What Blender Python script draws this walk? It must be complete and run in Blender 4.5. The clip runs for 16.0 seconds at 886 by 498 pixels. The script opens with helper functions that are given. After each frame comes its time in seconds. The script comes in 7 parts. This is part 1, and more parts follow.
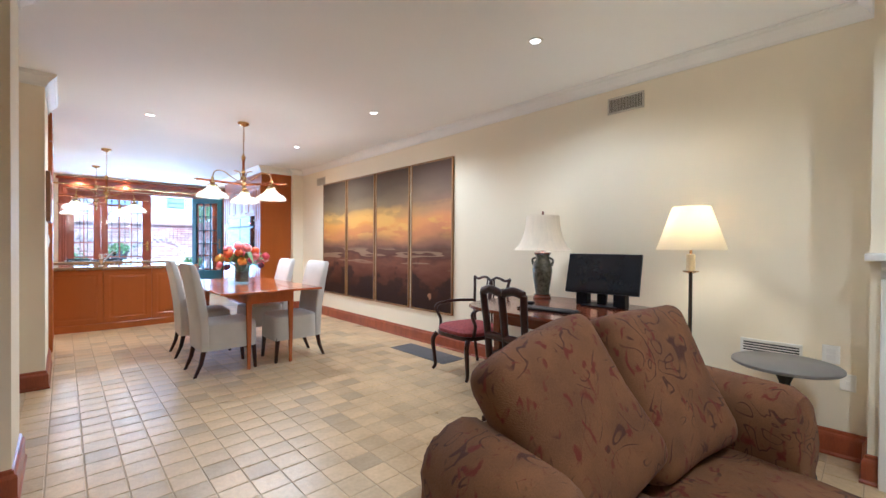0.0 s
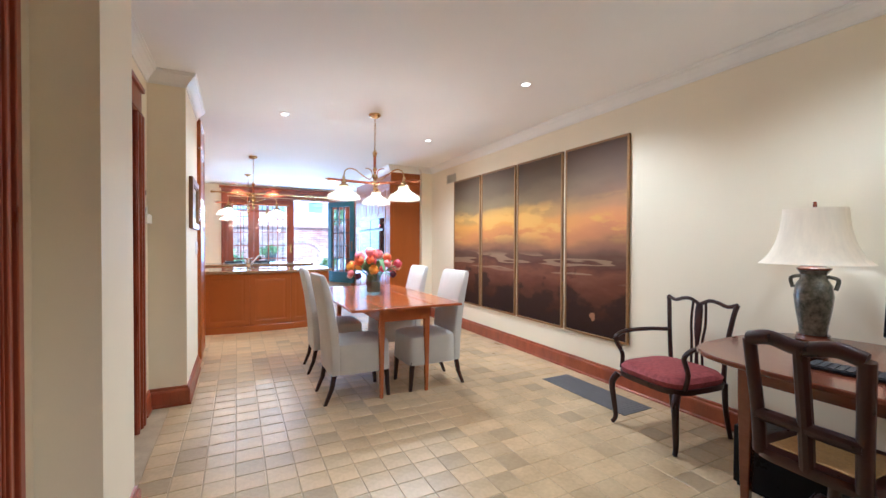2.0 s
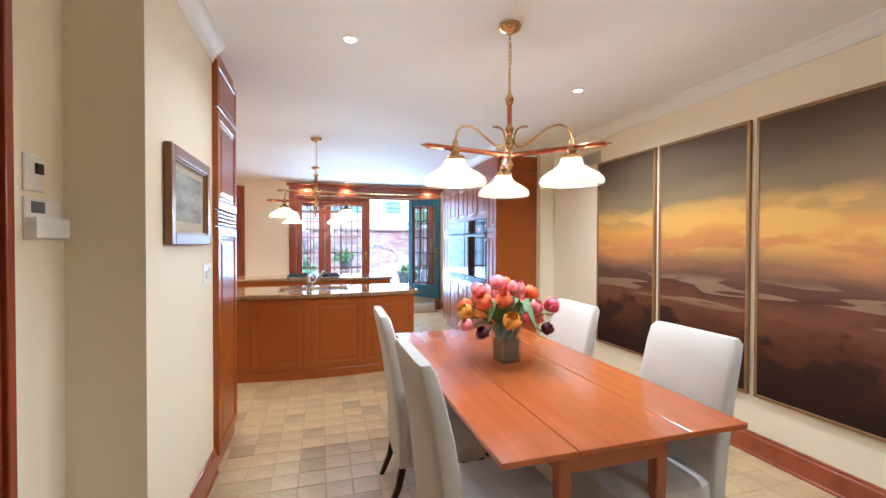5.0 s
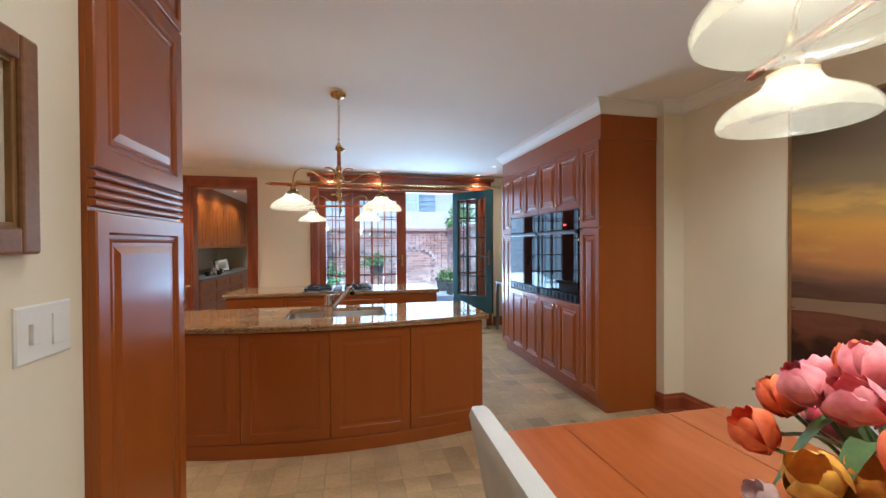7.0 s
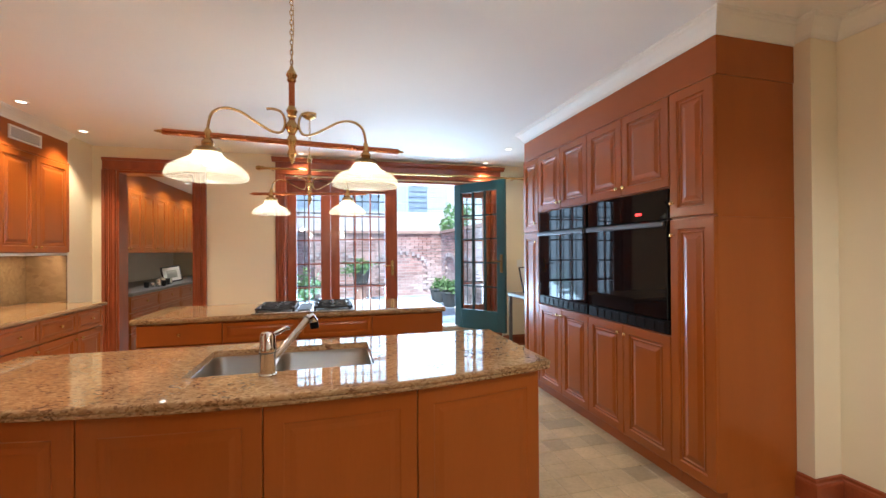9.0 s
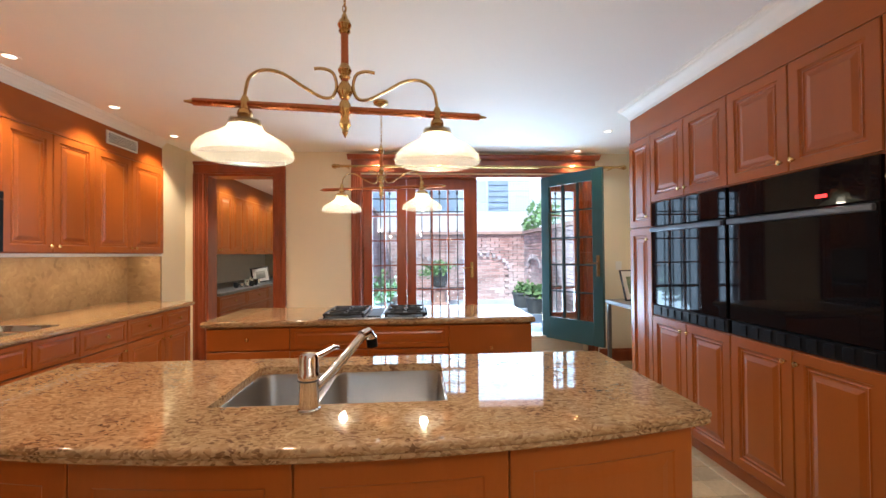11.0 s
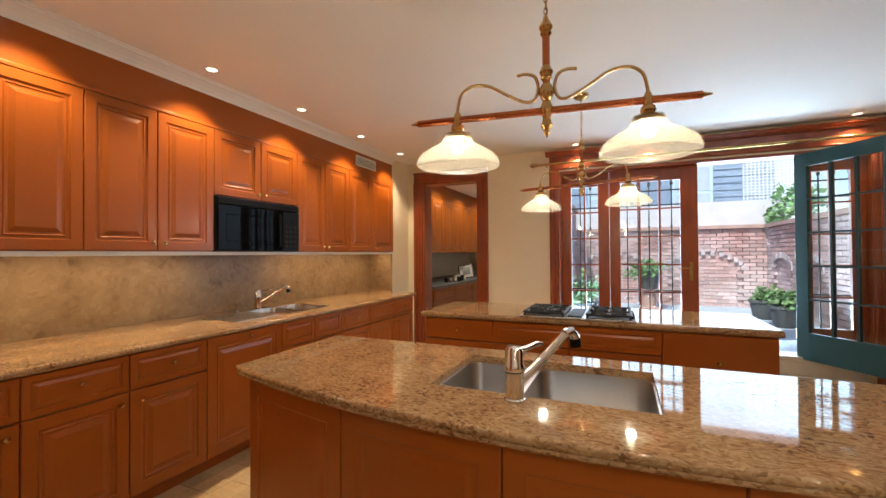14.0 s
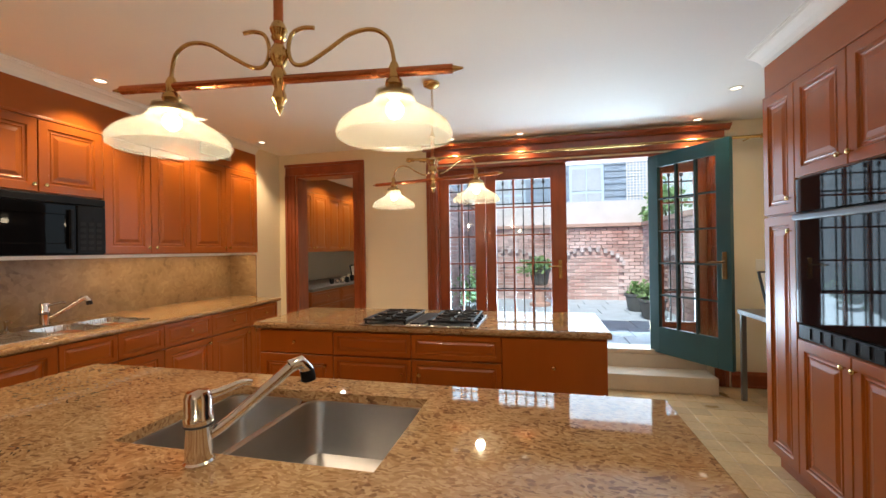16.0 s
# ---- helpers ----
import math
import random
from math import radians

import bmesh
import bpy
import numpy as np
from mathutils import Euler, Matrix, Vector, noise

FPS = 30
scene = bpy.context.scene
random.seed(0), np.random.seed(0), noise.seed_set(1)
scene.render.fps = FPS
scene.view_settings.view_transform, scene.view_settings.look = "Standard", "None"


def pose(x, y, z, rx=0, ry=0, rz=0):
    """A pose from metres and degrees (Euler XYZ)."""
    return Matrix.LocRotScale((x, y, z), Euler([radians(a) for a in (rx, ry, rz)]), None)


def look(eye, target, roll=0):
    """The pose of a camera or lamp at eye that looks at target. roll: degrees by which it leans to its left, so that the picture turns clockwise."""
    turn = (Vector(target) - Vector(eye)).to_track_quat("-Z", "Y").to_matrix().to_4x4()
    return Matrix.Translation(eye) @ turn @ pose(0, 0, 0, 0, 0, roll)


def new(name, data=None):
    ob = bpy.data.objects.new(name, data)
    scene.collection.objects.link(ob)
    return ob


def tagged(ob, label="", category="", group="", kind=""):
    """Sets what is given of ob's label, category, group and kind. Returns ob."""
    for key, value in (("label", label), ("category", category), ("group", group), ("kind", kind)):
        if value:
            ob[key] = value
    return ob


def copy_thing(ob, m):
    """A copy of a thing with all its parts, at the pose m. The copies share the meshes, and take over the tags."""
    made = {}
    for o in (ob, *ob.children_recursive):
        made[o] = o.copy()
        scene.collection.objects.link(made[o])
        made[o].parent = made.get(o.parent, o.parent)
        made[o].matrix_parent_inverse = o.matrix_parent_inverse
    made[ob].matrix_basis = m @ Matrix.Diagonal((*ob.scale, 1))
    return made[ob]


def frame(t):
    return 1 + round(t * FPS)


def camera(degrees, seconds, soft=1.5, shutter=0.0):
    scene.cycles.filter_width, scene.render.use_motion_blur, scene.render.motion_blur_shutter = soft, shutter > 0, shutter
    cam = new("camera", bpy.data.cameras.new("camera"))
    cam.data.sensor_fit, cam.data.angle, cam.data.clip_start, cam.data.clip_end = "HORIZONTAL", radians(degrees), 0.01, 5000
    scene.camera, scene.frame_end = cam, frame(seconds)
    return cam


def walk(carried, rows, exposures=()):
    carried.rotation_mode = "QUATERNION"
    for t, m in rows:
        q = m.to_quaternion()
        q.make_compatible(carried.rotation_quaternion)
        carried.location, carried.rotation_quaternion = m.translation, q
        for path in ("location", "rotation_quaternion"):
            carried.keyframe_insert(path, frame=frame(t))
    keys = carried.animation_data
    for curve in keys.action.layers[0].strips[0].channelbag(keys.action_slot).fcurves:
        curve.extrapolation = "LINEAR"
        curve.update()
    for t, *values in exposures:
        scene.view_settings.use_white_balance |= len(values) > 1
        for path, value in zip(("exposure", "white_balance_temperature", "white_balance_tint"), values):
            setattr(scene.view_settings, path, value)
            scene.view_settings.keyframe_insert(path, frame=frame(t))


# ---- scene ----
cam = camera(95.0, 16.0)
PATH = [
    (0, (-3.406, -2.943, 1.25), (-2.04, -1.483, 1.232), 0.4),
    (0.5, (-3.343, -2.75, 1.244), (-2.161, -1.137, 1.224), 0.3),
    (1, (-3.29, -2.508, 1.285), (-2.248, -0.802, 1.264), 0.2),
    (1.5, (-3.226, -2.25, 1.289), (-2.271, -0.493, 1.272), 0.2),
    (2, (-3.146, -1.986, 1.32), (-2.243, -0.201, 1.293), 0.2),
    (2.5, (-3.096, -1.695, 1.349), (-2.237, 0.111, 1.323), 0.2),
    (3, (-3.054, -1.381, 1.377), (-2.237, 0.445, 1.351), 0.2),
    (3.5, (-3.012, -1.027, 1.385), (-2.245, 0.82, 1.357), 0.2),
    (4, (-2.967, -0.668, 1.401), (-2.274, 1.208, 1.376), 0.3),
    (4.5, (-2.892, -0.29, 1.442), (-2.265, 1.608, 1.412), 0.2),
    (4.7, (-2.879, -0.143, 1.448), (-2.273, 1.763, 1.419), 0.2),
    (6.8, (-2.841, 1.527, 1.464), (-2.402, 3.478, 1.439), -0.3),
    (7, (-2.836, 1.688, 1.457), (-2.393, 3.638, 1.437), -0.3),
    (7.5, (-2.806, 2.062, 1.445), (-2.345, 4.008, 1.442), -0.4),
    (8, (-2.801, 2.427, 1.428), (-2.3, 4.363, 1.434), -0.3),
    (8.2, (-2.791, 2.565, 1.419), (-2.275, 4.498, 1.428), -0.4),
    (10.3, (-2.652, 3.495, 1.412), (-2.26, 5.456, 1.432), -0.4),
    (10.5, (-2.66, 3.521, 1.401), (-2.338, 5.494, 1.429), -0.4),
    (11, (-2.659, 3.548, 1.392), (-2.535, 5.544, 1.418), -0.5),
    (11.5, (-2.683, 3.563, 1.388), (-2.767, 5.562, 1.415), -0.5),
    (12, (-2.703, 3.555, 1.389), (-2.99, 5.534, 1.414), -0.4),
    (12.5, (-2.718, 3.531, 1.393), (-3.183, 5.476, 1.419), -0.4),
    (13, (-2.714, 3.512, 1.389), (-3.336, 5.413, 1.418), -0.3),
    (13.5, (-2.696, 3.505, 1.397), (-3.433, 5.364, 1.42), -0.4),
    (14, (-2.673, 3.514, 1.394), (-3.477, 5.345, 1.419), -0.4),
    (14.5, (-2.603, 3.545, 1.392), (-3.413, 5.373, 1.415), -0.6),
    (15, (-2.526, 3.661, 1.411), (-3.263, 5.52, 1.427), -0.7),
    (15.5, (-2.42, 3.834, 1.418), (-3.031, 5.738, 1.431), -0.8),
    (16, (-2.182, 4.014, 1.422), (-2.648, 5.959, 1.426), -0.9),
]
EXPOSURES = [(0, 1.78, 4550, 8), (3, 1.82, 4550, 7), (4.5, 1.76, 4650, 6), (6.8, 0.78, 5050, 6), (7.5, 0.90, 5100, 6), (8.2, 1.16, 5350, 7), (10.5, 1.12, 5600, 9), (11.3, 1.10, 5650, 9), (13, 0.86, 5850, 9), (14.5, 0.74, 6150, 9), (16, 0.74, 6350, 9)]
walk(cam, [(t, look(eye, target, roll)) for t, eye, target, roll in PATH], EXPOSURES)

# ---- plan (metres) ----
CEIL = 2.68
FAR = 8.67          # wall with the garden doors
LW = -3.52          # dining room wall with the small picture
DW = -3.78          # wall with the two wooden doors
KW = -5.85          # kitchen's long wall
BACK = -6.2

# ---- light ----
world = bpy.data.worlds.new("sky")
scene.world = world
world.use_nodes = True
wn = world.node_tree
sky = wn.nodes.new("ShaderNodeTexSky")
sky.sky_type, sky.sun_disc = "NISHITA", False
sky.sun_elevation, sky.sun_rotation = radians(52), radians(200)
wn.links.new(sky.outputs[0], wn.nodes["Background"].inputs[0])
wn.nodes["Background"].inputs[1].default_value = 0.15
sun = new("sun", bpy.data.lights.new("sun", "SUN"))
sun.data.energy, sun.data.angle, sun.data.color = 3.0, radians(0.6), (1.0, 0.95, 0.86)
sun.matrix_world = look((-5.0, 1.0, 16.0), (-2.0, 11.0, 2.0))

WARM = (1.0, 0.72, 0.42)
SOFTWHITE = (1.0, 0.84, 0.66)


def spot(x, y, power, color=SOFTWHITE, size=118, z=CEIL - 0.03):
    lamp = new("downlight_beam", bpy.data.lights.new("downlight_beam", "SPOT"))
    lamp.data.energy, lamp.data.color = power, color
    lamp.data.spot_size, lamp.data.spot_blend, lamp.data.shadow_soft_size = radians(size), 0.6, 0.035
    lamp.matrix_world = look((x, y, z), (x, y + 0.001, 0))
    return lamp


def bulb(x, y, z, power, color=SOFTWHITE, r=0.04):
    lamp = new("bulb_light", bpy.data.lights.new("bulb_light", "POINT"))
    lamp.data.energy, lamp.data.color, lamp.data.shadow_soft_size = power, color, r
    lamp.location = (x, y, z)
    return lamp


PEND_D, PEND_K, FLOORLAMP = 5.4, 6.4, 2.8
# the last two, at y -3.6, are unseen and added to light the sitting end
DOWN_DINING = [(-1.0, -1.3), (-0.95, 0.80), (-0.90, 2.90), (-2.70, 2.60), (-2.75, -3.6), (-1.0, -3.6)]
DOWN_CABINET = [(-5.245, 4.53), (-5.245, 5.426), (-5.245, 6.284), (-5.245, 7.178), (-5.245, 8.032)]
DOWN_FAR = [(-0.64, 7.72), (-0.64, 8.53), (-2.38, 8.53), (-3.15, 8.53)]
for x, y in DOWN_DINING:
    spot(x, y, ((36 if y > 2 else 26) if x > -2 else 11) if y > 0 else 14 if x > -2 else 32, (1.0, 0.88, 0.72), 150)
for x, y in DOWN_CABINET:
    spot(x, y, 33, WARM, 105)
for x, y in DOWN_FAR:
    spot(x, y, 12, WARM)
# daylight through the garden doors
day = new("door_daylight", bpy.data.lights.new("door_daylight", "AREA"))
day.data.shape, day.data.size, day.data.size_y = "RECTANGLE", 2.8, 1.9
day.data.energy, day.data.color = 40, (0.64, 0.83, 1.0)
day.matrix_world = look((-1.95, FAR + 0.35, 1.45), (-1.95, 3.0, 1.2))
# light that the sunlit paving throws up to the ceiling
bounce = new("paving_bounce", bpy.data.lights.new("paving_bounce", "AREA"))
bounce.data.shape, bounce.data.size, bounce.data.size_y = "RECTANGLE", 3.0, 1.6
bounce.data.energy, bounce.data.color = 140, (0.66, 0.84, 1.0)
bounce.matrix_world = look((-1.95, FAR + 1.25, 0.36), (-1.95, FAR + 0.45, 1.60))
# strip lights under the wall cabinets
for y0, y1 in ((4.0, 5.6), (6.5, 8.15)):
    strip = new("under_cabinet_light", bpy.data.lights.new("under_cabinet_light", "AREA"))
    strip.data.shape, strip.data.size, strip.data.size_y = "RECTANGLE", y1 - y0, 0.04
    strip.data.energy, strip.data.color = 3.6, WARM
    strip.matrix_world = pose(-5.567, (y0 + y1) / 2, 1.421, 0, 0, 90)

# ---- materials ----
def pm(name, col, rough=0.5, metal=0.0, col2=None, var=0.12, scale=6.0, stretch=(1, 1, 1), bump=0.0, bscale=80.0,
       rand=0.0, coat=0.0, detail=6.0, rvar=0.08, spec=0.5):
    """A surface: two-scale colour variation, roughness variation, fine relief."""
    m = bpy.data.materials.new(name)
    m.use_nodes = True
    n, l = m.node_tree.nodes, m.node_tree.links
    b = n["Principled BSDF"]
    tc, mp = n.new("ShaderNodeTexCoord"), n.new("ShaderNodeMapping")
    mp.inputs["Scale"].default_value = stretch
    l.new(tc.outputs["Object"], mp.inputs["Vector"])
    nz = n.new("ShaderNodeTexNoise")
    nz.inputs["Scale"].default_value, nz.inputs["Detail"].default_value = scale, detail
    l.new(mp.outputs[0], nz.inputs["Vector"])
    fine = n.new("ShaderNodeTexNoise")
    fine.inputs["Scale"].default_value, fine.inputs["Detail"].default_value = bscale, 4
    l.new(mp.outputs[0], fine.inputs["Vector"])
    add = n.new("ShaderNodeMix")
    add.inputs[0].default_value = 0.3
    l.new(nz.outputs["Fac"], add.inputs[2])
    l.new(fine.outputs["Fac"], add.inputs[3])
    ramp = n.new("ShaderNodeValToRGB")
    lo = [c * (1 - var) for c in col]
    hi = [min(1, c * (1 + var)) for c in (col2 or col)]
    ramp.color_ramp.elements[0].position, ramp.color_ramp.elements[0].color = 0.32, (*lo, 1)
    ramp.color_ramp.elements[1].position, ramp.color_ramp.elements[1].color = 0.68, (*hi, 1)
    l.new(add.outputs[0], ramp.inputs[0])
    out = ramp.outputs[0]
    if rand:
        oi, hsv, mr = n.new("ShaderNodeObjectInfo"), n.new("ShaderNodeHueSaturation"), n.new("ShaderNodeMapRange")
        mr.inputs[3].default_value, mr.inputs[4].default_value = 1 - rand, 1 + rand
        l.new(oi.outputs["Random"], mr.inputs[0])
        l.new(mr.outputs[0], hsv.inputs["Value"])
        l.new(out, hsv.inputs["Color"])
        out = hsv.outputs[0]
    l.new(out, b.inputs["Base Color"])
    rr = n.new("ShaderNodeMapRange")
    rr.inputs[3].default_value, rr.inputs[4].default_value = max(0.02, rough - rvar), min(1, rough + rvar)
    l.new(nz.outputs["Fac"], rr.inputs[0])
    l.new(rr.outputs[0], b.inputs["Roughness"])
    b.inputs["Metallic"].default_value = metal
    b.inputs["Coat Weight"].default_value = coat
    b.inputs["Coat Roughness"].default_value = 0.12
    b.inputs["Specular IOR Level"].default_value = spec
    if bump:
        bp = n.new("ShaderNodeBump")
        bp.inputs["Strength"].default_value, bp.inputs["Distance"].default_value = bump, 0.01
        l.new(fine.outputs["Fac"], bp.inputs["Height"])
        l.new(bp.outputs[0], b.inputs["Normal"])
    return m


def glow(name, col, strength):
    m = bpy.data.materials.new(name)
    m.use_nodes = True
    b = m.node_tree.nodes["Principled BSDF"]
    b.inputs["Base Color"].default_value = (*col, 1)
    b.inputs["Emission Color"].default_value = (*col, 1)
    b.inputs["Emission Strength"].default_value = strength
    return m


def granite(name, dark, mid, light, scale=55, drift=0.45, rough=0.035):
    """Flecked stone: cells of three tones, drifting in density, polished."""
    m = pm(name, mid, rough, rvar=0.015, var=0.1)
    n, l = m.node_tree.nodes, m.node_tree.links
    b = n["Principled BSDF"]
    tc = n.new("ShaderNodeTexCoord")
    warp = n.new("ShaderNodeTexNoise")
    warp.inputs["Scale"].default_value = 9
    mixv = n.new("ShaderNodeVectorMath")
    mixv.operation = "MULTIPLY_ADD"
    mixv.inputs[1].default_value = (0.09, 0.09, 0.09)
    l.new(tc.outputs["Object"], warp.inputs["Vector"])
    l.new(warp.outputs["Color"], mixv.inputs[0])
    l.new(tc.outputs["Object"], mixv.inputs[2])
    st = n.new("ShaderNodeMapping")
    st.inputs["Scale"].default_value = (1, 2.0, 2.0)
    st.inputs["Rotation"].default_value = (0, 0, 0.5)
    l.new(mixv.outputs[0], st.inputs["Vector"])
    vo = n.new("ShaderNodeTexVoronoi")
    vo.inputs["Scale"].default_value = scale
    l.new(st.outputs[0], vo.inputs["Vector"])
    big = n.new("ShaderNodeTexNoise")
    big.inputs["Scale"].default_value, big.inputs["Detail"].default_value = 5, 8
    l.new(tc.outputs["Object"], big.inputs["Vector"])
    sep = n.new("ShaderNodeSeparateColor")
    l.new(vo.outputs["Color"], sep.inputs[0])
    mix = n.new("ShaderNodeMix")
    mix.inputs[0].default_value = drift
    l.new(sep.outputs[0], mix.inputs[2])
    l.new(big.outputs["Fac"], mix.inputs[3])
    ramp = n.new("ShaderNodeValToRGB")
    e = ramp.color_ramp.elements
    e[0].position, e[0].color = 0.22, (*dark, 1)
    e[1].position, e[1].color = 0.80, (*light, 1)
    k = e.new(0.38)
    k.color = (*mid, 1)
    k = e.new(0.62)
    k.color = tuple(0.5 * (p + q) for p, q in zip(mid, light)) + (1,)
    l.new(mix.outputs[0], ramp.inputs[0])
    l.new(ramp.outputs[0], b.inputs["Base Color"])
    return m


CHERRY = pm("cherry_wood", (0.310, 0.077, 0.0070), 0.30, col2=(0.330, 0.085, 0.0080), var=0.03, scale=2.2, stretch=(3, 3, 0.4), bscale=34, detail=2.5, rand=0.06, coat=0.10, rvar=0.03, spec=0.36)
CHERRY_H = pm("cherry_wood_flat", (0.310, 0.077, 0.0070), 0.30, col2=(0.330, 0.085, 0.0080), var=0.03, scale=2.2, stretch=(3, 0.4, 3), bscale=34, detail=2.5, rand=0.06, coat=0.10, rvar=0.03, spec=0.36)
TRIMWOOD = pm("trim_wood", (0.23, 0.046, 0.013), 0.32, col2=(0.31, 0.07, 0.021), scale=3.0, stretch=(4, 4, 1), bscale=50, coat=0.3)
REDWOOD = pm("red_stained_door_wood", (0.23, 0.040, 0.014), 0.30, col2=(0.30, 0.060, 0.02), scale=3.0, stretch=(7, 7, 0.8), bscale=50, coat=0.2)
TABLEWOOD = pm("table_cherry", (0.385, 0.100, 0.024), 0.16, col2=(0.43, 0.120, 0.030), var=0.05, scale=2.5, stretch=(9, 0.8, 3), bscale=30, coat=0.35, rand=0.05)
MAHOGANY = pm("dark_mahogany", (0.016, 0.005, 0.004), 0.3, col2=(0.034, 0.009, 0.006), scale=6, stretch=(3, 3, 1), coat=0.1, spec=0.35)
DESKWOOD = pm("desk_mahogany", (0.135, 0.034, 0.014), 0.2, col2=(0.165, 0.044, 0.019), scale=3, stretch=(8, 1, 3), bscale=30, coat=0.4)
WALL = pm("cream_paint", (0.82, 0.735, 0.55), 0.7, var=0.025, scale=1.5, bump=0.04, bscale=160)
WHITEP = pm("white_trim_paint", (0.80, 0.78, 0.72), 0.5, var=0.03, scale=4)
CEILP = pm("ceiling_paint", (0.86, 0.85, 0.81), 0.8, var=0.02, scale=1.2, bump=0.03, bscale=120)
GROUT = pm("grout", (0.46, 0.36, 0.225), 0.85, var=0.15, scale=9, bump=0.2)
def tile_mat(name, island):
    """Worn limestone-like tiles, each its own tone, a few much darker."""
    m = pm(name, (0.49, 0.355, 0.185), 0.32, col2=(0.62, 0.475, 0.275), var=0.12, scale=3.5, bump=0.10, bscale=40, rvar=0.12)
    n, l = m.node_tree.nodes, m.node_tree.links
    b = n["Principled BSDF"]
    src = b.inputs["Base Color"].links[0].from_socket
    rnd = n.new("ShaderNodeNewGeometry").outputs["Random Per Island"] if island else n.new("ShaderNodeObjectInfo").outputs["Random"]
    ramp = n.new("ShaderNodeValToRGB")
    e = ramp.color_ramp.elements
    e[0].position, e[0].color = 0.0, (0.71, 0.71, 0.71, 1)
    e[1].position, e[1].color = 1.0, (1.06, 1.04, 1.0, 1)
    for p, c in ((0.06, (0.74, 0.73, 0.72, 1)), (0.16, (0.89, 0.88, 0.86, 1)), (0.55, (1.0, 0.985, 0.96, 1))):
        e.new(p).color = c
    l.new(rnd, ramp.inputs[0])
    mx = n.new("ShaderNodeMix")
    mx.data_type, mx.blend_type = "RGBA", "MULTIPLY"
    mx.inputs[0].default_value = 1.0
    l.new(src, mx.inputs[6])
    l.new(ramp.outputs[0], mx.inputs[7])
    l.new(mx.outputs[2], b.inputs["Base Color"])
    return m


TILE_ONE, TILE_MANY = tile_mat("stone_tile", False), tile_mat("stone_tiles", True)
GRANITE = granite("brown_granite", (0.125, 0.058, 0.025), (0.305, 0.172, 0.075), (0.49, 0.325, 0.165), 74, 0.54)
GRANITE_BACK = granite("brown_granite_slab", (0.115, 0.066, 0.030), (0.235, 0.148, 0.070), (0.36, 0.25, 0.13), 15, 0.80, 0.34)
GRANITE_BACK.node_tree.nodes["Principled BSDF"].inputs["Specular IOR Level"].default_value = 0.3
BRASS = pm("brass", (0.60, 0.40, 0.16), 0.24, 1.0, var=0.12, scale=20)
COPPER = pm("copper_tube", (0.50, 0.17, 0.07), 0.25, 1.0, var=0.12, scale=20)
STEEL = pm("brushed_steel", (0.52, 0.50, 0.47), 0.28, 1.0, var=0.06, scale=10, stretch=(1, 12, 1))
CHROME = pm("chrome", (0.75, 0.74, 0.73), 0.08, 1.0, var=0.03)
IRON = pm("black_iron", (0.015, 0.015, 0.016), 0.5, 0.3, var=0.2)
BLACKGLASS = pm("black_oven_glass", (0.006, 0.006, 0.007), 0.03, var=0.1, rvar=0.01, spec=0.22)
MICROGLASS = pm("microwave_glass", (0.004, 0.004, 0.005), 0.025, var=0.1, rvar=0.005, spec=0.035)
SINKSTEEL = pm("satin_sink_steel", (0.50, 0.48, 0.45), 0.30, 1.0, var=0.04, scale=6, rvar=0.02)
DARKSTEEL = pm("dark_grey_metal", (0.10, 0.10, 0.105), 0.38, 0.7, var=0.08, scale=12)
BLACKPL = pm("black_plastic", (0.010, 0.010, 0.011), 0.30, var=0.15, spec=0.08)
TEAL = pm("teal_paint", (0.008, 0.052, 0.056), 0.35, var=0.1, scale=5, coat=0.1)
FABRIC = pm("white_slipcover", (0.62, 0.60, 0.56), 0.9, var=0.05, scale=8, bump=0.25, bscale=260)
DAMASK = pm("red_damask", (0.20, 0.022, 0.025), 0.75, col2=(0.30, 0.06, 0.06), var=0.15, scale=40, bump=0.15, bscale=220)
DARKBAR = pm("dark_glazing_bar_paint", (0.006, 0.026, 0.028), 0.4)
CANE = pm("cane_weave", (0.50, 0.30, 0.10), 0.6, var=0.18, scale=90, bump=0.4, bscale=150)
PAPER = pm("paper", (0.75, 0.73, 0.68), 0.8, var=0.04)
BRICK = pm("red_brick", (0.45, 0.395, 0.40), 0.85, col2=(0.57, 0.515, 0.52), var=0.16, scale=12, bump=0.3, bscale=60, rand=0.2)
MORTAR = pm("mortar", (0.62, 0.60, 0.57), 0.9, var=0.12, scale=10, bump=0.3)
STONECAP = pm("stone_coping", (0.44, 0.29, 0.24), 0.8, var=0.12, scale=8)
PAVING = pm("bluestone_paving", (0.38, 0.46, 0.52), 0.7, var=0.12, scale=5, bump=0.2)
SIDING = pm("grey_siding", (0.47, 0.58, 0.70), 0.7, var=0.06, scale=4)
LEAF = pm("leaves", (0.11, 0.22, 0.08), 0.55, col2=(0.20, 0.34, 0.13), var=0.25, scale=6, rand=0.2)
SILVER = pm("grey_metal_mat", (0.16, 0.16, 0.17), 0.55, 0.2, var=0.12, scale=10)
STEPSTONE = pm("cream_stone_step", (0.58, 0.50, 0.38), 0.45, var=0.1, scale=5)
GREYTOP = pm("grey_console_top", (0.15, 0.14, 0.13), 0.4, var=0.1)
SOFAFAB = pm("brown_patterned_upholstery", (0.116, 0.046, 0.013), 0.9, col2=(0.170, 0.074, 0.023), var=0.1, scale=10, bump=0.25, bscale=240)
n, l = SOFAFAB.node_tree.nodes, SOFAFAB.node_tree.links
b = n["Principled BSDF"]
src = b.inputs["Base Color"].links[0].from_socket
tc = n.new("ShaderNodeTexCoord")
big = n.new("ShaderNodeTexNoise")
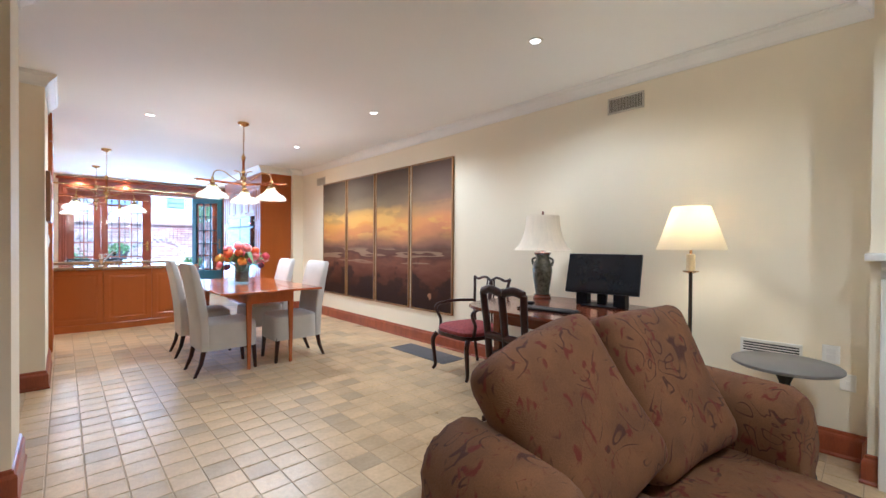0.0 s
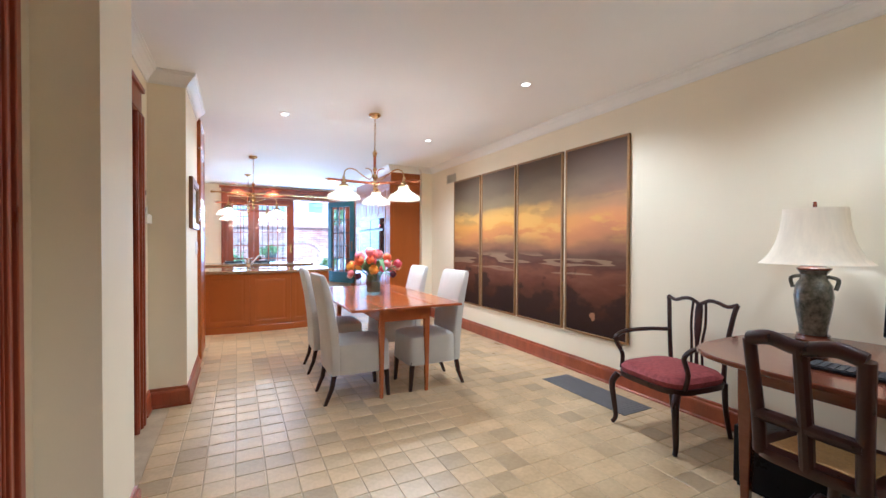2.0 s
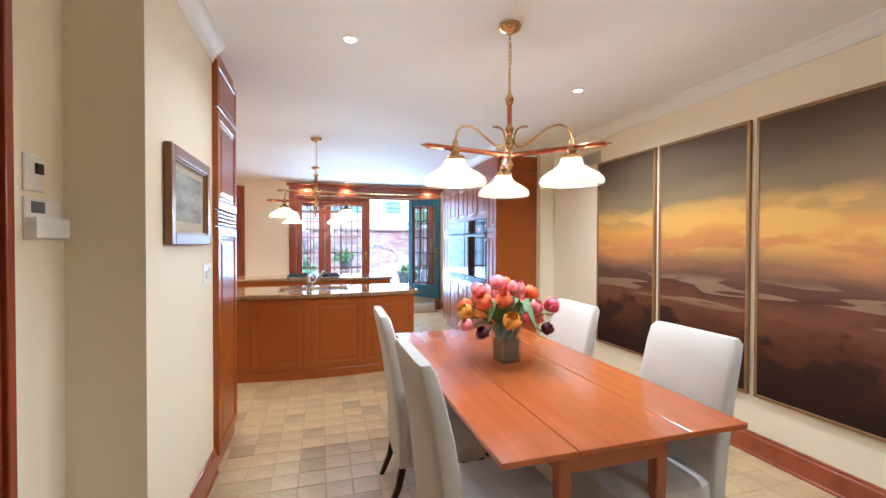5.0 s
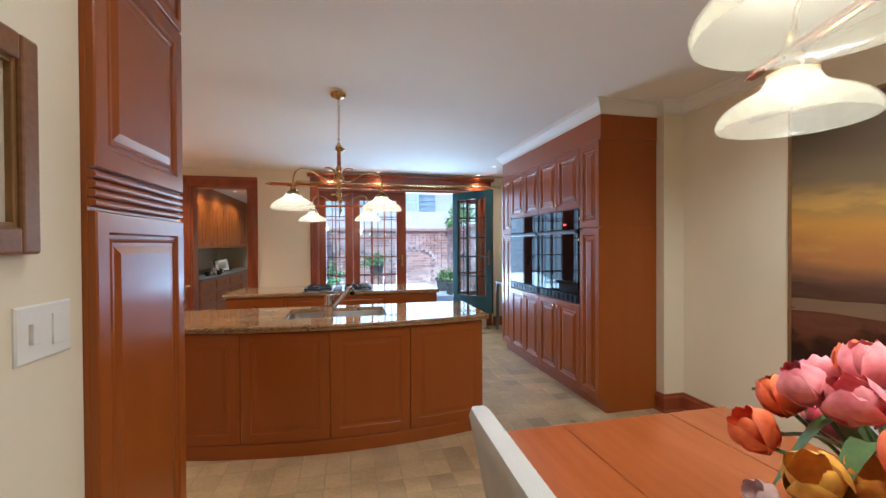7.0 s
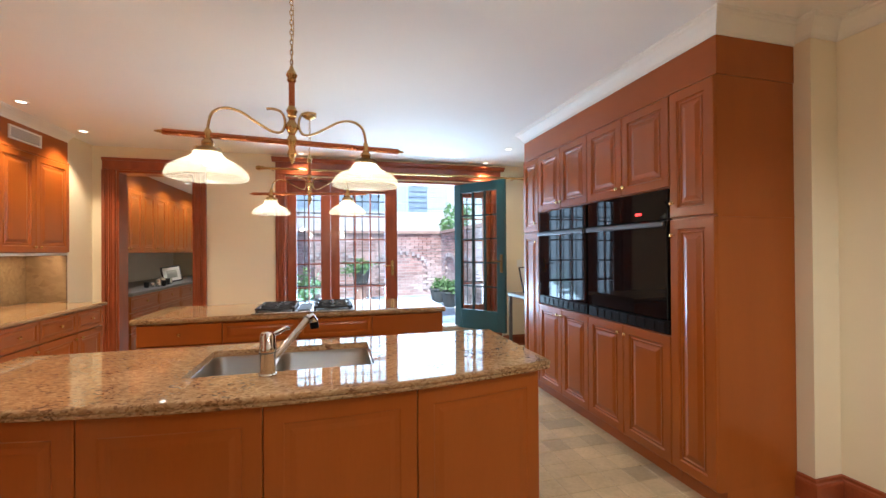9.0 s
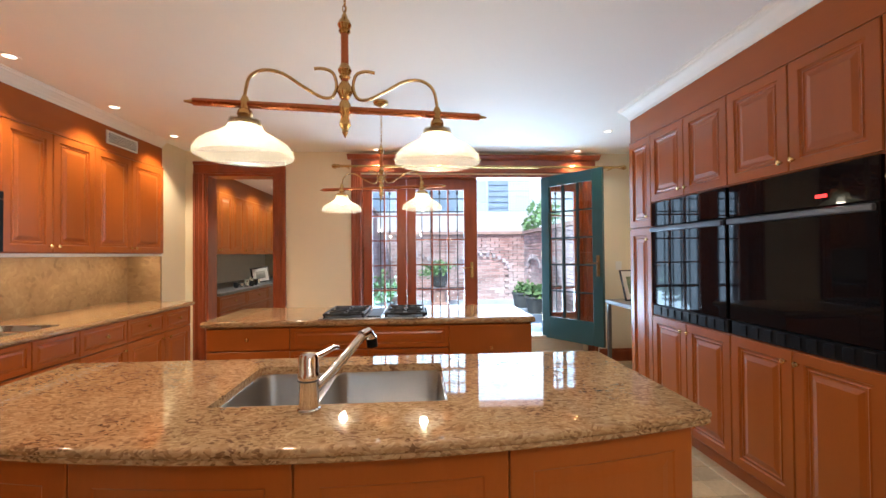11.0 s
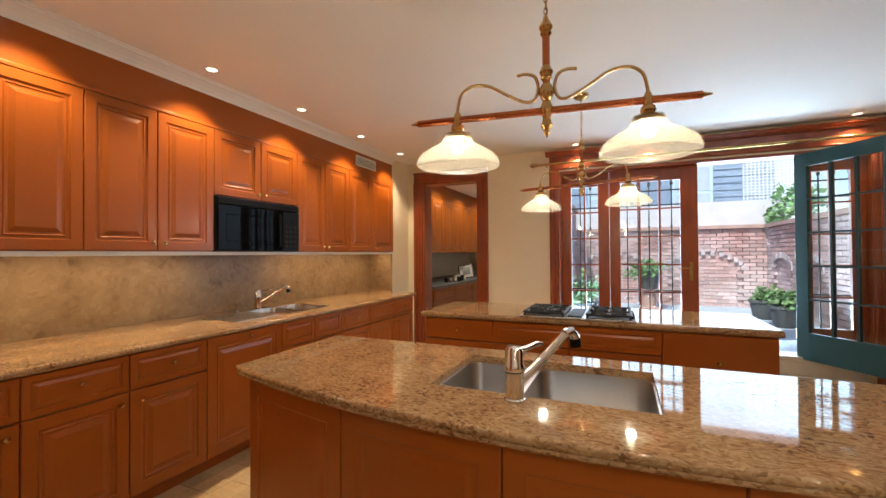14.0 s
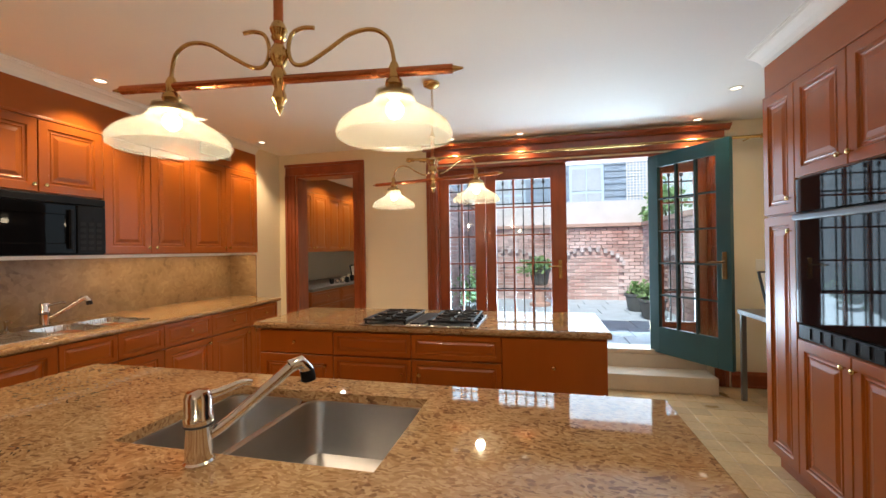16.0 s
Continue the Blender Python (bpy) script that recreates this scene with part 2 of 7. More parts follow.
big.inputs["Scale"].default_value, big.inputs["Detail"].default_value = 5.0, 1.5
big.inputs["Distortion"].default_value = 1.6
l.new(tc.outputs["Object"], big.inputs["Vector"])
rings = n.new("ShaderNodeMath")
rings.operation = "PINGPONG"
rings.inputs[1].default_value = 0.075
l.new(big.outputs["Fac"], rings.inputs[0])
line = n.new("ShaderNodeValToRGB")
line.color_ramp.elements[0].position, line.color_ramp.elements[0].color = 0.009, (1, 1, 1, 1)
line.color_ramp.elements[1].position, line.color_ramp.elements[1].color = 0.013, (0, 0, 0, 1)
l.new(rings.outputs[0], line.inputs[0])
gate = n.new("ShaderNodeTexNoise")
gate.inputs["Scale"].default_value = 9.0
l.new(tc.outputs["Object"], gate.inputs["Vector"])
gr = n.new("ShaderNodeValToRGB")
gr.color_ramp.elements[0].position, gr.color_ramp.elements[1].position = 0.46, 0.54
l.new(gate.outputs["Fac"], gr.inputs[0])
both = n.new("ShaderNodeMath")
both.operation = "MULTIPLY"
l.new(line.outputs[0], both.inputs[0])
l.new(gr.outputs[0], both.inputs[1])
mx = n.new("ShaderNodeMix")
mx.data_type = "RGBA"
mx.inputs[7].default_value = (0.058, 0.018, 0.008, 1)
l.new(both.outputs[0], mx.inputs[0])
l.new(src, mx.inputs[6])
# ragged red leaf patches woven between the dark scrolls
stretch = n.new("ShaderNodeMapping")
stretch.inputs["Rotation"].default_value = (0.3, 0.5, 0.4)
stretch.inputs["Scale"].default_value = (1.7, 1.7, 0.75)
leafy = n.new("ShaderNodeTexNoise")
leafy.inputs["Scale"].default_value, leafy.inputs["Detail"].default_value = 14.0, 4.0
leafy.inputs["Distortion"].default_value = 1.2
l.new(tc.outputs["Object"], stretch.inputs["Vector"])
l.new(stretch.outputs[0], leafy.inputs["Vector"])
patch = n.new("ShaderNodeValToRGB")
patch.color_ramp.elements[0].position, patch.color_ramp.elements[1].position = 0.58, 0.67
l.new(leafy.outputs["Fac"], patch.inputs[0])
red = n.new("ShaderNodeMix")
red.data_type = "RGBA"
red.inputs[7].default_value = (0.115, 0.017, 0.007, 1)
l.new(patch.outputs[0], red.inputs[0])
l.new(mx.outputs[2], red.inputs[6])
l.new(red.outputs[2], b.inputs["Base Color"])


def glass(name, col=(1, 1, 1), rough=0.0):
    m = bpy.data.materials.new(name)
    m.use_nodes = True
    n, l = m.node_tree.nodes, m.node_tree.links
    n.remove(n["Principled BSDF"])
    lw, pw, ml, tr, gl, mx = (n.new("ShaderNodeLayerWeight"), n.new("ShaderNodeMath"), n.new("ShaderNodeMath"), n.new("ShaderNodeBsdfTransparent"), n.new("ShaderNodeBsdfGlossy"), n.new("ShaderNodeMixShader"))
    tr.inputs[0].default_value = (*col, 1)
    gl.inputs["Roughness"].default_value = rough
    pw.operation, pw.inputs[1].default_value = "POWER", 3.5
    ml.operation, ml.inputs[1].default_value, ml.inputs[2].default_value = "MULTIPLY_ADD", 0.85, 0.045
    l.new(lw.outputs["Facing"], pw.inputs[0])
    l.new(pw.outputs[0], ml.inputs[0])
    l.new(ml.outputs[0], mx.inputs[0])
    l.new(tr.outputs[0], mx.inputs[1])
    l.new(gl.outputs[0], mx.inputs[2])
    l.new(mx.outputs[0], n["Material Output"].inputs[0])
    return m


PANE = glass("window_glass", (0.96, 0.98, 0.98))


# ---- geometry helpers ----
def thing(name, at=(0, 0, 0), label="", category="", group="", kind="", rz=0):
    ob = new(name)
    ob.empty_display_size = 0.1
    ob.matrix_world = pose(*at, 0, 0, rz)
    return tagged(ob, label, category, group, kind)


def mesh_of(name, bm, material, smooth=False):
    bmesh.ops.recalc_face_normals(bm, faces=bm.faces)
    me = bpy.data.meshes.new(name)
    if smooth:
        for f in bm.faces:
            f.smooth = True
        for e in bm.edges:
            if len(e.link_faces) == 2 and e.calc_face_angle(0) > 0.7:
                e.smooth = False
    bm.to_mesh(me)
    bm.free()
    for m in material if isinstance(material, (list, tuple)) else [material]:
        me.materials.append(m)
    return me


def part(name, bm, material, parent, label="", world=False, smooth=False):
    """One mesh under a thing or part. world: the vertices are in world metres and the thing is unturned."""
    if world:
        top = parent
        while top.parent:
            top = top.parent
        bmesh.ops.translate(bm, verts=bm.verts, vec=-top.matrix_basis.translation)
    ob = new(name, mesh_of(name, bm, material, smooth))
    ob.parent = parent
    return tagged(ob, label)


def solid(name, bm, material, label="", category="", kind="", smooth=False, group=""):
    """A thing that is one mesh; vertices in world metres."""
    return tagged(new(name, mesh_of(name, bm, material, smooth)), label, category, group, kind)


def box(bm, x0, x1, y0, y1, z0, z1, bevel=0.0, seg=2):
    m = Matrix.LocRotScale(((x0 + x1) / 2, (y0 + y1) / 2, (z0 + z1) / 2), None, (abs(x1 - x0), abs(y1 - y0), abs(z1 - z0)))
    r = bmesh.ops.create_cube(bm, size=1, matrix=m)
    if bevel:
        ed = list({e for v in r["verts"] for e in v.link_edges})
        bmesh.ops.bevel(bm, geom=ed, offset=bevel, segments=seg, profile=0.5, affect="EDGES")
    return bm


def B(x0, x1, y0, y1, z0, z1, bevel=0.0, seg=2):
    return box(bmesh.new(), x0, x1, y0, y1, z0, z1, bevel, seg)


def lathe(bm, profile, at=(0, 0, 0), steps=24, axis=None):
    """Turns (radius, height) pairs round an upright axis; axis: a matrix that lays it elsewhere."""
    m = axis or Matrix.Translation(at)
    rings = []
    for r, z in profile:
        rings.append([bm.verts.new(m @ Vector((r * math.cos(a * math.tau / steps), r * math.sin(a * math.tau / steps), z))) for a in range(steps)])
    for p, q in zip(rings, rings[1:]):
        for i in range(steps):
            bm.faces.new((p[i], p[(i + 1) % steps], q[(i + 1) % steps], q[i]))
    if profile[0][0] > 1e-4:
        bm.faces.new(rings[0][::-1])
    if profile[-1][0] > 1e-4:
        bm.faces.new(rings[-1])
    return bm


def tube(bm, pts, r, steps=10, closed=False, r_end=None):
    """A round bar along points."""
    pts = [Vector(p) for p in pts]
    rings, n = [], len(pts)
    up = Vector((0.13, 0.29, 0.95))
    for i, p in enumerate(pts):
        d = (pts[(i + 1) % n] - pts[i - 1]) if closed else (pts[min(i + 1, n - 1)] - pts[max(i - 1, 0)])
        d.normalize()
        if abs(d.dot(up)) > 0.97:
            up = Vector((0.9, 0.2, 0.1))
        a = d.cross(up).normalized()
        up = a.cross(d).normalized()
        rad = r if r_end is None else r + (r_end - r) * i / (n - 1)
        rings.append([bm.verts.new(p + rad * (math.cos(k * math.tau / steps) * a + math.sin(k * math.tau / steps) * up)) for k in range(steps)])
    for i in range(n if closed else n - 1):
        p, q = rings[i], rings[(i + 1) % n]
        for k in range(steps):
            bm.faces.new((p[k], p[(k + 1) % steps], q[(k + 1) % steps], q[k]))
    if not closed:
        bm.faces.new(rings[0][::-1])
        bm.faces.new(rings[-1])
    return bm


def spline(keys, n=8):
    """Points on a smooth curve through keys."""
    keys = [Vector(k) for k in keys]
    out = []
    for i in range(len(keys) - 1):
        p0, p1, p2, p3 = keys[max(i - 1, 0)], keys[i], keys[i + 1], keys[min(i + 2, len(keys) - 1)]
        for k in range(n):
            t = k / n
            out.append(0.5 * (2 * p1 + (p2 - p0) * t + (2 * p0 - 5 * p1 + 4 * p2 - p3) * t * t + (3 * p1 - p0 - 3 * p2 + p3) * t ** 3))
    return out + [keys[-1]]


def face_map(side, at):
    """(along, up, out) to the world, for a front that looks to that side at the plane at."""
    return {"-x": lambda u, v, h: Vector((at - h, u, v)), "+x": lambda u, v, h: Vector((at + h, u, v)),
            "-y": lambda u, v, h: Vector((u, at - h, v)), "+y": lambda u, v, h: Vector((u, at + h, v))}[side]


RAISED = [(0, 0), (0, 0.017), (0.004, 0.021), (0.056, 0.021), (0.062, 0.012), (0.072, 0.012), (0.078, 0.016), (0.084, 0.012), (0.094, 0.012), (0.118, 0.019)]
DRAWER = [(0, 0), (0, 0.017), (0.004, 0.021), (0.030, 0.021), (0.036, 0.013), (0.044, 0.013), (0.058, 0.019)]
SLAB = [(0, 0), (0, 0.017), (0.004, 0.021)]


def panel(bm, f, u0, u1, v0, v1, profile=RAISED):
    """A raised panel: rings of (inset, height)."""
    lim = 0.46 * min(u1 - u0, v1 - v0)
    top = max(p[0] for p in profile)
    k = min(1, lim / top) if top else 1
    rings = []
    for i, h in profile:
        i *= k
        rings.append([bm.verts.new(f(u, v, h)) for u, v in ((u0 + i, v0 + i), (u1 - i, v0 + i), (u1 - i, v1 - i), (u0 + i, v1 - i))])
    for p, q in zip(rings, rings[1:]):
        for j in range(4):
            bm.faces.new((p[j], p[(j + 1) % 4], q[(j + 1) % 4], q[j]))
    bm.faces.new(rings[-1])
    bm.faces.new(rings[0][::-1])
    return bm


KNOB = [(0.0045, 0), (0.0045, 0.012), (0.0125, 0.016), (0.0145, 0.021), (0.012, 0.027), (0.0, 0.029)]


def knob(parent, f, u, v, out=0.021):
    o = f(u, v, out)
    d = (f(u, v, out + 1) - o).normalized()
    m = Matrix.Translation(o) @ d.to_track_quat("Z", "Y").to_matrix().to_4x4()
    return part("knob", lathe(bmesh.new(), KNOB, axis=m, steps=14), BRASS, parent, "small round brass knob", world=True, smooth=True)


def front(parent, f, u0, u1, v0, v1, knob_at=None, profile=RAISED, name="door", mat=None):
    g = 0.0022
    p = part(name, panel(bmesh.new(), f, u0 + g, u1 - g, v0 + g, v1 - g, profile), mat or CHERRY, parent, world=True)
    if knob_at:
        knob(p, f, *knob_at)
    return p


def wall(name, axis, p0, p1, a0, a1, z0, z1, holes=(), material=None, label=""):
    """A wall p0..p1 thick across axis, a0..a1 long, with openings (a0, a1, z0, z1) through it."""
    us = sorted({a0, a1, *[h[0] for h in holes], *[h[1] for h in holes]})
    vs = sorted({z0, z1, *[h[2] for h in holes], *[h[3] for h in holes]})
    bm = bmesh.new()
    for u0, u1 in zip(us, us[1:]):
        cu = (u0 + u1) / 2
        run = None
        for v0, v1 in zip(vs, vs[1:]):
            cv = (v0 + v1) / 2
            open_ = any(h[0] < cu < h[1] and h[2] < cv < h[3] for h in holes)
            if not open_:
                run = (run[0] if run else v0, v1)
            if open_ or v1 == vs[-1]:
                if run:
                    if axis == "x":
                        box(bm, p0, p1, u0, u1, *run)
                    else:
                        box(bm, u0, u1, p0, p1, *run)
                run = None
    bmesh.ops.remove_doubles(bm, verts=bm.verts, dist=1e-5)
    return solid(name, bm, material or WALL, label, "wall", "structure")


def sweep(bm, path, profile, closed=False):
    """A moulding: profile (out, up) carried along a level path, mitred; out is to the path's right."""
    pts = [Vector(p) for p in path]
    n = len(pts)
    rings = []
    for i, p in enumerate(pts):
        dirs = []
        if i > 0 or closed:
            dirs.append((pts[i] - pts[i - 1]).normalized())
        if i < n - 1 or closed:
            dirs.append((pts[(i + 1) % n] - pts[i]).normalized())
        rights = [Vector((d.y, -d.x, 0)) for d in dirs]
        r = sum(rights, Vector()).normalized()
        k = 1 / max(0.3, r.dot(rights[0]))
        rings.append([bm.verts.new(p + r * (o * k) + Vector((0, 0, u))) for o, u in profile])
    m = len(profile)
    for i in range(n if closed else n - 1):
        a, b = rings[i], rings[(i + 1) % n]
        for j in range(m):
            bm.faces.new((a[j], a[(j + 1) % m], b[(j + 1) % m], b[j]))
    if not closed:
        bm.faces.new(rings[0][::-1])
        bm.faces.new(rings[-1])
    return bm


# ---- structure ----
solid("floor", B(-7.0, 0.45, BACK - 0.2, FAR + 0.22, -0.12, -0.0028), GROUT, "grout bed under the square stone floor tiles", "floor", "structure")
solid("ceiling", B(-7.0, 0.45, BACK - 0.2, FAR + 0.22, CEIL, CEIL + 0.12), CEILP, "smooth off-white painted ceiling with recessed lights", "ceiling", "structure")
wall("wall_east", "x", 0.0, 0.15, -2.92, 4.68, 0, CEIL, label="cream painted long wall with four tall paintings")
wall("wall_east_jog", "x", -0.20, 0.30, 4.68, 7.06, 0, CEIL, label="cream painted wall projecting behind the tall oven cabinets")
wall("wall_east_niche", "x", 0.15, 0.30, 7.06, FAR, 0, CEIL, label="cream painted kitchen wall beside the garden door")
wall("wall_chimney", "x", -0.28, 0.30, BACK, -2.92, 0, CEIL, label="cream painted chimney breast projecting into the room")
wall("wall_south", "y", BACK - 0.2, BACK, -7.0, 0.45, 0, CEIL, label="plain cream wall closing the sitting room")
wall("wall_west_doors", "x", DW - 0.15, DW, BACK, 1.92, 0, CEIL, [(-1.33, -0.41, 0, 2.12), (0.60, 1.42, 0, 2.22)], label="cream painted wall with two stained wooden doors")
wall("wall_pier", "x", DW, -3.59, -0.10, 0.40, 0, CEIL, label="cream painted pier between the two wooden doors")
wall("wall_west", "x", DW, LW, 1.92, 2.927, 0, CEIL, label="cream painted dining wall with a small framed picture")
wall("wall_fridge_back", "y", 3.28, 3.51, -6.2, -4.2, 0, CEIL, label="plain wall behind the refrigerator panels")
wall("wall_kitchen", "x", KW - 0.15, KW, 3.51, FAR, 0, CEIL, label="cream kitchen wall behind the cabinets")
SD = (-5.24, -4.415, 0, 2.40)
FD = (-3.38, -0.46, 0.33, 2.40)
wall("wall_garden", "y", FAR, FAR + 0.22, -7.0, 0.45, 0, CEIL, [SD, FD], label="cream kitchen wall with pantry doorway and garden doors")

wall("wall_kitchen_pier", "x", KW, -5.48, 8.216, FAR, 0, CEIL, label="cream painted pier at the end of the kitchen cabinets")

CROWN = [(0, -0.105), (0.010, -0.105), (0.014, -0.085), (0.030, -0.060), (0.058, -0.030), (0.066, -0.026), (0.070, -0.012), (0.078, -0.010), (0.078, 0), (0, 0)]
BASE = [(0, 0), (0.030, 0), (0.030, 0.012), (0.022, 0.022), (0.022, 0.115), (0.018, 0.128), (0.010, 0.134), (0.010, 0.150), (0, 0.155)]


def moulding(name, path, z, profile, material, label):
    return solid(name, sweep(bmesh.new(), [(x, y, z) for x, y in path], profile), material, label, "trim", "structure")


WEST = [(DW, BACK), (DW, -0.10), (-3.59, -0.10), (-3.59, 0.40), (DW, 0.40), (DW, 1.92), (LW, 1.92), (LW, 2.927)]
moulding("crown_west", WEST, CEIL, CROWN, WHITEP, "white painted cove crown moulding")
moulding("crown_east", [(-0.20, 4.766), (-0.20, 4.68), (0, 4.68), (0, -2.92), (-0.28, -2.92), (-0.28, BACK)], CEIL, CROWN, WHITEP, "white painted cove crown moulding")
moulding("crown_ovens", [(-0.2, 7.05), (-0.752, 7.05), (-0.752, 4.768), (-0.2, 4.768)], CEIL, [(o, u * 1.1) for o, u in CROWN], WHITEP, "white crown moulding above the tall cabinets")
moulding("crown_cabinets", [(-5.482, 3.51), (-5.482, 8.214)], CEIL, [(o, u * 0.85) for o, u in CROWN], WHITEP, "white crown moulding above the wall cabinets")
moulding("baseboard_east", [(-0.20, 4.766), (-0.20, 4.68), (0, 4.68), (0, -2.92), (-0.28, -2.92), (-0.28, BACK)], 0, BASE, TRIMWOOD, "red-brown stained wooden baseboard")
moulding("baseboard_pier", [(DW, -0.10), (-3.59, -0.10), (-3.59, 0.40), (DW, 0.40)], 0, BASE, TRIMWOOD, "red-brown stained wooden baseboard round the pier")
moulding("baseboard_west", [(DW, 1.72), (DW, 1.92), (LW, 1.92), (LW, 2.927)], 0, BASE, TRIMWOOD, "red-brown stained wooden baseboard")
moulding("baseboard_garden", [(-4.27, FAR), (-3.50, FAR)], 0, BASE, TRIMWOOD, "red-brown stained wooden baseboard")
moulding("baseboard_niche", [(-0.33, FAR), (0.15, FAR), (0.15, 7.06)], 0, BASE, TRIMWOOD, "red-brown stained wooden baseboard")


def casing(parent, f, u0, u1, v1, w, mat, v0=0.0, head=None):
    """Moulded legs and head round an opening, each a mesh of its own."""
    h = head or w
    prof = lambda a, b, s: [(a, b, 0.022), (a + s * 0.0, a + s * 0.035, 0.040), (a + s * 0.045, a + s * 0.054, 0.031), (a + s * 0.062, a + s * 0.082, 0.035), (a + s * 0.090, a + s * 0.098, 0.029), (b - s * 0.022, b - s * 0.006, 0.030)]
    for name, a, s in (("casing_leg", u0 - w, 1), ("casing_leg", u1 + w, -1)):
        bm = bmesh.new()
        for p, q, d in prof(a, a + s * w, s):
            lo, hi = min(p, q), max(p, q)
            c = [f(lo, v0, 0), f(hi, v1 + (h if d < 0.04 else h), d)]
            box(bm, *sorted((c[0].x, c[1].x)), *sorted((c[0].y, c[1].y)), v0, v1, 0.004)
        part(name, bm, mat, parent, world=True)
    bm = bmesh.new()
    for z0, z1, d in ((v1, v1 + h, 0.022), (v1 + h - 0.035, v1 + h, 0.042), (v1 + 0.006, v1 + 0.022, 0.030)):
        c = [f(u0 - w, z0, 0), f(u1 + w, z1, d)]
        box(bm, *sorted((c[0].x, c[1].x)), *sorted((c[0].y, c[1].y)), z0, z1, 0.004)
    part("casing_head", bm, mat, parent, world=True)


def jamb(parent, axis, p0, p1, u0, u1, v0, v1, mat, t=0.025):
    for name, a, b, c, d in (("jamb", u0, u0 + t, v0, v1 - t), ("jamb", u1 - t, u1, v0, v1 - t), ("jamb_head", u0, u1, v1 - t, v1)):
        bm = B(p0, p1, a, b, c, d) if axis == "x" else B(a, b, p0, p1, c, d)
        part(name, bm, mat, parent, world=True)


# panelled door by the pier, shut
f = face_map("+x", DW)
d = thing("door_1", (DW, -0.87, 0), "red-stained panelled wooden door, shut, in a moulded casing", "door", kind="structure")
casing(d, f, -1.33, -0.41, 2.12, 0.14, REDWOOD, head=0.17)
jamb(d, "x", DW - 0.15, DW, -1.33, -0.41, 0, 2.12, REDWOOD)
part("cornice", sweep(bmesh.new(), [(DW, -1.51, 2.29), (DW, -0.23, 2.29)], [(0, 0), (0.045, 0), (0.05, 0.012), (0.075, 0.035), (0.08, 0.05), (0, 0.05)]), REDWOOD, d, world=True)
leaf = part("door_leaf", B(DW - 0.075, DW - 0.035, -1.30, -0.44, 0.01, 2.09), REDWOOD, d, world=True)
f2 = face_map("+x", DW - 0.035)
for u0, u1 in ((-1.30, -0.87), (-0.87, -0.44)):
    for v0, v1 in ((0.08, 0.78), (0.80, 2.06)):
        part("door_panel", panel(bmesh.new(), f2, u0 + 0.02, u1 - 0.02, v0, v1, [(0, 0), (0, 0.018), (0.07, 0.018), (0.08, 0.004), (0.1, 0.004), (0.105, 0.012), (0.13, 0.016)]), REDWOOD, leaf, world=True)

# dark doorway in the dining room, door shut deep in the opening
d = thing("door_2", (DW, 1.03, 0), "dark red-stained panelled door set deep in a moulded casing", "door", kind="structure")
casing(d, f, 0.60, 1.42, 2.22, 0.185, REDWOOD, head=0.20)
jamb(d, "x", DW - 0.46, DW, 0.60, 1.42, 0, 2.22, REDWOOD, 0.03)
leaf = part("door_leaf", B(DW - 0.46, DW - 0.42, 0.63, 1.39, 0.01, 2.19), REDWOOD, d, world=True)
f2 = face_map("+x", DW - 0.42)
for u0, u1 in ((0.63, 1.01), (1.01, 1.39)):
    for v0, v1 in ((0.08, 0.85), (0.88, 2.15)):
        part("door_panel", panel(bmesh.new(), f2, u0 + 0.01, u1 - 0.01, v0, v1, [(0, 0), (0, 0.016), (0.06, 0.016), (0.07, 0.004), (0.09, 0.004), (0.12, 0.012)]), REDWOOD, leaf, world=True)

# pantry doorway
f = face_map("-y", FAR)
d = thing("door_3", (-4.7, FAR, 0), "open pantry doorway with broad cherry casing", "doorway", kind="structure")
casing(d, f, SD[0], SD[1], 2.40, 0.135, TRIMWOOD, head=0.145)
jamb(d, "y", FAR, FAR + 0.22, SD[0], SD[1], 0, 2.40, TRIMWOOD)

# garden doors
g = thing("window_1", (-2.2, FAR, 0.33), "cherry-framed glazed garden doors with sidelight and iron grilles", "french doors", kind="structure")
casing(g, f, FD[0] + 0.02, FD[1] - 0.02, 2.42, 0.12, TRIMWOOD, v0=0.0, head=0.20)
part("cornice", sweep(bmesh.new(), [(-3.52, FAR, 2.585), (-0.32, FAR, 2.585)], [(0, 0), (0.05, 0), (0.055, 0.012), (0.09, 0.035), (0.095, 0.05), (0, 0.05)]), TRIMWOOD, g, world=True)
jamb(g, "y", FAR, FAR + 0.22, FD[0], FD[1], FD[2], FD[3], TRIMWOOD, 0.03)
part("sill", B(FD[0], FD[1], FAR - 0.03, FAR + 0.22, 0.30, 0.345, 0.006), STEPSTONE, g, "pale stone sill", world=True)


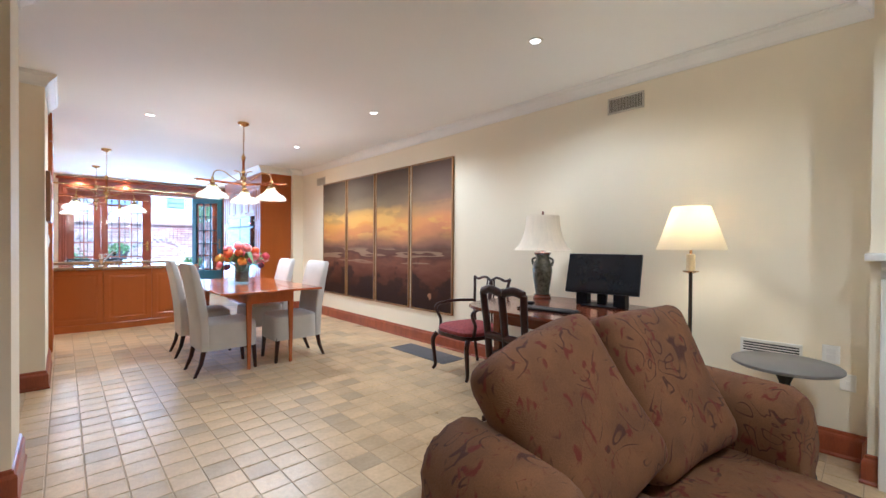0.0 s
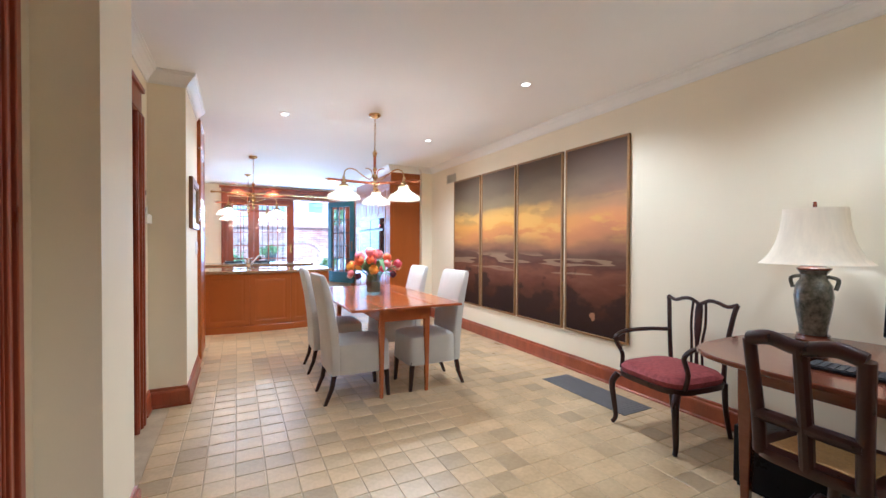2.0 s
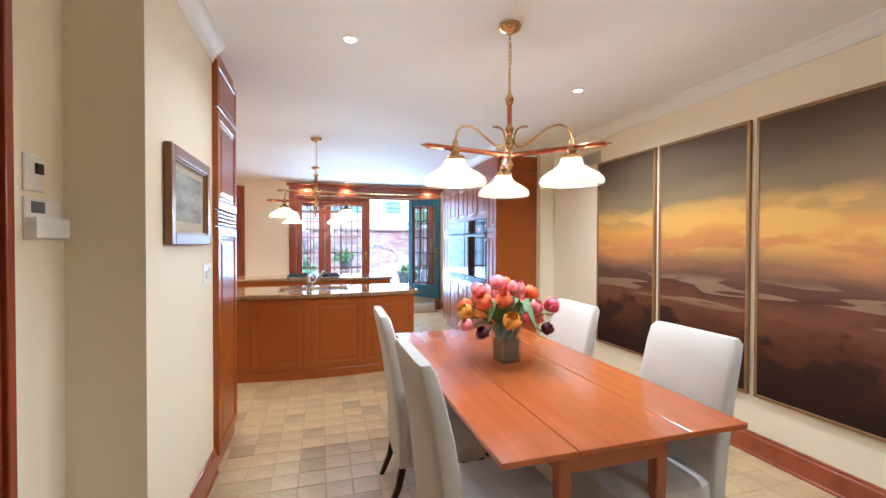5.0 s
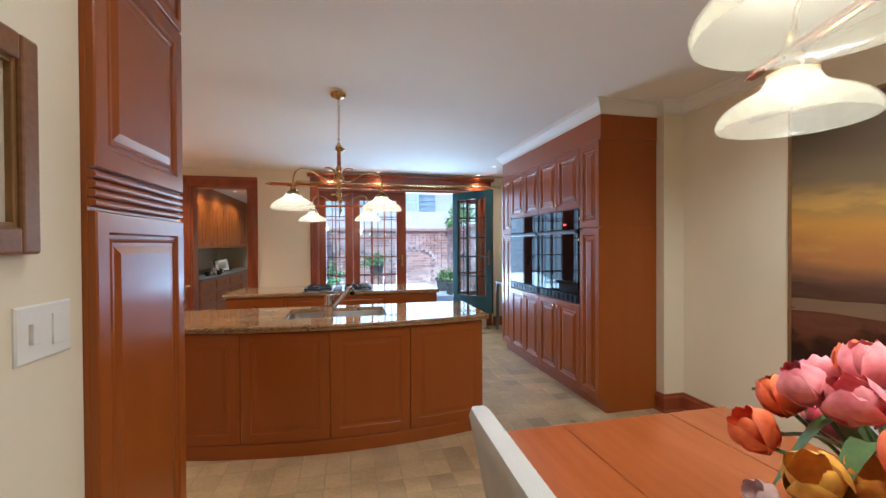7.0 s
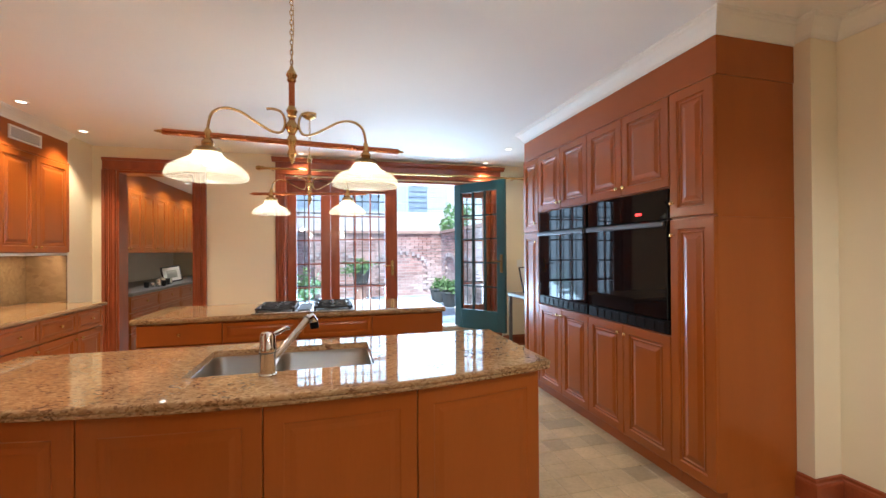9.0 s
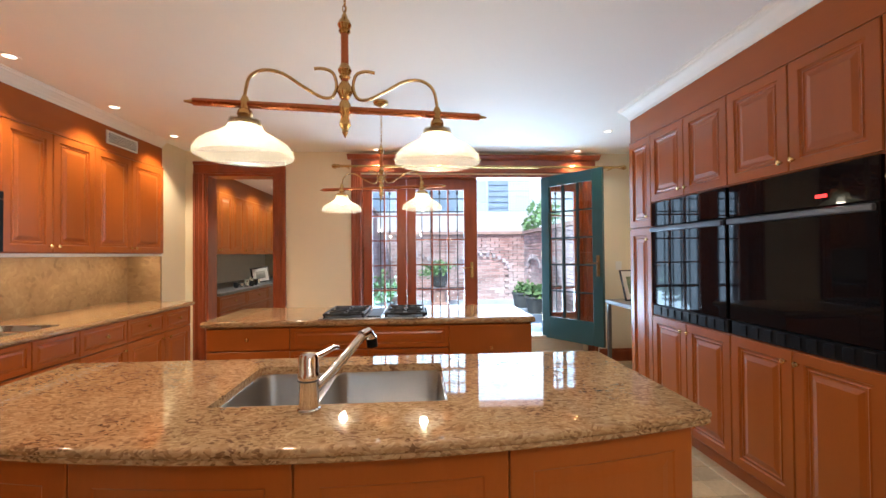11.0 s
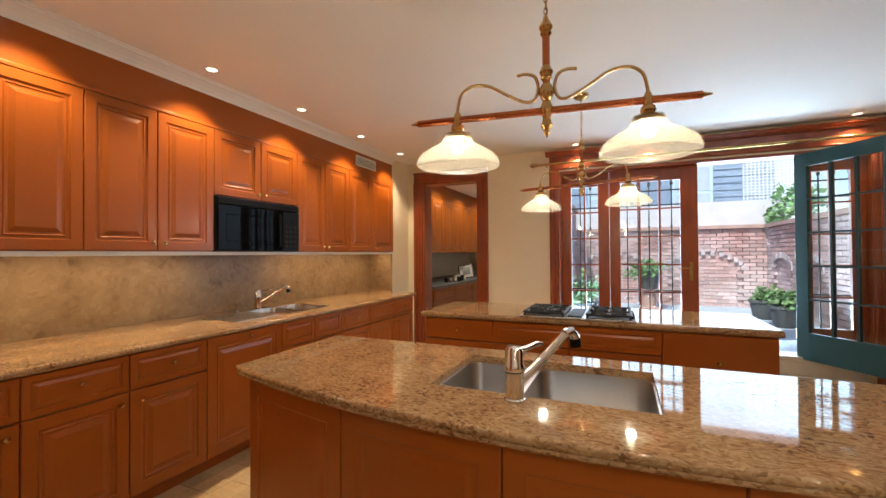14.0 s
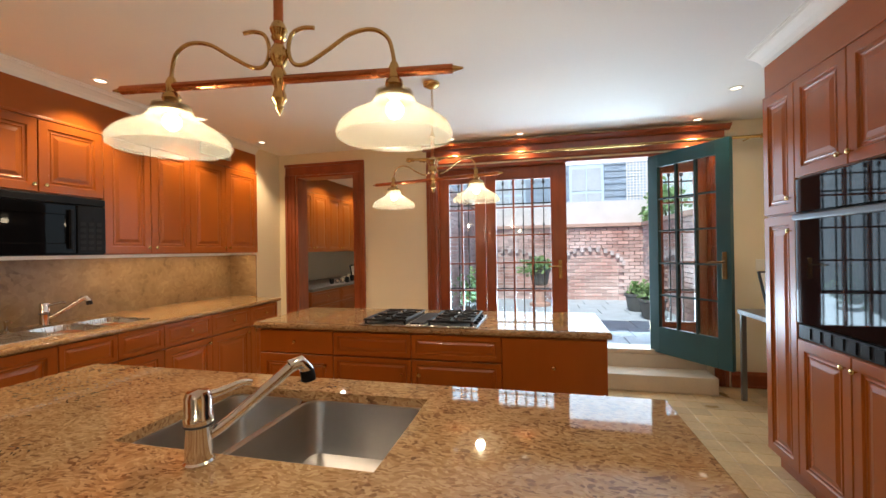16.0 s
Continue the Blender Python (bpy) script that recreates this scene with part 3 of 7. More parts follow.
def leaf_at(parent, x0, x1, z0, z1, px0, px1, pz0, pz1, y, t, cols, rows, mat, bars):
    """A glazed leaf in a plane across y: stiles, rails, glazing bars, panes."""
    part("stile", B(x0, px0, y, y + t, z0, z1, 0.003), mat, parent, world=True)
    part("stile", B(px1, x1, y, y + t, z0, z1, 0.003), mat, parent, world=True)
    part("rail", B(px0, px1, y, y + t, z0, pz0, 0.003), mat, parent, world=True)
    part("rail", B(px0, px1, y, y + t, pz1, z1, 0.003), mat, parent, world=True)
    for i in range(1, cols):
        c = px0 + (px1 - px0) * i / cols
        part("glazing_bar", B(c - 0.010, c + 0.010, y + 0.004, y + t - 0.004, pz0, pz1), bars, parent, world=True)
    for i in range(1, rows):
        c = pz0 + (pz1 - pz0) * i / rows
        part("glazing_bar", B(px0, px1, y + 0.007, y + t - 0.007, c - 0.009, c + 0.009), bars, parent, world=True)
    for i in range(cols):
        for k in range(rows):
            a, b = px0 + (px1 - px0) * i / cols, px0 + (px1 - px0) * (i + 1) / cols
            c, e = pz0 + (pz1 - pz0) * k / rows, pz0 + (pz1 - pz0) * (k + 1) / rows
            p = part("pane", B(a + 0.003, b - 0.003, y + t / 2 - 0.002, y + t / 2 + 0.002, c + 0.003, e - 0.003), PANE, parent, world=True)
            p.visible_shadow = False


leaf_at(g, -3.35, -2.80, 0.35, 2.37, -3.235, -2.925, 0.62, 2.20, FAR + 0.09, 0.05, 2, 5, TRIMWOOD, TRIMWOOD)
leaf_at(g, -2.797, -1.89, 0.35, 2.37, -2.68, -2.06, 0.62, 2.22, FAR + 0.09, 0.05, 3, 5, TRIMWOOD, TRIMWOOD)
leaf_at(g, -1.03, -0.49, 0.35, 2.37, -0.905, -0.605, 0.62, 2.20, FAR + 0.09, 0.05, 2, 5, TRIMWOOD, TRIMWOOD)
bm = tube(bmesh.new(), spline([(-1.965, FAR + 0.085, 1.22), (-1.965, FAR + 0.04, 1.22), (-2.0, FAR + 0.03, 1.22), (-2.09, FAR + 0.03, 1.215)], 4), 0.009)
box(bm, -1.985, -1.945, FAR + 0.078, FAR + 0.089, 1.08, 1.29, 0.004)
part("door_handle", bm, BRASS, g, "brass lever handle", world=True)
for n_, (a, b, k) in enumerate(((-3.26, -2.90, 3), (-2.72, -2.02, 6), (-0.94, -0.57, 3))):
    bm = bmesh.new()
    y = FAR + 0.20
    for z in (0.52, 0.95, 1.95, 2.12):
        box(bm, a, b, y - 0.006, y + 0.006, z - 0.008, z + 0.008)
    for i in range(k + 1):
        x = a + (b - a) * i / k
        box(bm, x - 0.006, x + 0.006, y - 0.006, y + 0.006, 0.40, 2.16)
        lathe(bm, [(0.001, 2.16), (0.02, 2.19), (0.001, 2.25)], (x, y, 0), 6)
        for z in (1.2, 1.7):
            lathe(bm, [(0.001, -0.02), (0.016, 0), (0.001, 0.02)], (x, y, z), 6)
    part("iron_grille", bm, IRON, g, "black wrought-iron security grille with spear tips", world=True)

# open garden door leaf, painted teal outside, hinged on the right jamb
hx, hy, fx, fy = -1.05, FAR + 0.03, -0.565, 8.01
ang = math.degrees(math.atan2(fy - hy, fx - hx))
L = math.hypot(fx - hx, fy - hy)
td = thing("garden_door", (hx, hy, 0.325), "teal-painted glazed garden door standing open on brass hinges", "door", rz=ang)
z0, z1 = 0.0, 2.04


def bx(name, *a, mat=TEAL, bev=0.003, label="", parent=None):
    return part(name, B(*a, bev), mat, parent or td, label)


bx("stile", 0, 0.115, -0.022, 0.022, z0, z1)
bx("stile", L - 0.125, L, -0.022, 0.022, z0, z1)
bx("rail", 0.115, L - 0.125, -0.022, 0.022, z0, 0.27)
bx("rail", 0.115, L - 0.125, -0.022, 0.022, z1 - 0.13, z1)
a0, a1, c0, c1 = 0.115, L - 0.125, 0.27, z1 - 0.13
for i in (1, 2):
    c = a0 + (a1 - a0) * i / 3
    bx("glazing_bar", c - 0.011, c + 0.011, -0.016, 0.016, c0, c1, bev=0, mat=DARKBAR)
for i in range(1, 5):
    c = c0 + (c1 - c0) * i / 5
    bx("glazing_bar", a0, a1, -0.013, 0.013, c - 0.009, c + 0.009, bev=0, mat=DARKBAR)
for i in range(3):
    for k in range(5):
        p = bx("pane", a0 + (a1 - a0) * i / 3 + 0.004, a0 + (a1 - a0) * (i + 1) / 3 - 0.004, -0.002, 0.002, c0 + (c1 - c0) * k / 5 + 0.004, c0 + (c1 - c0) * (k + 1) / 5 - 0.004, mat=PANE, bev=0)
        p.visible_shadow = False
bm = B(L - 0.075, L - 0.035, -0.03, 0.03, 0.80, 1.04, 0.004)
for s in (-1, 1):
    tube(bm, spline([(L - 0.055, s * 0.02, 0.95), (L - 0.055, s * 0.065, 0.95), (L - 0.09, s * 0.07, 0.95), (L - 0.18, s * 0.07, 0.945)], 4), 0.009)
part("door_handle", bm, pm("aged_brass", (0.20, 0.12, 0.05), 0.35, 1.0, var=0.2, scale=20), td, "aged brass lever handle and plate")
for z in (0.2, 1.0, 1.8):
    part("hinge", lathe(bmesh.new(), [(0.009, z), (0.009, z + 0.1)], (-0.008, 0, 0), 10), BRASS, td)

# curtain rod over the garden doors
cr = thing("curtain_rod", (-1.85, FAR - 0.10, 2.47), "brass curtain rod with turned finials on brackets", "curtain rod")
part("rod", tube(bmesh.new(), [(-3.60, FAR - 0.13, 2.475), (-0.10, FAR - 0.13, 2.475)], 0.016, 12), BRASS, cr, world=True, smooth=True)
for x, s in ((-3.60, -1), (-0.10, 1)):
    m = Matrix.Translation((x, FAR - 0.13, 2.475)) @ Matrix.Rotation(s * math.pi / 2, 4, "Y")
    part("finial", lathe(bmesh.new(), [(0.016, 0), (0.026, 0.01), (0.018, 0.03), (0.032, 0.055), (0.022, 0.085), (0.0, 0.10)], axis=m, steps=14), BRASS, cr, world=True, smooth=True)
for x in (-3.50, -1.85, -0.2):
    part("bracket", tube(bmesh.new(), [(x, FAR - 0.03 if x > -0.5 else FAR - 0.042, 2.46), (x, FAR - 0.13, 2.456)], 0.008), BRASS, cr, world=True)

# steps up to the garden
st = thing("garden_steps", (-1.3, 8.2, 0), "cream stone step and riser below the garden door", "steps", kind="structure")
part("step", B(-2.0, -0.56, 8.34, FAR - 0.045, 0, 0.165, 0.010), STEPSTONE, st, world=True)
part("riser", B(-2.0, -0.56, FAR - 0.044, FAR - 0.004, 0, 0.298, 0.006), STEPSTONE, st, world=True)


# ---- kitchen: cabinets along the long wall ----
UX = -5.48
f = face_map("+x", UX)
LAB_U = "cherry wall cabinet with raised-panel doors and brass knobs"


def wall_unit(y0, y1, split, z0=1.425, z1=2.355):
    c = thing("wall_cabinet", ((UX + KW) / 2, (y0 + y1) / 2, z0), LAB_U if z0 < 1.6 else "short cherry wall cabinet above the microwave", "cabinet", "wall cabinets")
    part("body", B(KW + 0.002, UX, y0 + 0.001, y1 - 0.001, z0, z1), CHERRY, c, world=True)
    for a, b, k in ((y0, split, split - 0.035), (split, y1, split + 0.035)):
        front(c, f, a, b, z0 + 0.004, z1 - 0.004, (k, z0 + 0.055))
    return c


wall_unit(3.99, 4.80, 4.395)
wall_unit(4.80, 5.605, 5.20)
wall_unit(5.605, 6.457, 6.037, 1.85)
wall_unit(6.457, 7.257, 6.85)
wall_unit(7.257, 8.212, 7.715)
fr = thing("cabinet_frieze", (-5.66, 6.2, 2.356), "plain cherry frieze board above the wall cabinets", "cabinet trim")
part("board", B(KW + 0.002, UX + 0.004, 3.52, 8.212, 2.356, CEIL - 0.002), CHERRY_H, fr, world=True)
part("bead", B(UX + 0.004, UX + 0.024, 3.99, 8.212, 2.350, 2.372, 0.004), CHERRY_H, fr, world=True)
lr = thing("light_rail", (UX - 0.05, 6.2, 1.40), "cream light rail under the wall cabinets", "cabinet trim")
part("rail", B(UX - 0.06, UX + 0.012, 3.99, 8.212, 1.398, 1.424, 0.003), WHITEP, lr, world=True)


def grille(name, f, u0, u1, v0, v1, n, upright=False, mat=WHITEP, label="", dark=IRON):
    t = thing(name, f((u0 + u1) / 2, v0, 0), label, "vent")
    bm = bmesh.new()
    for p, q, r, s in ((u0, u1, v0, v0 + 0.014), (u0, u1, v1 - 0.014, v1), (u0, u0 + 0.014, v0 + 0.014, v1 - 0.014), (u1 - 0.014, u1, v0 + 0.014, v1 - 0.014)):
        c, e = f(p, r, 0.001), f(q, s, 0.014)
        box(bm, *sorted((c.x, e.x)), *sorted((c.y, e.y)), r, s)
    part("frame", bm, mat, t, world=True)
    c, e = f(u0 + 0.01, v0, 0.001), f(u1 - 0.01, v0, 0.003)
    part("backing", B(*sorted((c.x, e.x)), *sorted((c.y, e.y)), v0 + 0.01, v1 - 0.01), dark, t, world=True)
    for i in range(1, n):
        if upright:
            u = u0 + (u1 - u0) * i / n
            c, e, r, s = f(u - 0.0022, v0, 0.003), f(u + 0.0022, v0, 0.012), v0 + 0.014, v1 - 0.014
        else:
            z = v0 + (v1 - v0) * i / n
            c, e, r, s = f(u0 + 0.014, v0, 0.003), f(u1 - 0.014, v0, 0.012), z - 0.003, z + 0.003
        part("slat", B(*sorted((c.x, e.x)), *sorted((c.y, e.y)), r, s), mat, t, world=True)
    return t


grille("wall_vent", face_map("+x", UX + 0.004), 7.40, 7.80, 2.43, 2.55, 8, label="white louvred air vent set in the frieze board")

# microwave
mw = thing("microwave", (-5.62, 6.06, 1.42), "black built-in microwave oven under a cabinet", "microwave")
part("body", B(KW + 0.01, UX + 0.03, 5.610, 6.452, 1.425, 1.845, 0.005), BLACKPL, mw, world=True)
fm = face_map("+x", UX + 0.03)
dr = part("door", panel(bmesh.new(), fm, 5.615, 6.245, 1.435, 1.785, [(0, 0), (0, 0.016), (0.006, 0.02), (0.07, 0.02), (0.075, 0.017)]), MICROGLASS, mw, "glossy black glass door", world=True)
part("handle", B(UX + 0.056, UX + 0.075, 6.19, 6.215, 1.47, 1.75, 0.006), BLACKPL, dr, world=True)
cp = part("control_panel", panel(bmesh.new(), fm, 6.25, 6.447, 1.435, 1.785, SLAB), BLACKPL, mw, world=True)
part("top_vent", panel(bmesh.new(), fm, 5.615, 6.447, 1.79, 1.84, SLAB), BLACKPL, mw, world=True)
GREYKEY = pm("grey_keys", (0.022, 0.022, 0.023), 0.5, spec=0.1)
for i in range(3):
    for k in range(5):
        part("key", B(UX + 0.05, UX + 0.0535, 6.267 + i * 0.055, 6.305 + i * 0.055, 1.46 + k * 0.045, 1.485 + k * 0.045), GREYKEY, cp, world=True)

# base cabinets
BX = -5.10
f = face_map("+x", BX)
LAB_B = "cherry base cabinet with drawer, raised-panel door and brass knobs"


def base_unit(y0, y1, kind, side=1):
    lab = {"dish": "cherry-panelled dishwasher front with one brass knob", "sink": "cherry sink cabinet with false drawer fronts"}.get(kind, LAB_B)
    c = thing("base_cabinet", ((BX + KW) / 2, (y0 + y1) / 2, 0), lab, "cabinet", "base cabinets")
    part("body", B(KW + 0.002, BX, y0 + 0.001, y1 - 0.001, 0.09, 0.872), CHERRY, c, world=True)
    part("plinth", B(KW + 0.002, BX - 0.06, y0, y1, 0, 0.09), CHERRY_H, c, world=True)
    m = (y0 + y1) / 2
    if kind == "drawer":
        front(c, f, y0, y1, 0.675, 0.868, (m, 0.775), DRAWER, "drawer")
        front(c, f, y0, y1, 0.10, 0.67, (y0 + 0.05 if side < 0 else y1 - 0.05, 0.62))
    elif kind == "dish":
        front(c, f, y0, y1, 0.10, 0.868, (m, 0.83))
    else:
        front(c, f, y0, m, 0.675, 0.868, None, DRAWER, "drawer_front")
        front(c, f, m, y1, 0.675, 0.868, None, DRAWER, "drawer_front")
        front(c, f, y0, m, 0.10, 0.67, (m - 0.05, 0.62))
        front(c, f, m, y1, 0.10, 0.67, (m + 0.05, 0.62))


for y0, y1, k, s in ((3.52, 3.97, "drawer", 1), (3.97, 4.40, "drawer", 1), (4.40, 4.83, "drawer", 1), (4.83, 5.272, "drawer", -1), (5.272, 5.894, "dish", 1), (5.894, 6.62, "sink", 1),
                     (6.62, 7.10, "drawer", 1), (7.10, 7.60, "drawer", 1), (7.60, 8.04, "drawer", -1)):
    base_unit(y0, y1, k, s)

SINK = (-5.62, -5.20, 6.02, 6.62)


def slab_with_hole(x0, x1, y0, y1, z0, z1, holes, edge=0.012):
    """A stone slab with openings, its outer edge eased."""
    xs = sorted({x0, x1, *[h[0] for h in holes], *[h[1] for h in holes]})
    ys = sorted({y0, y1, *[h[2] for h in holes], *[h[3] for h in holes]})
    bm = bmesh.new()
    for a, b in zip(xs, xs[1:]):
        for c, d_ in zip(ys, ys[1:]):
            if not any(h[0] < (a + b) / 2 < h[1] and h[2] < (c + d_) / 2 < h[3] for h in holes):
                box(bm, a, b, c, d_, z0, z1)
    bmesh.ops.remove_doubles(bm, verts=bm.verts, dist=1e-5)
    inner = [fc for fc in bm.faces if len([o for o in bm.faces if o is not fc and (o.calc_center_median() - fc.calc_center_median()).length < 1e-5])]
    bmesh.ops.delete(bm, geom=list(set(inner)), context="FACES")
    return bm


ct = thing("worktop", (-5.45, 6.0, 0.872), "polished brown granite worktop with a rounded front edge", "worktop")
part("slab", slab_with_hole(KW + 0.002, BX + 0.035, 3.52, 8.06, 0.874, 0.912, [SINK]), GRANITE, ct, world=True)
part("end_slab", B(KW + 0.002, -5.478, 8.06, 8.214, 0.874, 0.912), GRANITE, ct, world=True)
part("nosing", tube(bmesh.new(), [(BX + 0.035, 3.52, 0.893), (BX + 0.035, 8.06, 0.893), (-5.478, 8.06, 0.893)], 0.0188, 12), GRANITE, ct, world=True, smooth=True)
bs = thing("backsplash", (KW + 0.01, 6.0, 0.913), "brown granite backsplash slab behind the worktop", "backsplash")
part("slab", B(KW + 0.002, KW + 0.022, 3.52, 8.214, 0.913, 1.397), GRANITE_BACK, bs, world=True)
part("end_slab", B(KW + 0.022, -5.482, 8.194, 8.214, 0.913, 1.397), GRANITE_BACK, bs, world=True)


def bowl(bm, x0, x1, y0, y1, top, depth, r=0.05, seg=5):
    """An open basin with rounded corners."""
    rings = []
    for inset, z in ((-0.012, top + 0.002), (0.0, top), (0.004, top - 0.02), (0.010, top - depth + 0.04), (0.022, top - depth + 0.012), (0.05, top - depth), (0.30, top - depth - 0.004)):
        k = min(inset, 0.42 * min(x1 - x0, y1 - y0))
        ring = []
        for cx, cy, a0 in ((x1 - r, y1 - r, 0), (x0 + r, y1 - r, 90), (x0 + r, y0 + r, 180), (x1 - r, y0 + r, 270)):
            for i in range(seg + 1):
                a = radians(a0 + 90 * i / seg)
                rr = max(r - k, 0.004)
                sx, sy = math.copysign(1, math.cos(radians(a0 + 45))), math.copysign(1, math.sin(radians(a0 + 45)))
                kx = k - (r - rr)
                ring.append(bm.verts.new((cx - sx * kx + rr * math.cos(a), cy - sy * kx + rr * math.sin(a), z)))
        rings.append(ring)
    n = len(rings[0])
    for p, q in zip(rings, rings[1:]):
        for i in range(n):
            bm.faces.new((p[i], p[(i + 1) % n], q[(i + 1) % n], q[i]))
    bm.faces.new(rings[-1])
    return bm


def drain(x, y, z):
    return lathe(bmesh.new(), [(0.042, 0.0), (0.042, 0.003), (0.03, 0.004), (0.028, 0.001), (0.0, 0.001)], (x, y, z), 18)


sk = thing("wall_sink", (-5.41, 6.32, 0.912), "stainless steel double sink let into the wall worktop", "sink")
for a, b in ((6.025, 6.31), (6.33, 6.615)):
    bw = part("basin", bowl(bmesh.new(), -5.615, -5.205, a, b, 0.9125, 0.17), STEEL, sk, world=True, smooth=True)
    part("drain", drain(-5.41, (a + b) / 2, 0.741), CHROME, bw, world=True)
part("draining_board", B(-5.60, -5.21, 5.60, 6.01, 0.9125, 0.9165, 0.001), STEEL, sk, world=True)


def faucet(name, at, turn, k=1.0):
    """A chrome single-lever tap with a slanting pull-out spout."""
    t = thing(name, at, "chrome single-lever kitchen tap with a slanting spout", "faucet", rz=turn)
    part("body", lathe(bmesh.new(), [(0.036 * k, 0), (0.036 * k, 0.006), (0.031 * k, 0.010), (0.030 * k, 0.095 * k), (0.034 * k, 0.10 * k), (0.034 * k, 0.118 * k), (0.031 * k, 0.122 * k), (0.032 * k, 0.165 * k), (0.026 * k, 0.178 * k), (0, 0.182 * k)]), CHROME, t, smooth=True)
    part("lever", tube(bmesh.new(), spline([(0.0, 0.0, 0.160 * k), (0.05 * k, 0.004, 0.166 * k), (0.10 * k, 0.008, 0.176 * k), (0.125 * k, 0.01, 0.172 * k)], 5), 0.012 * k, 10, r_end=0.008 * k), CHROME, t, smooth=True)
    sp = part("spout", tube(bmesh.new(), spline([(0.01, 0, 0.06 * k), (0.06 * k, 0, 0.082 * k), (0.16 * k, 0, 0.150 * k), (0.225 * k, 0, 0.196 * k)], 6), 0.0155 * k, 14), CHROME, t, smooth=True)
    part("spray_head", tube(bmesh.new(), [(0.222 * k, 0, 0.198 * k), (0.252 * k, 0, 0.206 * k), (0.270 * k, 0, 0.182 * k), (0.274 * k, 0, 0.160 * k)], 0.0195 * k, 14), CHROME, sp, "chrome spray head", smooth=True)
    part("nozzle", tube(bmesh.new(), [(0.270 * k, 0, 0.182 * k), (0.2735 * k, 0, 0.164 * k), (0.275 * k, 0, 0.150 * k)], 0.0205 * k, 14), BLACKPL, sp, "black rubber nozzle", smooth=True)
    part("collar", lathe(bmesh.new(), [(0.033 * k, 0.094 * k), (0.035 * k, 0.096 * k), (0.035 * k, 0.099 * k), (0.033 * k, 0.101 * k)]), DARKSTEEL, t, smooth=True)
    return t


faucet("wall_faucet", (-5.68, 6.20, 0.912), 35, 0.95)
sd_ = thing("soap_dispenser", (-5.68, 5.98, 0.912), "small chrome soap dispenser on the worktop", "soap dispenser")
part("pump", lathe(bmesh.new(), [(0.018, 0), (0.018, 0.01), (0.010, 0.015), (0.010, 0.06), (0.014, 0.065), (0.014, 0.08), (0, 0.083)], (-5.68, 5.98, 0.912), 14), CHROME, sd_, world=True, smooth=True)
part("nozzle", tube(bmesh.new(), [(-5.68, 5.98, 0.985), (-5.63, 5.98, 0.980)], 0.006), CHROME, sd_, world=True)

# ---- kitchen: tall oven cabinets ----
TX = -0.752
f = face_map("-x", TX)
YS = [4.768, 5.072, 5.905, 6.72, 7.05]


def tall(y0, y1, label):
    c = thing("tall_cabinet", ((TX - 0.2) / 2, (y0 + y1) / 2, 0), label, "cabinet", "tall cabinets")
    part("plinth", B(TX + 0.05, -0.202, y0 + 0.001, y1 - 0.001, 0, 0.11), CHERRY_H, c, world=True)
    return c


for y0, y1 in ((YS[0], YS[1]), (YS[3], YS[4])):
    c = tall(y0, y1, "narrow tall cherry cabinet with stacked raised-panel doors")
    part("body", B(TX, -0.202, y0 + 0.001, y1 - 0.001, 0.11, 2.355), CHERRY, c, world=True)
    ky = y1 - 0.035 if y0 < 5 else y0 + 0.035
    front(c, f, y0, y1, 0.115, 1.595, (ky, 1.50))
    front(c, f, y0, y1, 1.602, 2.35, (ky, 1.69))
    if y0 < 5:
        part("side_seam", B(TX + 0.002, -0.204, y0 - 0.003, y0 + 0.001, 1.592, 1.600), CHERRY_H, c, world=True)
OV0, OV1 = 0.893, 1.79
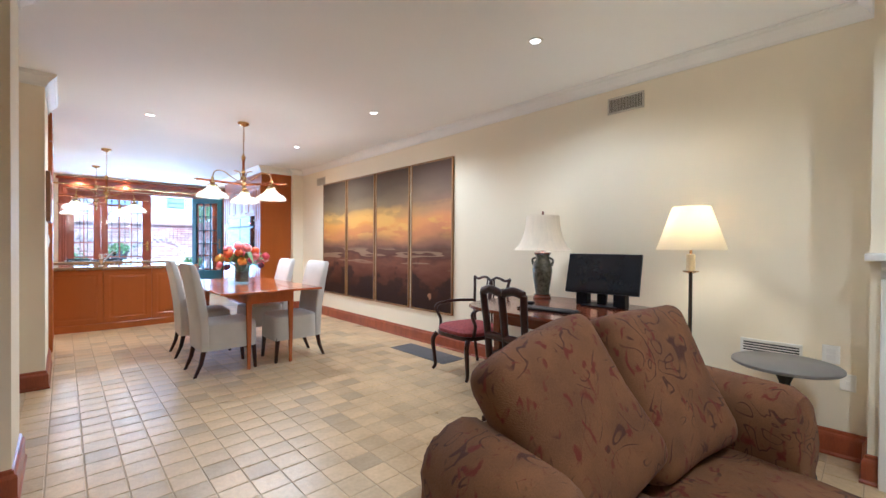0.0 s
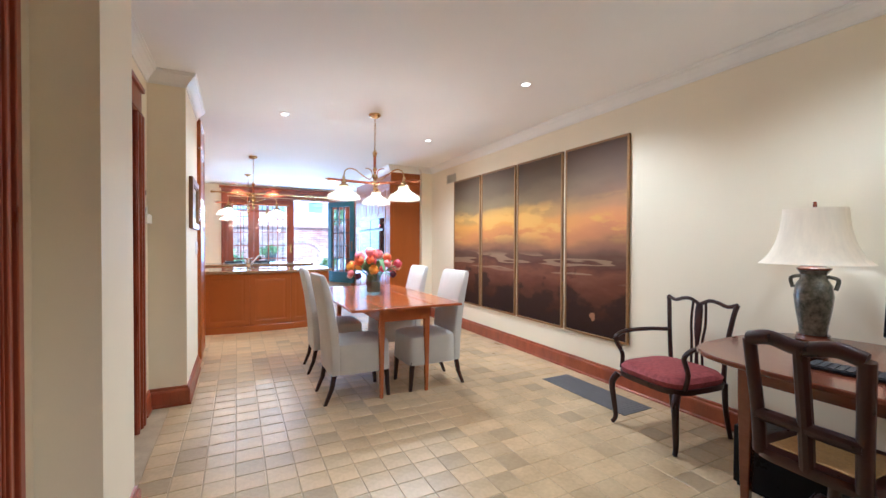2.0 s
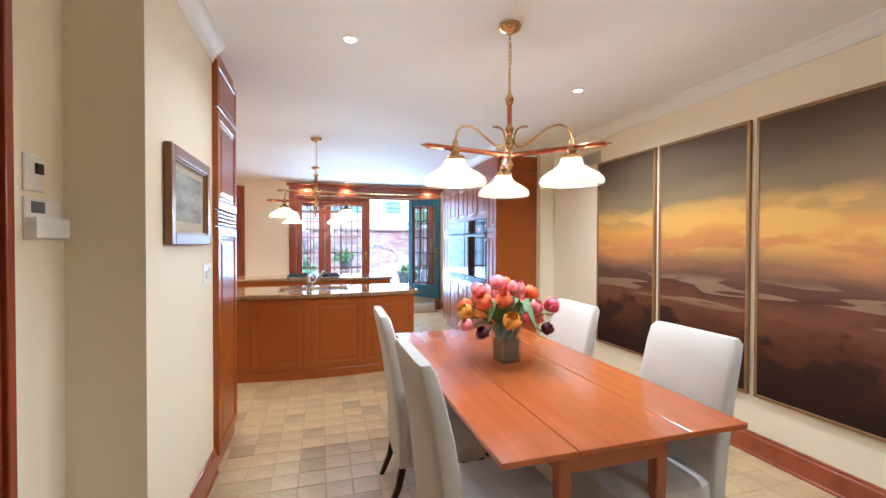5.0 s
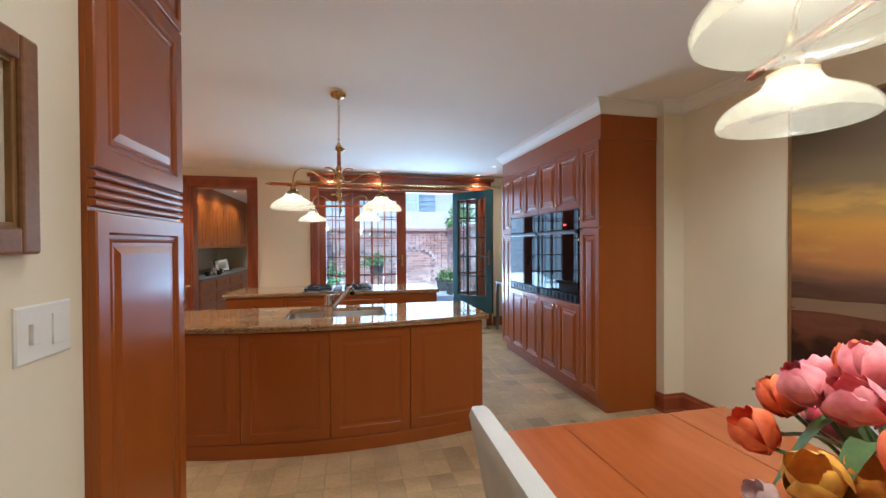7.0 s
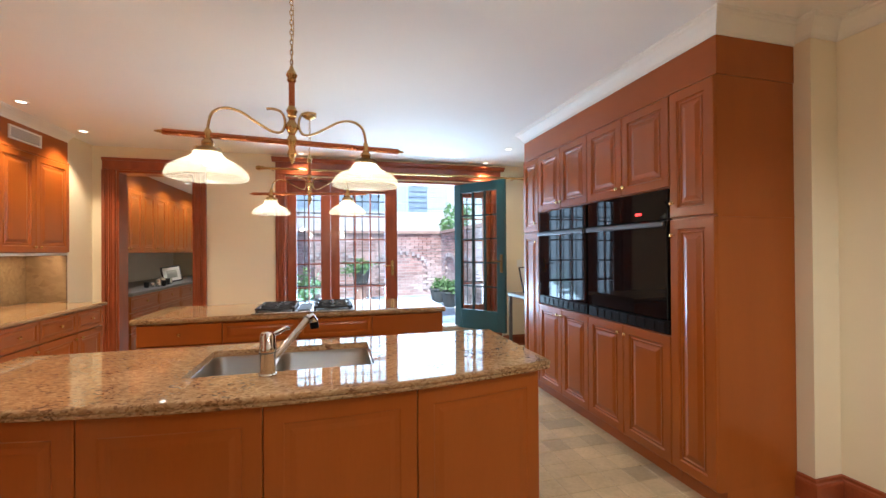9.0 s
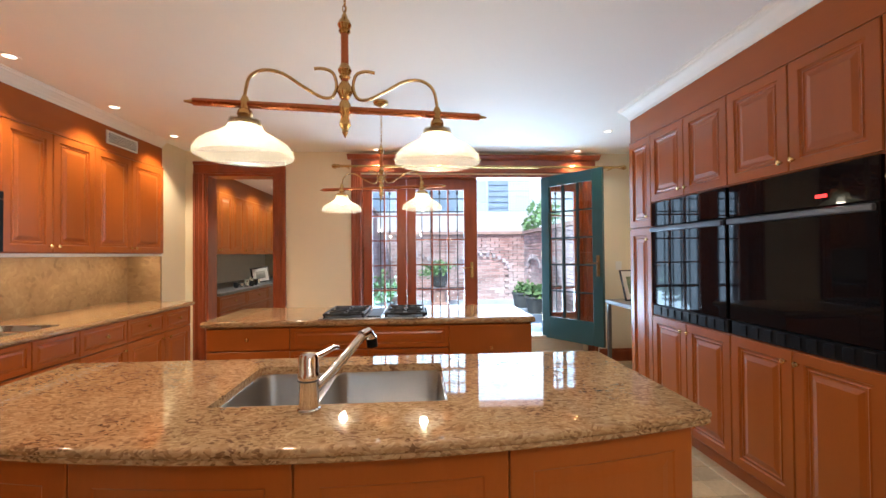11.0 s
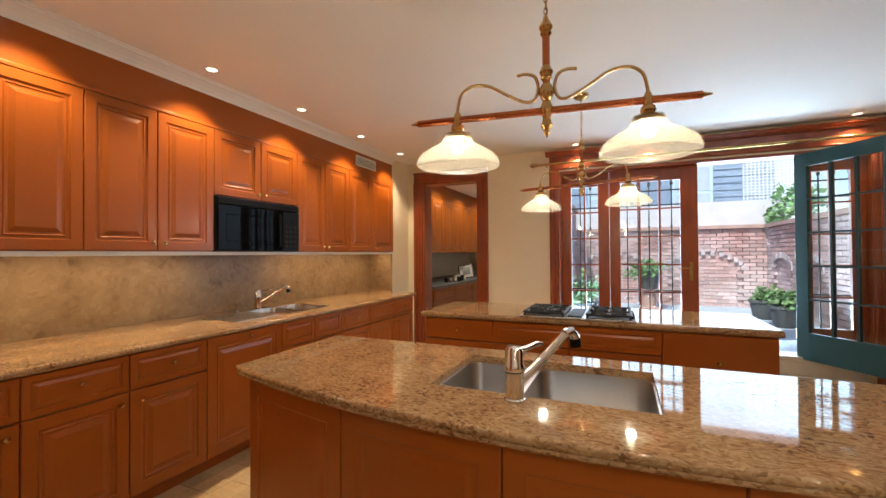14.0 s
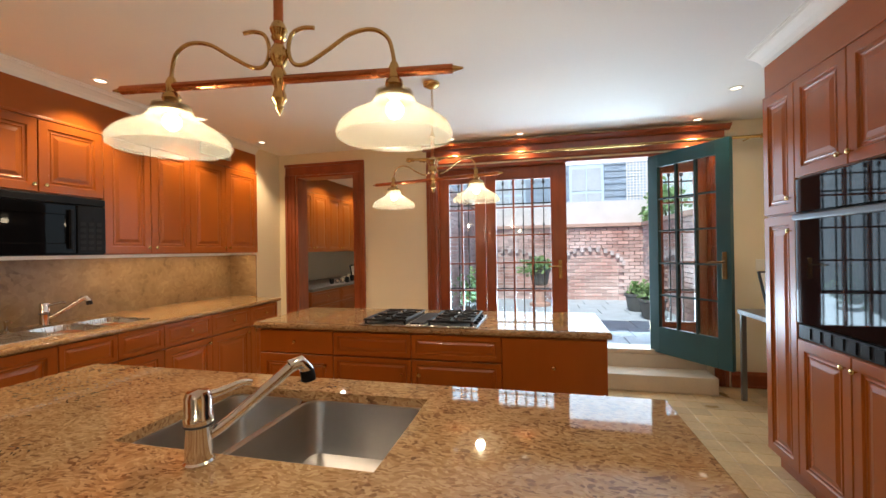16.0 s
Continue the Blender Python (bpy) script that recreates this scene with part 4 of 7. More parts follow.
for (y0, y1), sp in (((YS[1], YS[2]), 5.495), ((YS[2], YS[3]), 6.31)):
    c = tall(y0, y1, "tall cherry cabinet with raised-panel doors around a built-in oven")
    for z0, z1 in ((0.11, OV0), (OV1, 2.355)):
        part("body", B(TX, -0.202, y0 + 0.001, y1 - 0.001, z0, z1), CHERRY, c, world=True)
    part("back", B(-0.24, -0.202, y0 + 0.001, y1 - 0.001, OV0, OV1), CHERRY, c, world=True)
    for a, b, k in ((y0, sp, sp - 0.035), (sp, y1, sp + 0.035)):
        front(c, f, a, b, 0.115, OV0 - 0.004, (k, OV0 - 0.065))
        front(c, f, a, b, OV1 + 0.004, 2.35, (k, OV1 + 0.06))
    ov = thing("wall_oven", ((TX - 0.24) / 2, (y0 + y1) / 2, OV0), "black glass built-in wall oven with a top control strip", "oven", "wall ovens")
    a, b = y0 + 0.012, y1 - 0.012
    part("body", B(TX + 0.002, -0.26, a + 0.01, b - 0.01, OV0 + 0.004, OV1 - 0.004), BLACKPL, ov, world=True)
    fo = face_map("-x", TX + 0.002)
    part("control_panel", panel(bmesh.new(), fo, a, b, 1.60, OV1 - 0.003, [(0, 0), (0, 0.022), (0.004, 0.026)]), BLACKGLASS, ov, world=True)
    dr = part("door", panel(bmesh.new(), fo, a, b, 0.982, 1.595, [(0, 0), (0, 0.026), (0.005, 0.031)]), BLACKGLASS, ov, world=True)
    part("handle", B(TX - 0.052, TX - 0.028, a + 0.01, b - 0.01, 1.555, 1.588, 0.008), DARKSTEEL, dr, "dark grey metal bar handle", world=True)
    part("lower_vent", panel(bmesh.new(), fo, a, b, OV0 + 0.003, 0.977, [(0, 0), (0, 0.018), (0.004, 0.022)]), BLACKPL, ov, world=True)
    for i in range(9):
        u = a + 0.03 + (b - a - 0.06) * i / 9
        part("vent_fin", B(TX - 0.026, TX - 0.018, u, u + 0.05, 0.907, 0.965, 0.002), BLACKPL, ov, world=True)
    if y0 < 5.5:
        part("clock", B(TX - 0.0275, TX - 0.0235, 5.30, 5.355, 1.640, 1.656), glow("red_display", (1, 0.03, 0.02), 1.2), ov, "small red lit clock display", world=True)
fz = thing("cabinet_frieze", (-0.48, 5.9, 2.356), "plain cherry frieze board above the tall cabinets", "cabinet trim")
part("board", B(TX - 0.004, -0.202, YS[0] - 0.004, YS[4], 2.357, CEIL - 0.003), CHERRY_H, fz, world=True)
part("bead", B(TX - 0.020, TX - 0.004, YS[0] - 0.018, YS[4], 2.350, 2.362, 0.003), CHERRY_H, fz, world=True)

# ---- kitchen: refrigerator panels at the end of the dining wall ----
fgx = LW + 0.012
f = face_map("+x", fgx)
rf = thing("refrigerator_cabinet", (-3.85, 3.2, 0), "tall cherry-panelled refrigerator with chrome trim rail between doors", "refrigerator")
part("body", B(-4.20, fgx, 2.93, 3.505, 0.0, CEIL - 0.004), CHERRY, rf, world=True)
front(rf, f, 2.93, 3.505, 0.10, 1.555)
front(rf, f, 2.93, 3.505, 1.665, 2.30)
front(rf, f, 2.93, 3.505, 2.305, 2.60, None, DRAWER)
for z in (1.575, 1.600, 1.625, 1.650):
    part("trim_rail", tube(bmesh.new(), [(fgx + 0.008, 2.933, z), (fgx + 0.008, 3.502, z)], 0.0115, 10), CHERRY_H, rf, world=True, smooth=True)

# ---- kitchen: bowed island with sink ----
IX = [-4.165, -3.577, -2.985, -2.415, -1.822]


def bow(x, inset=0.0):
    t = (x + 2.9) / 1.2
    return 4.592 + 0.165 * t * t + inset


isl = thing("sink_island", (-3.0, 5.0, 0), "cherry kitchen island with bowed panelled front", "kitchen island")
bm = bmesh.new()
N = 24
lo, hi = [], []
for i in range(N + 1):
    x = IX[0] + (IX[-1] - IX[0]) * i / N
    lo.append(bm.verts.new((x, bow(x, 0.045), 0.0)))
    hi.append(bm.verts.new((x, bow(x, 0.045), 0.868)))
bl = [bm.verts.new((IX[-1], 5.46, z)) for z in (0, 0.868)]
br = [bm.verts.new((IX[0], 5.46, z)) for z in (0, 0.868)]
for i in range(N):
    bm.faces.new((lo[i], lo[i + 1], hi[i + 1], hi[i]))
bm.faces.new((lo[-1], bl[0], bl[1], hi[-1]))
bm.faces.new((bl[0], br[0], br[1], bl[1]))
bm.faces.new((br[0], lo[0], hi[0], br[1]))
bm.faces.new(lo + [bl[0], br[0]])
part("body", bm, CHERRY, isl, world=True)
for a, b in zip(IX, IX[1:]):
    def fb(u, v, h):
        return Vector((u, bow(u, 0.045) - h, v))
    bm = bmesh.new()
    steps = 6
    # a raised panel that follows the bow
    ins = [(0, 0), (0, 0.016), (0.004, 0.019), (0.066, 0.019), (0.072, 0.0155), (0.090, 0.0155), (0.110, 0.0185)]
    rings = []
    for i, h in ins:
        u0, u1, v0, v1 = a + 0.002 + i, b - 0.002 - i, 0.105 + i, 0.862 - i
        ring = [fb(u0 + (u1 - u0) * k / steps, v0, h) for k in range(steps + 1)] + [fb(u1 - (u1 - u0) * k / steps, v1, h) for k in range(steps + 1)]
        rings.append([bm.verts.new(p) for p in ring])
    n = len(rings[0])
    for p, q in zip(rings, rings[1:]):
        for k in range(n):
            bm.faces.new((p[k], p[(k + 1) % n], q[(k + 1) % n], q[k]))
    last = rings[-1]
    for k in range(steps):
        bm.faces.new((last[k], last[k + 1], last[n - 2 - k], last[n - 1 - k]))
    part("front_panel", bm, CHERRY, isl, world=True)
bm = bmesh.new()
sweep(bm, [(IX[0] + (IX[-1] - IX[0]) * i / N, bow(IX[0] + (IX[-1] - IX[0]) * i / N, 0.043), 0) for i in range(N + 1)], [(0, 0), (0.012, 0), (0.012, 0.085), (0.006, 0.1), (0, 0.1)])
part("plinth_board", bm, CHERRY_H, isl, world=True)
part("end_panel", panel(bmesh.new(), face_map("+x", IX[-1]), 4.83, 5.45, 0.105, 0.862, [(0, 0), (0, 0.012), (0.004, 0.015)]), CHERRY, isl, world=True)
part("end_panel", panel(bmesh.new(), face_map("-x", IX[0]), 4.87, 5.45, 0.105, 0.862, [(0, 0), (0, 0.012), (0.004, 0.015)]), CHERRY, isl, world=True)

S0, S1, SY0, SY1 = -3.332, -2.563, 4.885, 5.348
tp = thing("island_worktop", (-3.0, 5.0, 0.869), "polished brown granite island top with bowed bullnose edge", "worktop")
X0, X1, YB = -4.225, -1.785, 5.495
bm = bmesh.new()
xs = sorted({round(X0 + (X1 - X0) * i / 30, 4) for i in range(31)} | {S0, S1})
for a, b in zip(xs, xs[1:]):
    spans = [(None, SY0), (SY1, YB)] if S0 - 1e-6 < (a + b) / 2 < S1 else [(None, YB)]
    for y0, y1 in spans:
        ya, yb = (bow(a), bow(b)) if y0 is None else (y0, y0)
        quad = [(a, ya), (b, yb), (b, y1), (a, y1)]
        vt = [bm.verts.new((x, y, 0.912)) for x, y in quad]
        vb = [bm.verts.new((x, y, 0.872)) for x, y in quad]
        bm.faces.new(vt)
        bm.faces.new(vb[::-1])
        if y0 is not None or len(spans) == 2:
            k = 2 if y0 is None else 0
            bm.faces.new((vt[k], vt[(k + 1) % 4], vb[(k + 1) % 4], vb[k]))
for x in (S0, S1):
    bm.faces.new([bm.verts.new(p) for p in ((x, SY0, 0.872), (x, SY1, 0.872), (x, SY1, 0.912), (x, SY0, 0.912))])
bmesh.ops.remove_doubles(bm, verts=bm.verts, dist=1e-5)
part("slab", bm, GRANITE, tp, world=True)
edge = [(X0 + (X1 - X0) * i / 40, bow(X0 + (X1 - X0) * i / 40), 0) for i in range(41)] + [(X1, YB, 0), (X0, YB, 0)]
part("lower_edge", tube(bmesh.new(), [(x, y, 0.8795) for x, y, _ in edge], 0.0095, 10, closed=True), GRANITE, tp, world=True, smooth=True)
part("bullnose", tube(bmesh.new(), [(x, y, 0.8985) for x, y, _ in edge], 0.0135, 12, closed=True), GRANITE, tp, world=True, smooth=True)

sk = thing("island_sink", (-2.94, 5.08, 0.90), "stainless steel double-bowl sink under the island granite", "sink")
for a, b in ((S0 + 0.004, -3.03), (-3.005, S1 - 0.004)):
    bw = part("basin", bowl(bmesh.new(), a, b, SY0 + 0.004, SY1 - 0.004, 0.880, 0.19, 0.06), SINKSTEEL, sk, world=True, smooth=True)
    part("drain", drain((a + b) / 2, 5.12, 0.690), CHROME, bw, world=True)
faucet("island_faucet", (-3.0, 4.838, 0.912), 50, 0.98)

# ---- kitchen: cooktop island ----
CX = [-4.19, -3.60, -3.03, -2.43, -1.80]
f = face_map("-y", 6.61)
ci = thing("cooktop_island", (-2.99, 6.95, 0), "cherry kitchen island with drawers and brass knobs", "kitchen island")
part("body", B(CX[0], CX[-1], 6.61, 7.30, 0.09, 0.868), CHERRY, ci, world=True)
part("plinth", B(CX[0] + 0.05, CX[-1] - 0.05, 6.66, 7.25, 0, 0.09), CHERRY_H, ci, world=True)
for i, (a, b) in enumerate(zip(CX, CX[1:])):
    m = (a + b) / 2
    if i == 0:
        front(ci, f, a, b, 0.70, 0.864, (m, 0.785), SLAB, "drawer")
        front(ci, f, a, b, 0.10, 0.695, (b - 0.05, 0.63), RAISED)
    elif i < 3:
        front(ci, f, a, b, 0.70, 0.864, None, DRAWER, "drawer")
        front(ci, f, a, b, 0.48, 0.695, (b - 0.06 if i == 1 else a + 0.06, 0.60), DRAWER, "drawer")
        front(ci, f, a, b, 0.10, 0.475, None, DRAWER, "drawer")
    else:
        front(ci, f, a, b, 0.10, 0.864, (m, 0.69), SLAB)
tp = thing("cooktop_worktop", (-2.99, 6.95, 0.87), "polished brown granite top on the cooktop island", "worktop")
part("slab", B(-4.215, -1.785, 6.585, 7.335, 0.872, 0.916), GRANITE, tp, world=True)
part("bullnose", tube(bmesh.new(), [(-4.215, 6.585, 0.894), (-1.785, 6.585, 0.894), (-1.785, 7.335, 0.894), (-4.215, 7.335, 0.894)], 0.0218, 12, closed=True), GRANITE, tp, world=True, smooth=True)
hb = thing("gas_cooktop", (-2.99, 6.815, 0.917), "stainless steel gas cooktop with black iron grates", "cooktop")
part("tray", B(-3.39, -2.58, 6.565, 7.065, 0.9175, 0.928, 0.004), STEEL, hb, world=True)
part("downdraft", B(-3.04, -2.94, 6.605, 7.035, 0.9285, 0.938, 0.003), IRON, hb, "dark ribbed downdraft vent", world=True)
for cx in (-3.21, -2.76):
    part("burner_pan", B(cx - 0.150, cx + 0.150, 6.580, 7.050, 0.9282, 0.9315, 0.001), IRON, hb, "black enamelled burner pan", world=True)
    bm = bmesh.new()
    for cy in (6.695, 6.935):
        for a in range(8):
            t_ = a * math.tau / 8
            p = Vector((cx, cy, 0.955))
            tube(bm, [p + Vector((0.03 * math.cos(t_), 0.03 * math.sin(t_), 0)), p + Vector((0.12 * math.cos(t_), 0.10 * math.sin(t_), 0))], 0.0085, 6)
    for sx in (-0.145, 0.145):
        tube(bm, [(cx + sx, 6.585, 0.955), (cx + sx, 7.045, 0.955)], 0.0085, 6)
    for y in (6.585, 6.815, 7.045):
        tube(bm, [(cx - 0.145, y, 0.955), (cx + 0.145, y, 0.955)], 0.0085, 6)
    for sx in (-0.14, 0.14):
        for y in (6.590, 7.040):
            tube(bm, [(cx + sx, y, 0.9285), (cx + sx, y, 0.955)], 0.0085, 6)
    part("grate", bm, IRON, hb, world=True)
    for cy in (6.695, 6.935):
        part("burner", lathe(bmesh.new(), [(0.05, 0.9285), (0.05, 0.937), (0.036, 0.940), (0.034, 0.948), (0, 0.949)], (cx, cy, 0), 18), IRON, hb, world=True)
for i in range(4):
    part("control_knob", lathe(bmesh.new(), [(0.017, 0.9285), (0.015, 0.950), (0, 0.951)], (-2.605, 6.675 + i * 0.09, 0), 14), BLACKPL, hb, world=True)


# ---- lamps and ceiling fixtures ----
LIT = glow("lit_lamp", (1.0, 0.86, 0.66), 2.2)
SHADE = bpy.data.materials.new("frosted_shade_glass")
SHADE.use_nodes = True
_n, _l = SHADE.node_tree.nodes, SHADE.node_tree.links
_p = _n["Principled BSDF"]
_p.inputs["Base Color"].default_value = (0.38, 0.365, 0.30, 1)
_p.inputs["Roughness"].default_value = 0.2
_t, _x, _m, _m2 = _n.new("ShaderNodeBsdfTranslucent"), _n.new("ShaderNodeBsdfTransparent"), _n.new("ShaderNodeMixShader"), _n.new("ShaderNodeMixShader")
_t.inputs[0].default_value = (0.38, 0.365, 0.30, 1)
_x.inputs[0].default_value = (0.97, 0.95, 0.88, 1)
_m.inputs[0].default_value, _m2.inputs[0].default_value = 0.55, 0.76
_l.new(_p.outputs[0], _m.inputs[1])
_l.new(_t.outputs[0], _m.inputs[2])
_l.new(_m.outputs[0], _m2.inputs[1])
_l.new(_x.outputs[0], _m2.inputs[2])
_l.new(_m2.outputs[0], _n["Material Output"].inputs[0])
LINEN = bpy.data.materials.new("lampshade_linen")
LINEN.use_nodes = True
_n, _l = LINEN.node_tree.nodes, LINEN.node_tree.links
_p = _n["Principled BSDF"]
_p.inputs["Base Color"].default_value = (0.80, 0.74, 0.60, 1)
_p.inputs["Roughness"].default_value = 0.9
_t, _m = _n.new("ShaderNodeBsdfTranslucent"), _n.new("ShaderNodeMixShader")
_t.inputs[0].default_value = (0.85, 0.76, 0.55, 1)
_m.inputs[0].default_value = 0.5
_l.new(_p.outputs[0], _m.inputs[1])
_l.new(_t.outputs[0], _m.inputs[2])
_l.new(_m.outputs[0], _n["Material Output"].inputs[0])

# includes fittings for the two added, unseen lamps at y -3.6
for x, y in DOWN_DINING + DOWN_CABINET + DOWN_FAR:
    t = thing("downlight", (x, y, CEIL), "small round recessed ceiling downlight, lit", "downlight", "recessed ceiling lights")
    part("trim_ring", lathe(bmesh.new(), [(0.034, 0.0), (0.036, -0.006), (0.052, -0.005), (0.055, 0.0)], steps=20), WHITEP, t, smooth=True)
    part("lens", lathe(bmesh.new(), [(0.0, -0.002), (0.034, -0.002), (0.034, -0.0005)], steps=18), LIT, t, "glowing lens")


def pendant(name, x, y, angles, label, power, drop=0.0):
    """Brass and copper pendant: a chain, a copper stem, bars that carry curled arms and bell shades."""
    t = thing(name, (x, y, CEIL), label, "chandelier", "brass pendant lights")
    z = lambda h: h - CEIL - (drop if h < 2.6 else 0)
    part("canopy", lathe(bmesh.new(), [(0.0, z(2.63)), (0.012, z(2.632)), (0.03, z(2.640)), (0.058, z(2.655)), (0.064, z(2.668)), (0.062, -0.001)]), BRASS, t, smooth=True)
    bm = bmesh.new()
    zz, k = z(2.63), 0
    while zz > z(2.30):
        ring = [(0.007 * math.cos(a * math.tau / 10) * (k % 2), 0.007 * math.cos(a * math.tau / 10) * ((k + 1) % 2), zz - 0.014 + 0.015 * math.sin(a * math.tau / 10)) for a in range(10)]
        tube(bm, ring, 0.0022, 5, closed=True)
        zz -= 0.0235
        k += 1
    part("chain", bm, BRASS, t)
    part("cord", tube(bmesh.new(), spline([(0.006, 0.004, z(2.63)), (0.010, 0.0, z(2.5)), (0.004, 0.006, z(2.4)), (0.002, 0.0, z(2.29))], 4), 0.002, 6), BRASS, t)
    part("stem", lathe(bmesh.new(), [(0.014, z(2.26)), (0.014, z(1.93))], steps=14), COPPER, t, "copper stem", smooth=True)
    for c in (2.265, 2.095):
        part("knuckle", lathe(bmesh.new(), [(0.008, z(c + 0.045)), (0.012, z(c + 0.03)), (0.018, z(c + 0.022)), (0.026, z(c + 0.004)), (0.018, z(c - 0.014)), (0.022, z(c - 0.02)), (0.015, z(c - 0.03))], steps=16), BRASS, t, smooth=True)
    part("hub", lathe(bmesh.new(), [(0.015, z(2.055)), (0.026, z(2.035)), (0.028, z(2.015)), (0.020, z(1.998)), (0.015, z(1.99))], steps=16), BRASS, t, smooth=True)
    part("finial", lathe(bmesh.new(), [(0.015, z(1.985)), (0.024, z(1.965)), (0.022, z(1.945)), (0.014, z(1.925)), (0.020, z(1.905)), (0.022, z(1.895)), (0.010, z(1.875)), (0.012, z(1.868)), (0.0, z(1.845))], steps=16), BRASS, t, smooth=True)
    for a in angles:
        c, s = math.cos(radians(a)), math.sin(radians(a))
        P = lambda r, h, o=0.0: Vector((r * c - o * s, r * s + o * c, z(h)))
        bar = part("bar", tube(bmesh.new(), [P(0.0, 1.952), P(0.515, 1.952)], 0.0135, 12), COPPER, t, "copper bar", smooth=True)
        part("bar_tip", tube(bmesh.new(), [P(0.515, 1.952), P(0.528, 1.952), P(0.545, 1.952)], 0.010, 10, r_end=0.003), BRASS, bar)
        part("arm", tube(bmesh.new(), spline([P(0.11, 2.098), P(0.075, 2.100), P(0.042, 2.085), P(0.030, 2.04), P(0.045, 1.998), P(0.085, 1.995), P(0.15, 2.030), P(0.22, 2.072), P(0.285, 2.080), P(0.33, 2.052), P(0.345, 2.00), P(0.347, 1.97)], 6), 0.006, 8), BRASS, t, smooth=True)
        ax = Matrix.Translation(P(0.347, 0.0) + Vector((0, 0, CEIL)))
        part("socket", lathe(bmesh.new(), [(0.010, z(2.0)), (0.016, z(1.985)), (0.016, z(1.955)), (0.024, z(1.948)), (0.027, z(1.935)), (0.020, z(1.925)), (0.028, z(1.921)), (0.045, z(1.913)), (0.055, z(1.900)), (0.056, z(1.892)), (0.051, z(1.892))], axis=ax, steps=16), BRASS, t, smooth=True)
        outer = [(0.040, 1.902), (0.052, 1.896), (0.057, 1.880), (0.064, 1.864), (0.078, 1.850), (0.102, 1.837), (0.128, 1.823), (0.149, 1.807), (0.161, 1.791), (0.166, 1.776), (0.163, 1.764)]
        inner = [(r - 0.004, h - 0.002) for r, h in outer][::-1]
        bm = bmesh.new()
        m = Matrix.Translation((0.347 * c, 0.347 * s, -CEIL - drop))
        n = 36
        rings = []
        for r, h in outer + inner:
            rings.append([bm.verts.new(m @ Vector((r * math.cos(k * math.tau / n), r * math.sin(k * math.tau / n), h))) for k in range(n)])
        for p, q in zip(rings, rings[1:]):
            for k in range(n):
                bm.faces.new((p[k], p[(k + 1) % n], q[(k + 1) % n], q[k]))
        part("shade", bm, SHADE, t, "frosted bell-shaped glass shade", smooth=True)
        bm = bmesh.new()
        bmesh.ops.create_uvsphere(bm, u_segments=14, v_segments=10, radius=0.026, matrix=Matrix.Translation((0.347 * c, 0.347 * s, z(1.845))))
        part("light_bulb", bm, BULB, t, "glowing bulb", smooth=True)
        lamp = bulb(x + 0.347 * c, y + 0.347 * s, 1.800 - drop, power, SOFTWHITE, 0.03)
    return t


BULB = glow("bulb_glow", (1.0, 0.88, 0.68), 9.0)
pendant("dining_chandelier", -1.85, 2.18, (70, 190, 311), "brass chandelier with three frosted bell shades, lit, over the table", PEND_D)
pendant("island_chandelier", -2.925, 5.07, (7, 187), "brass and copper two-shade pendant, lit, above the sink island", PEND_K, 0.02)
pendant("cooktop_chandelier", -2.96, 6.97, (-12, 168), "brass and copper two-shade pendant, lit, above the cooktop island", PEND_K)

# ---- paintings ----
ART = bpy.data.materials.new("oil_landscape")
ART.use_nodes = True
n, l = ART.node_tree.nodes, ART.node_tree.links
b = n["Principled BSDF"]
geo, sep = n.new("ShaderNodeNewGeometry"), n.new("ShaderNodeSeparateXYZ")
l.new(geo.outputs["Position"], sep.inputs[0])


def mathn(op, a, b_=None, c=None):
    k = n.new("ShaderNodeMath")
    k.operation = op
    for i, v in enumerate((a, b_, c)):
        if v is None:
            continue
        if isinstance(v, (int, float)):
            k.inputs[i].default_value = v
        else:
            l.new(v, k.inputs[i])
    return k.outputs[0]


def noise_yz(sy, sz, scale, detail=5):
    cmb = n.new("ShaderNodeCombineXYZ")
    l.new(mathn("MULTIPLY", sep.outputs[1], sy), cmb.inputs[0])
    l.new(mathn("MULTIPLY", sep.outputs[2], sz), cmb.inputs[1])
    k = n.new("ShaderNodeTexNoise")
    k.inputs["Scale"].default_value, k.inputs["Detail"].default_value = scale, detail
    l.new(cmb.outputs[0], k.inputs["Vector"])
    return k.outputs["Fac"]


def mixc(fac, a, c):
    k = n.new("ShaderNodeMix")
    k.data_type = "RGBA"
    l.new(fac, k.inputs[0])
    for i, v in ((6, a), (7, c)):
        if isinstance(v, tuple):
            k.inputs[i].default_value = (*v, 1)
        else:
            l.new(v, k.inputs[i])
    return k.outputs[2]


def ramp_of(fac, stops, easing="LINEAR"):
    k = n.new("ShaderNodeValToRGB")
    k.color_ramp.interpolation = easing
    e = k.color_ramp.elements
    e[0].position, e[0].color = stops[0][0], (*stops[0][1], 1)
    e[1].position, e[1].color = stops[-1][0], (*stops[-1][1], 1)
    for p, c in stops[1:-1]:
        e.new(p).color = (*c, 1)
    l.new(fac, k.inputs[0])
    return k.outputs[0]


G = lambda v: (v, v, v)
v = mathn("DIVIDE", mathn("SUBTRACT", sep.outputs[2], 0.41), 1.905)
vw = mathn("ADD", v, mathn("MULTIPLY", mathn("SUBTRACT", noise_yz(0.7, 1.6, 1.5), 0.5), 0.22))
skyc = ramp_of(vw, [(0.40, (0.17, 0.09, 0.055)), (0.46, (0.26, 0.13, 0.065)), (0.53, (0.50, 0.22, 0.07)), (0.61, (0.60, 0.30, 0.06)), (0.69, (0.40, 0.25, 0.075)),
                    (0.76, (0.20, 0.145, 0.078)), (0.88, (0.125, 0.090, 0.055)), (1.0, (0.098, 0.066, 0.044))], "EASE")
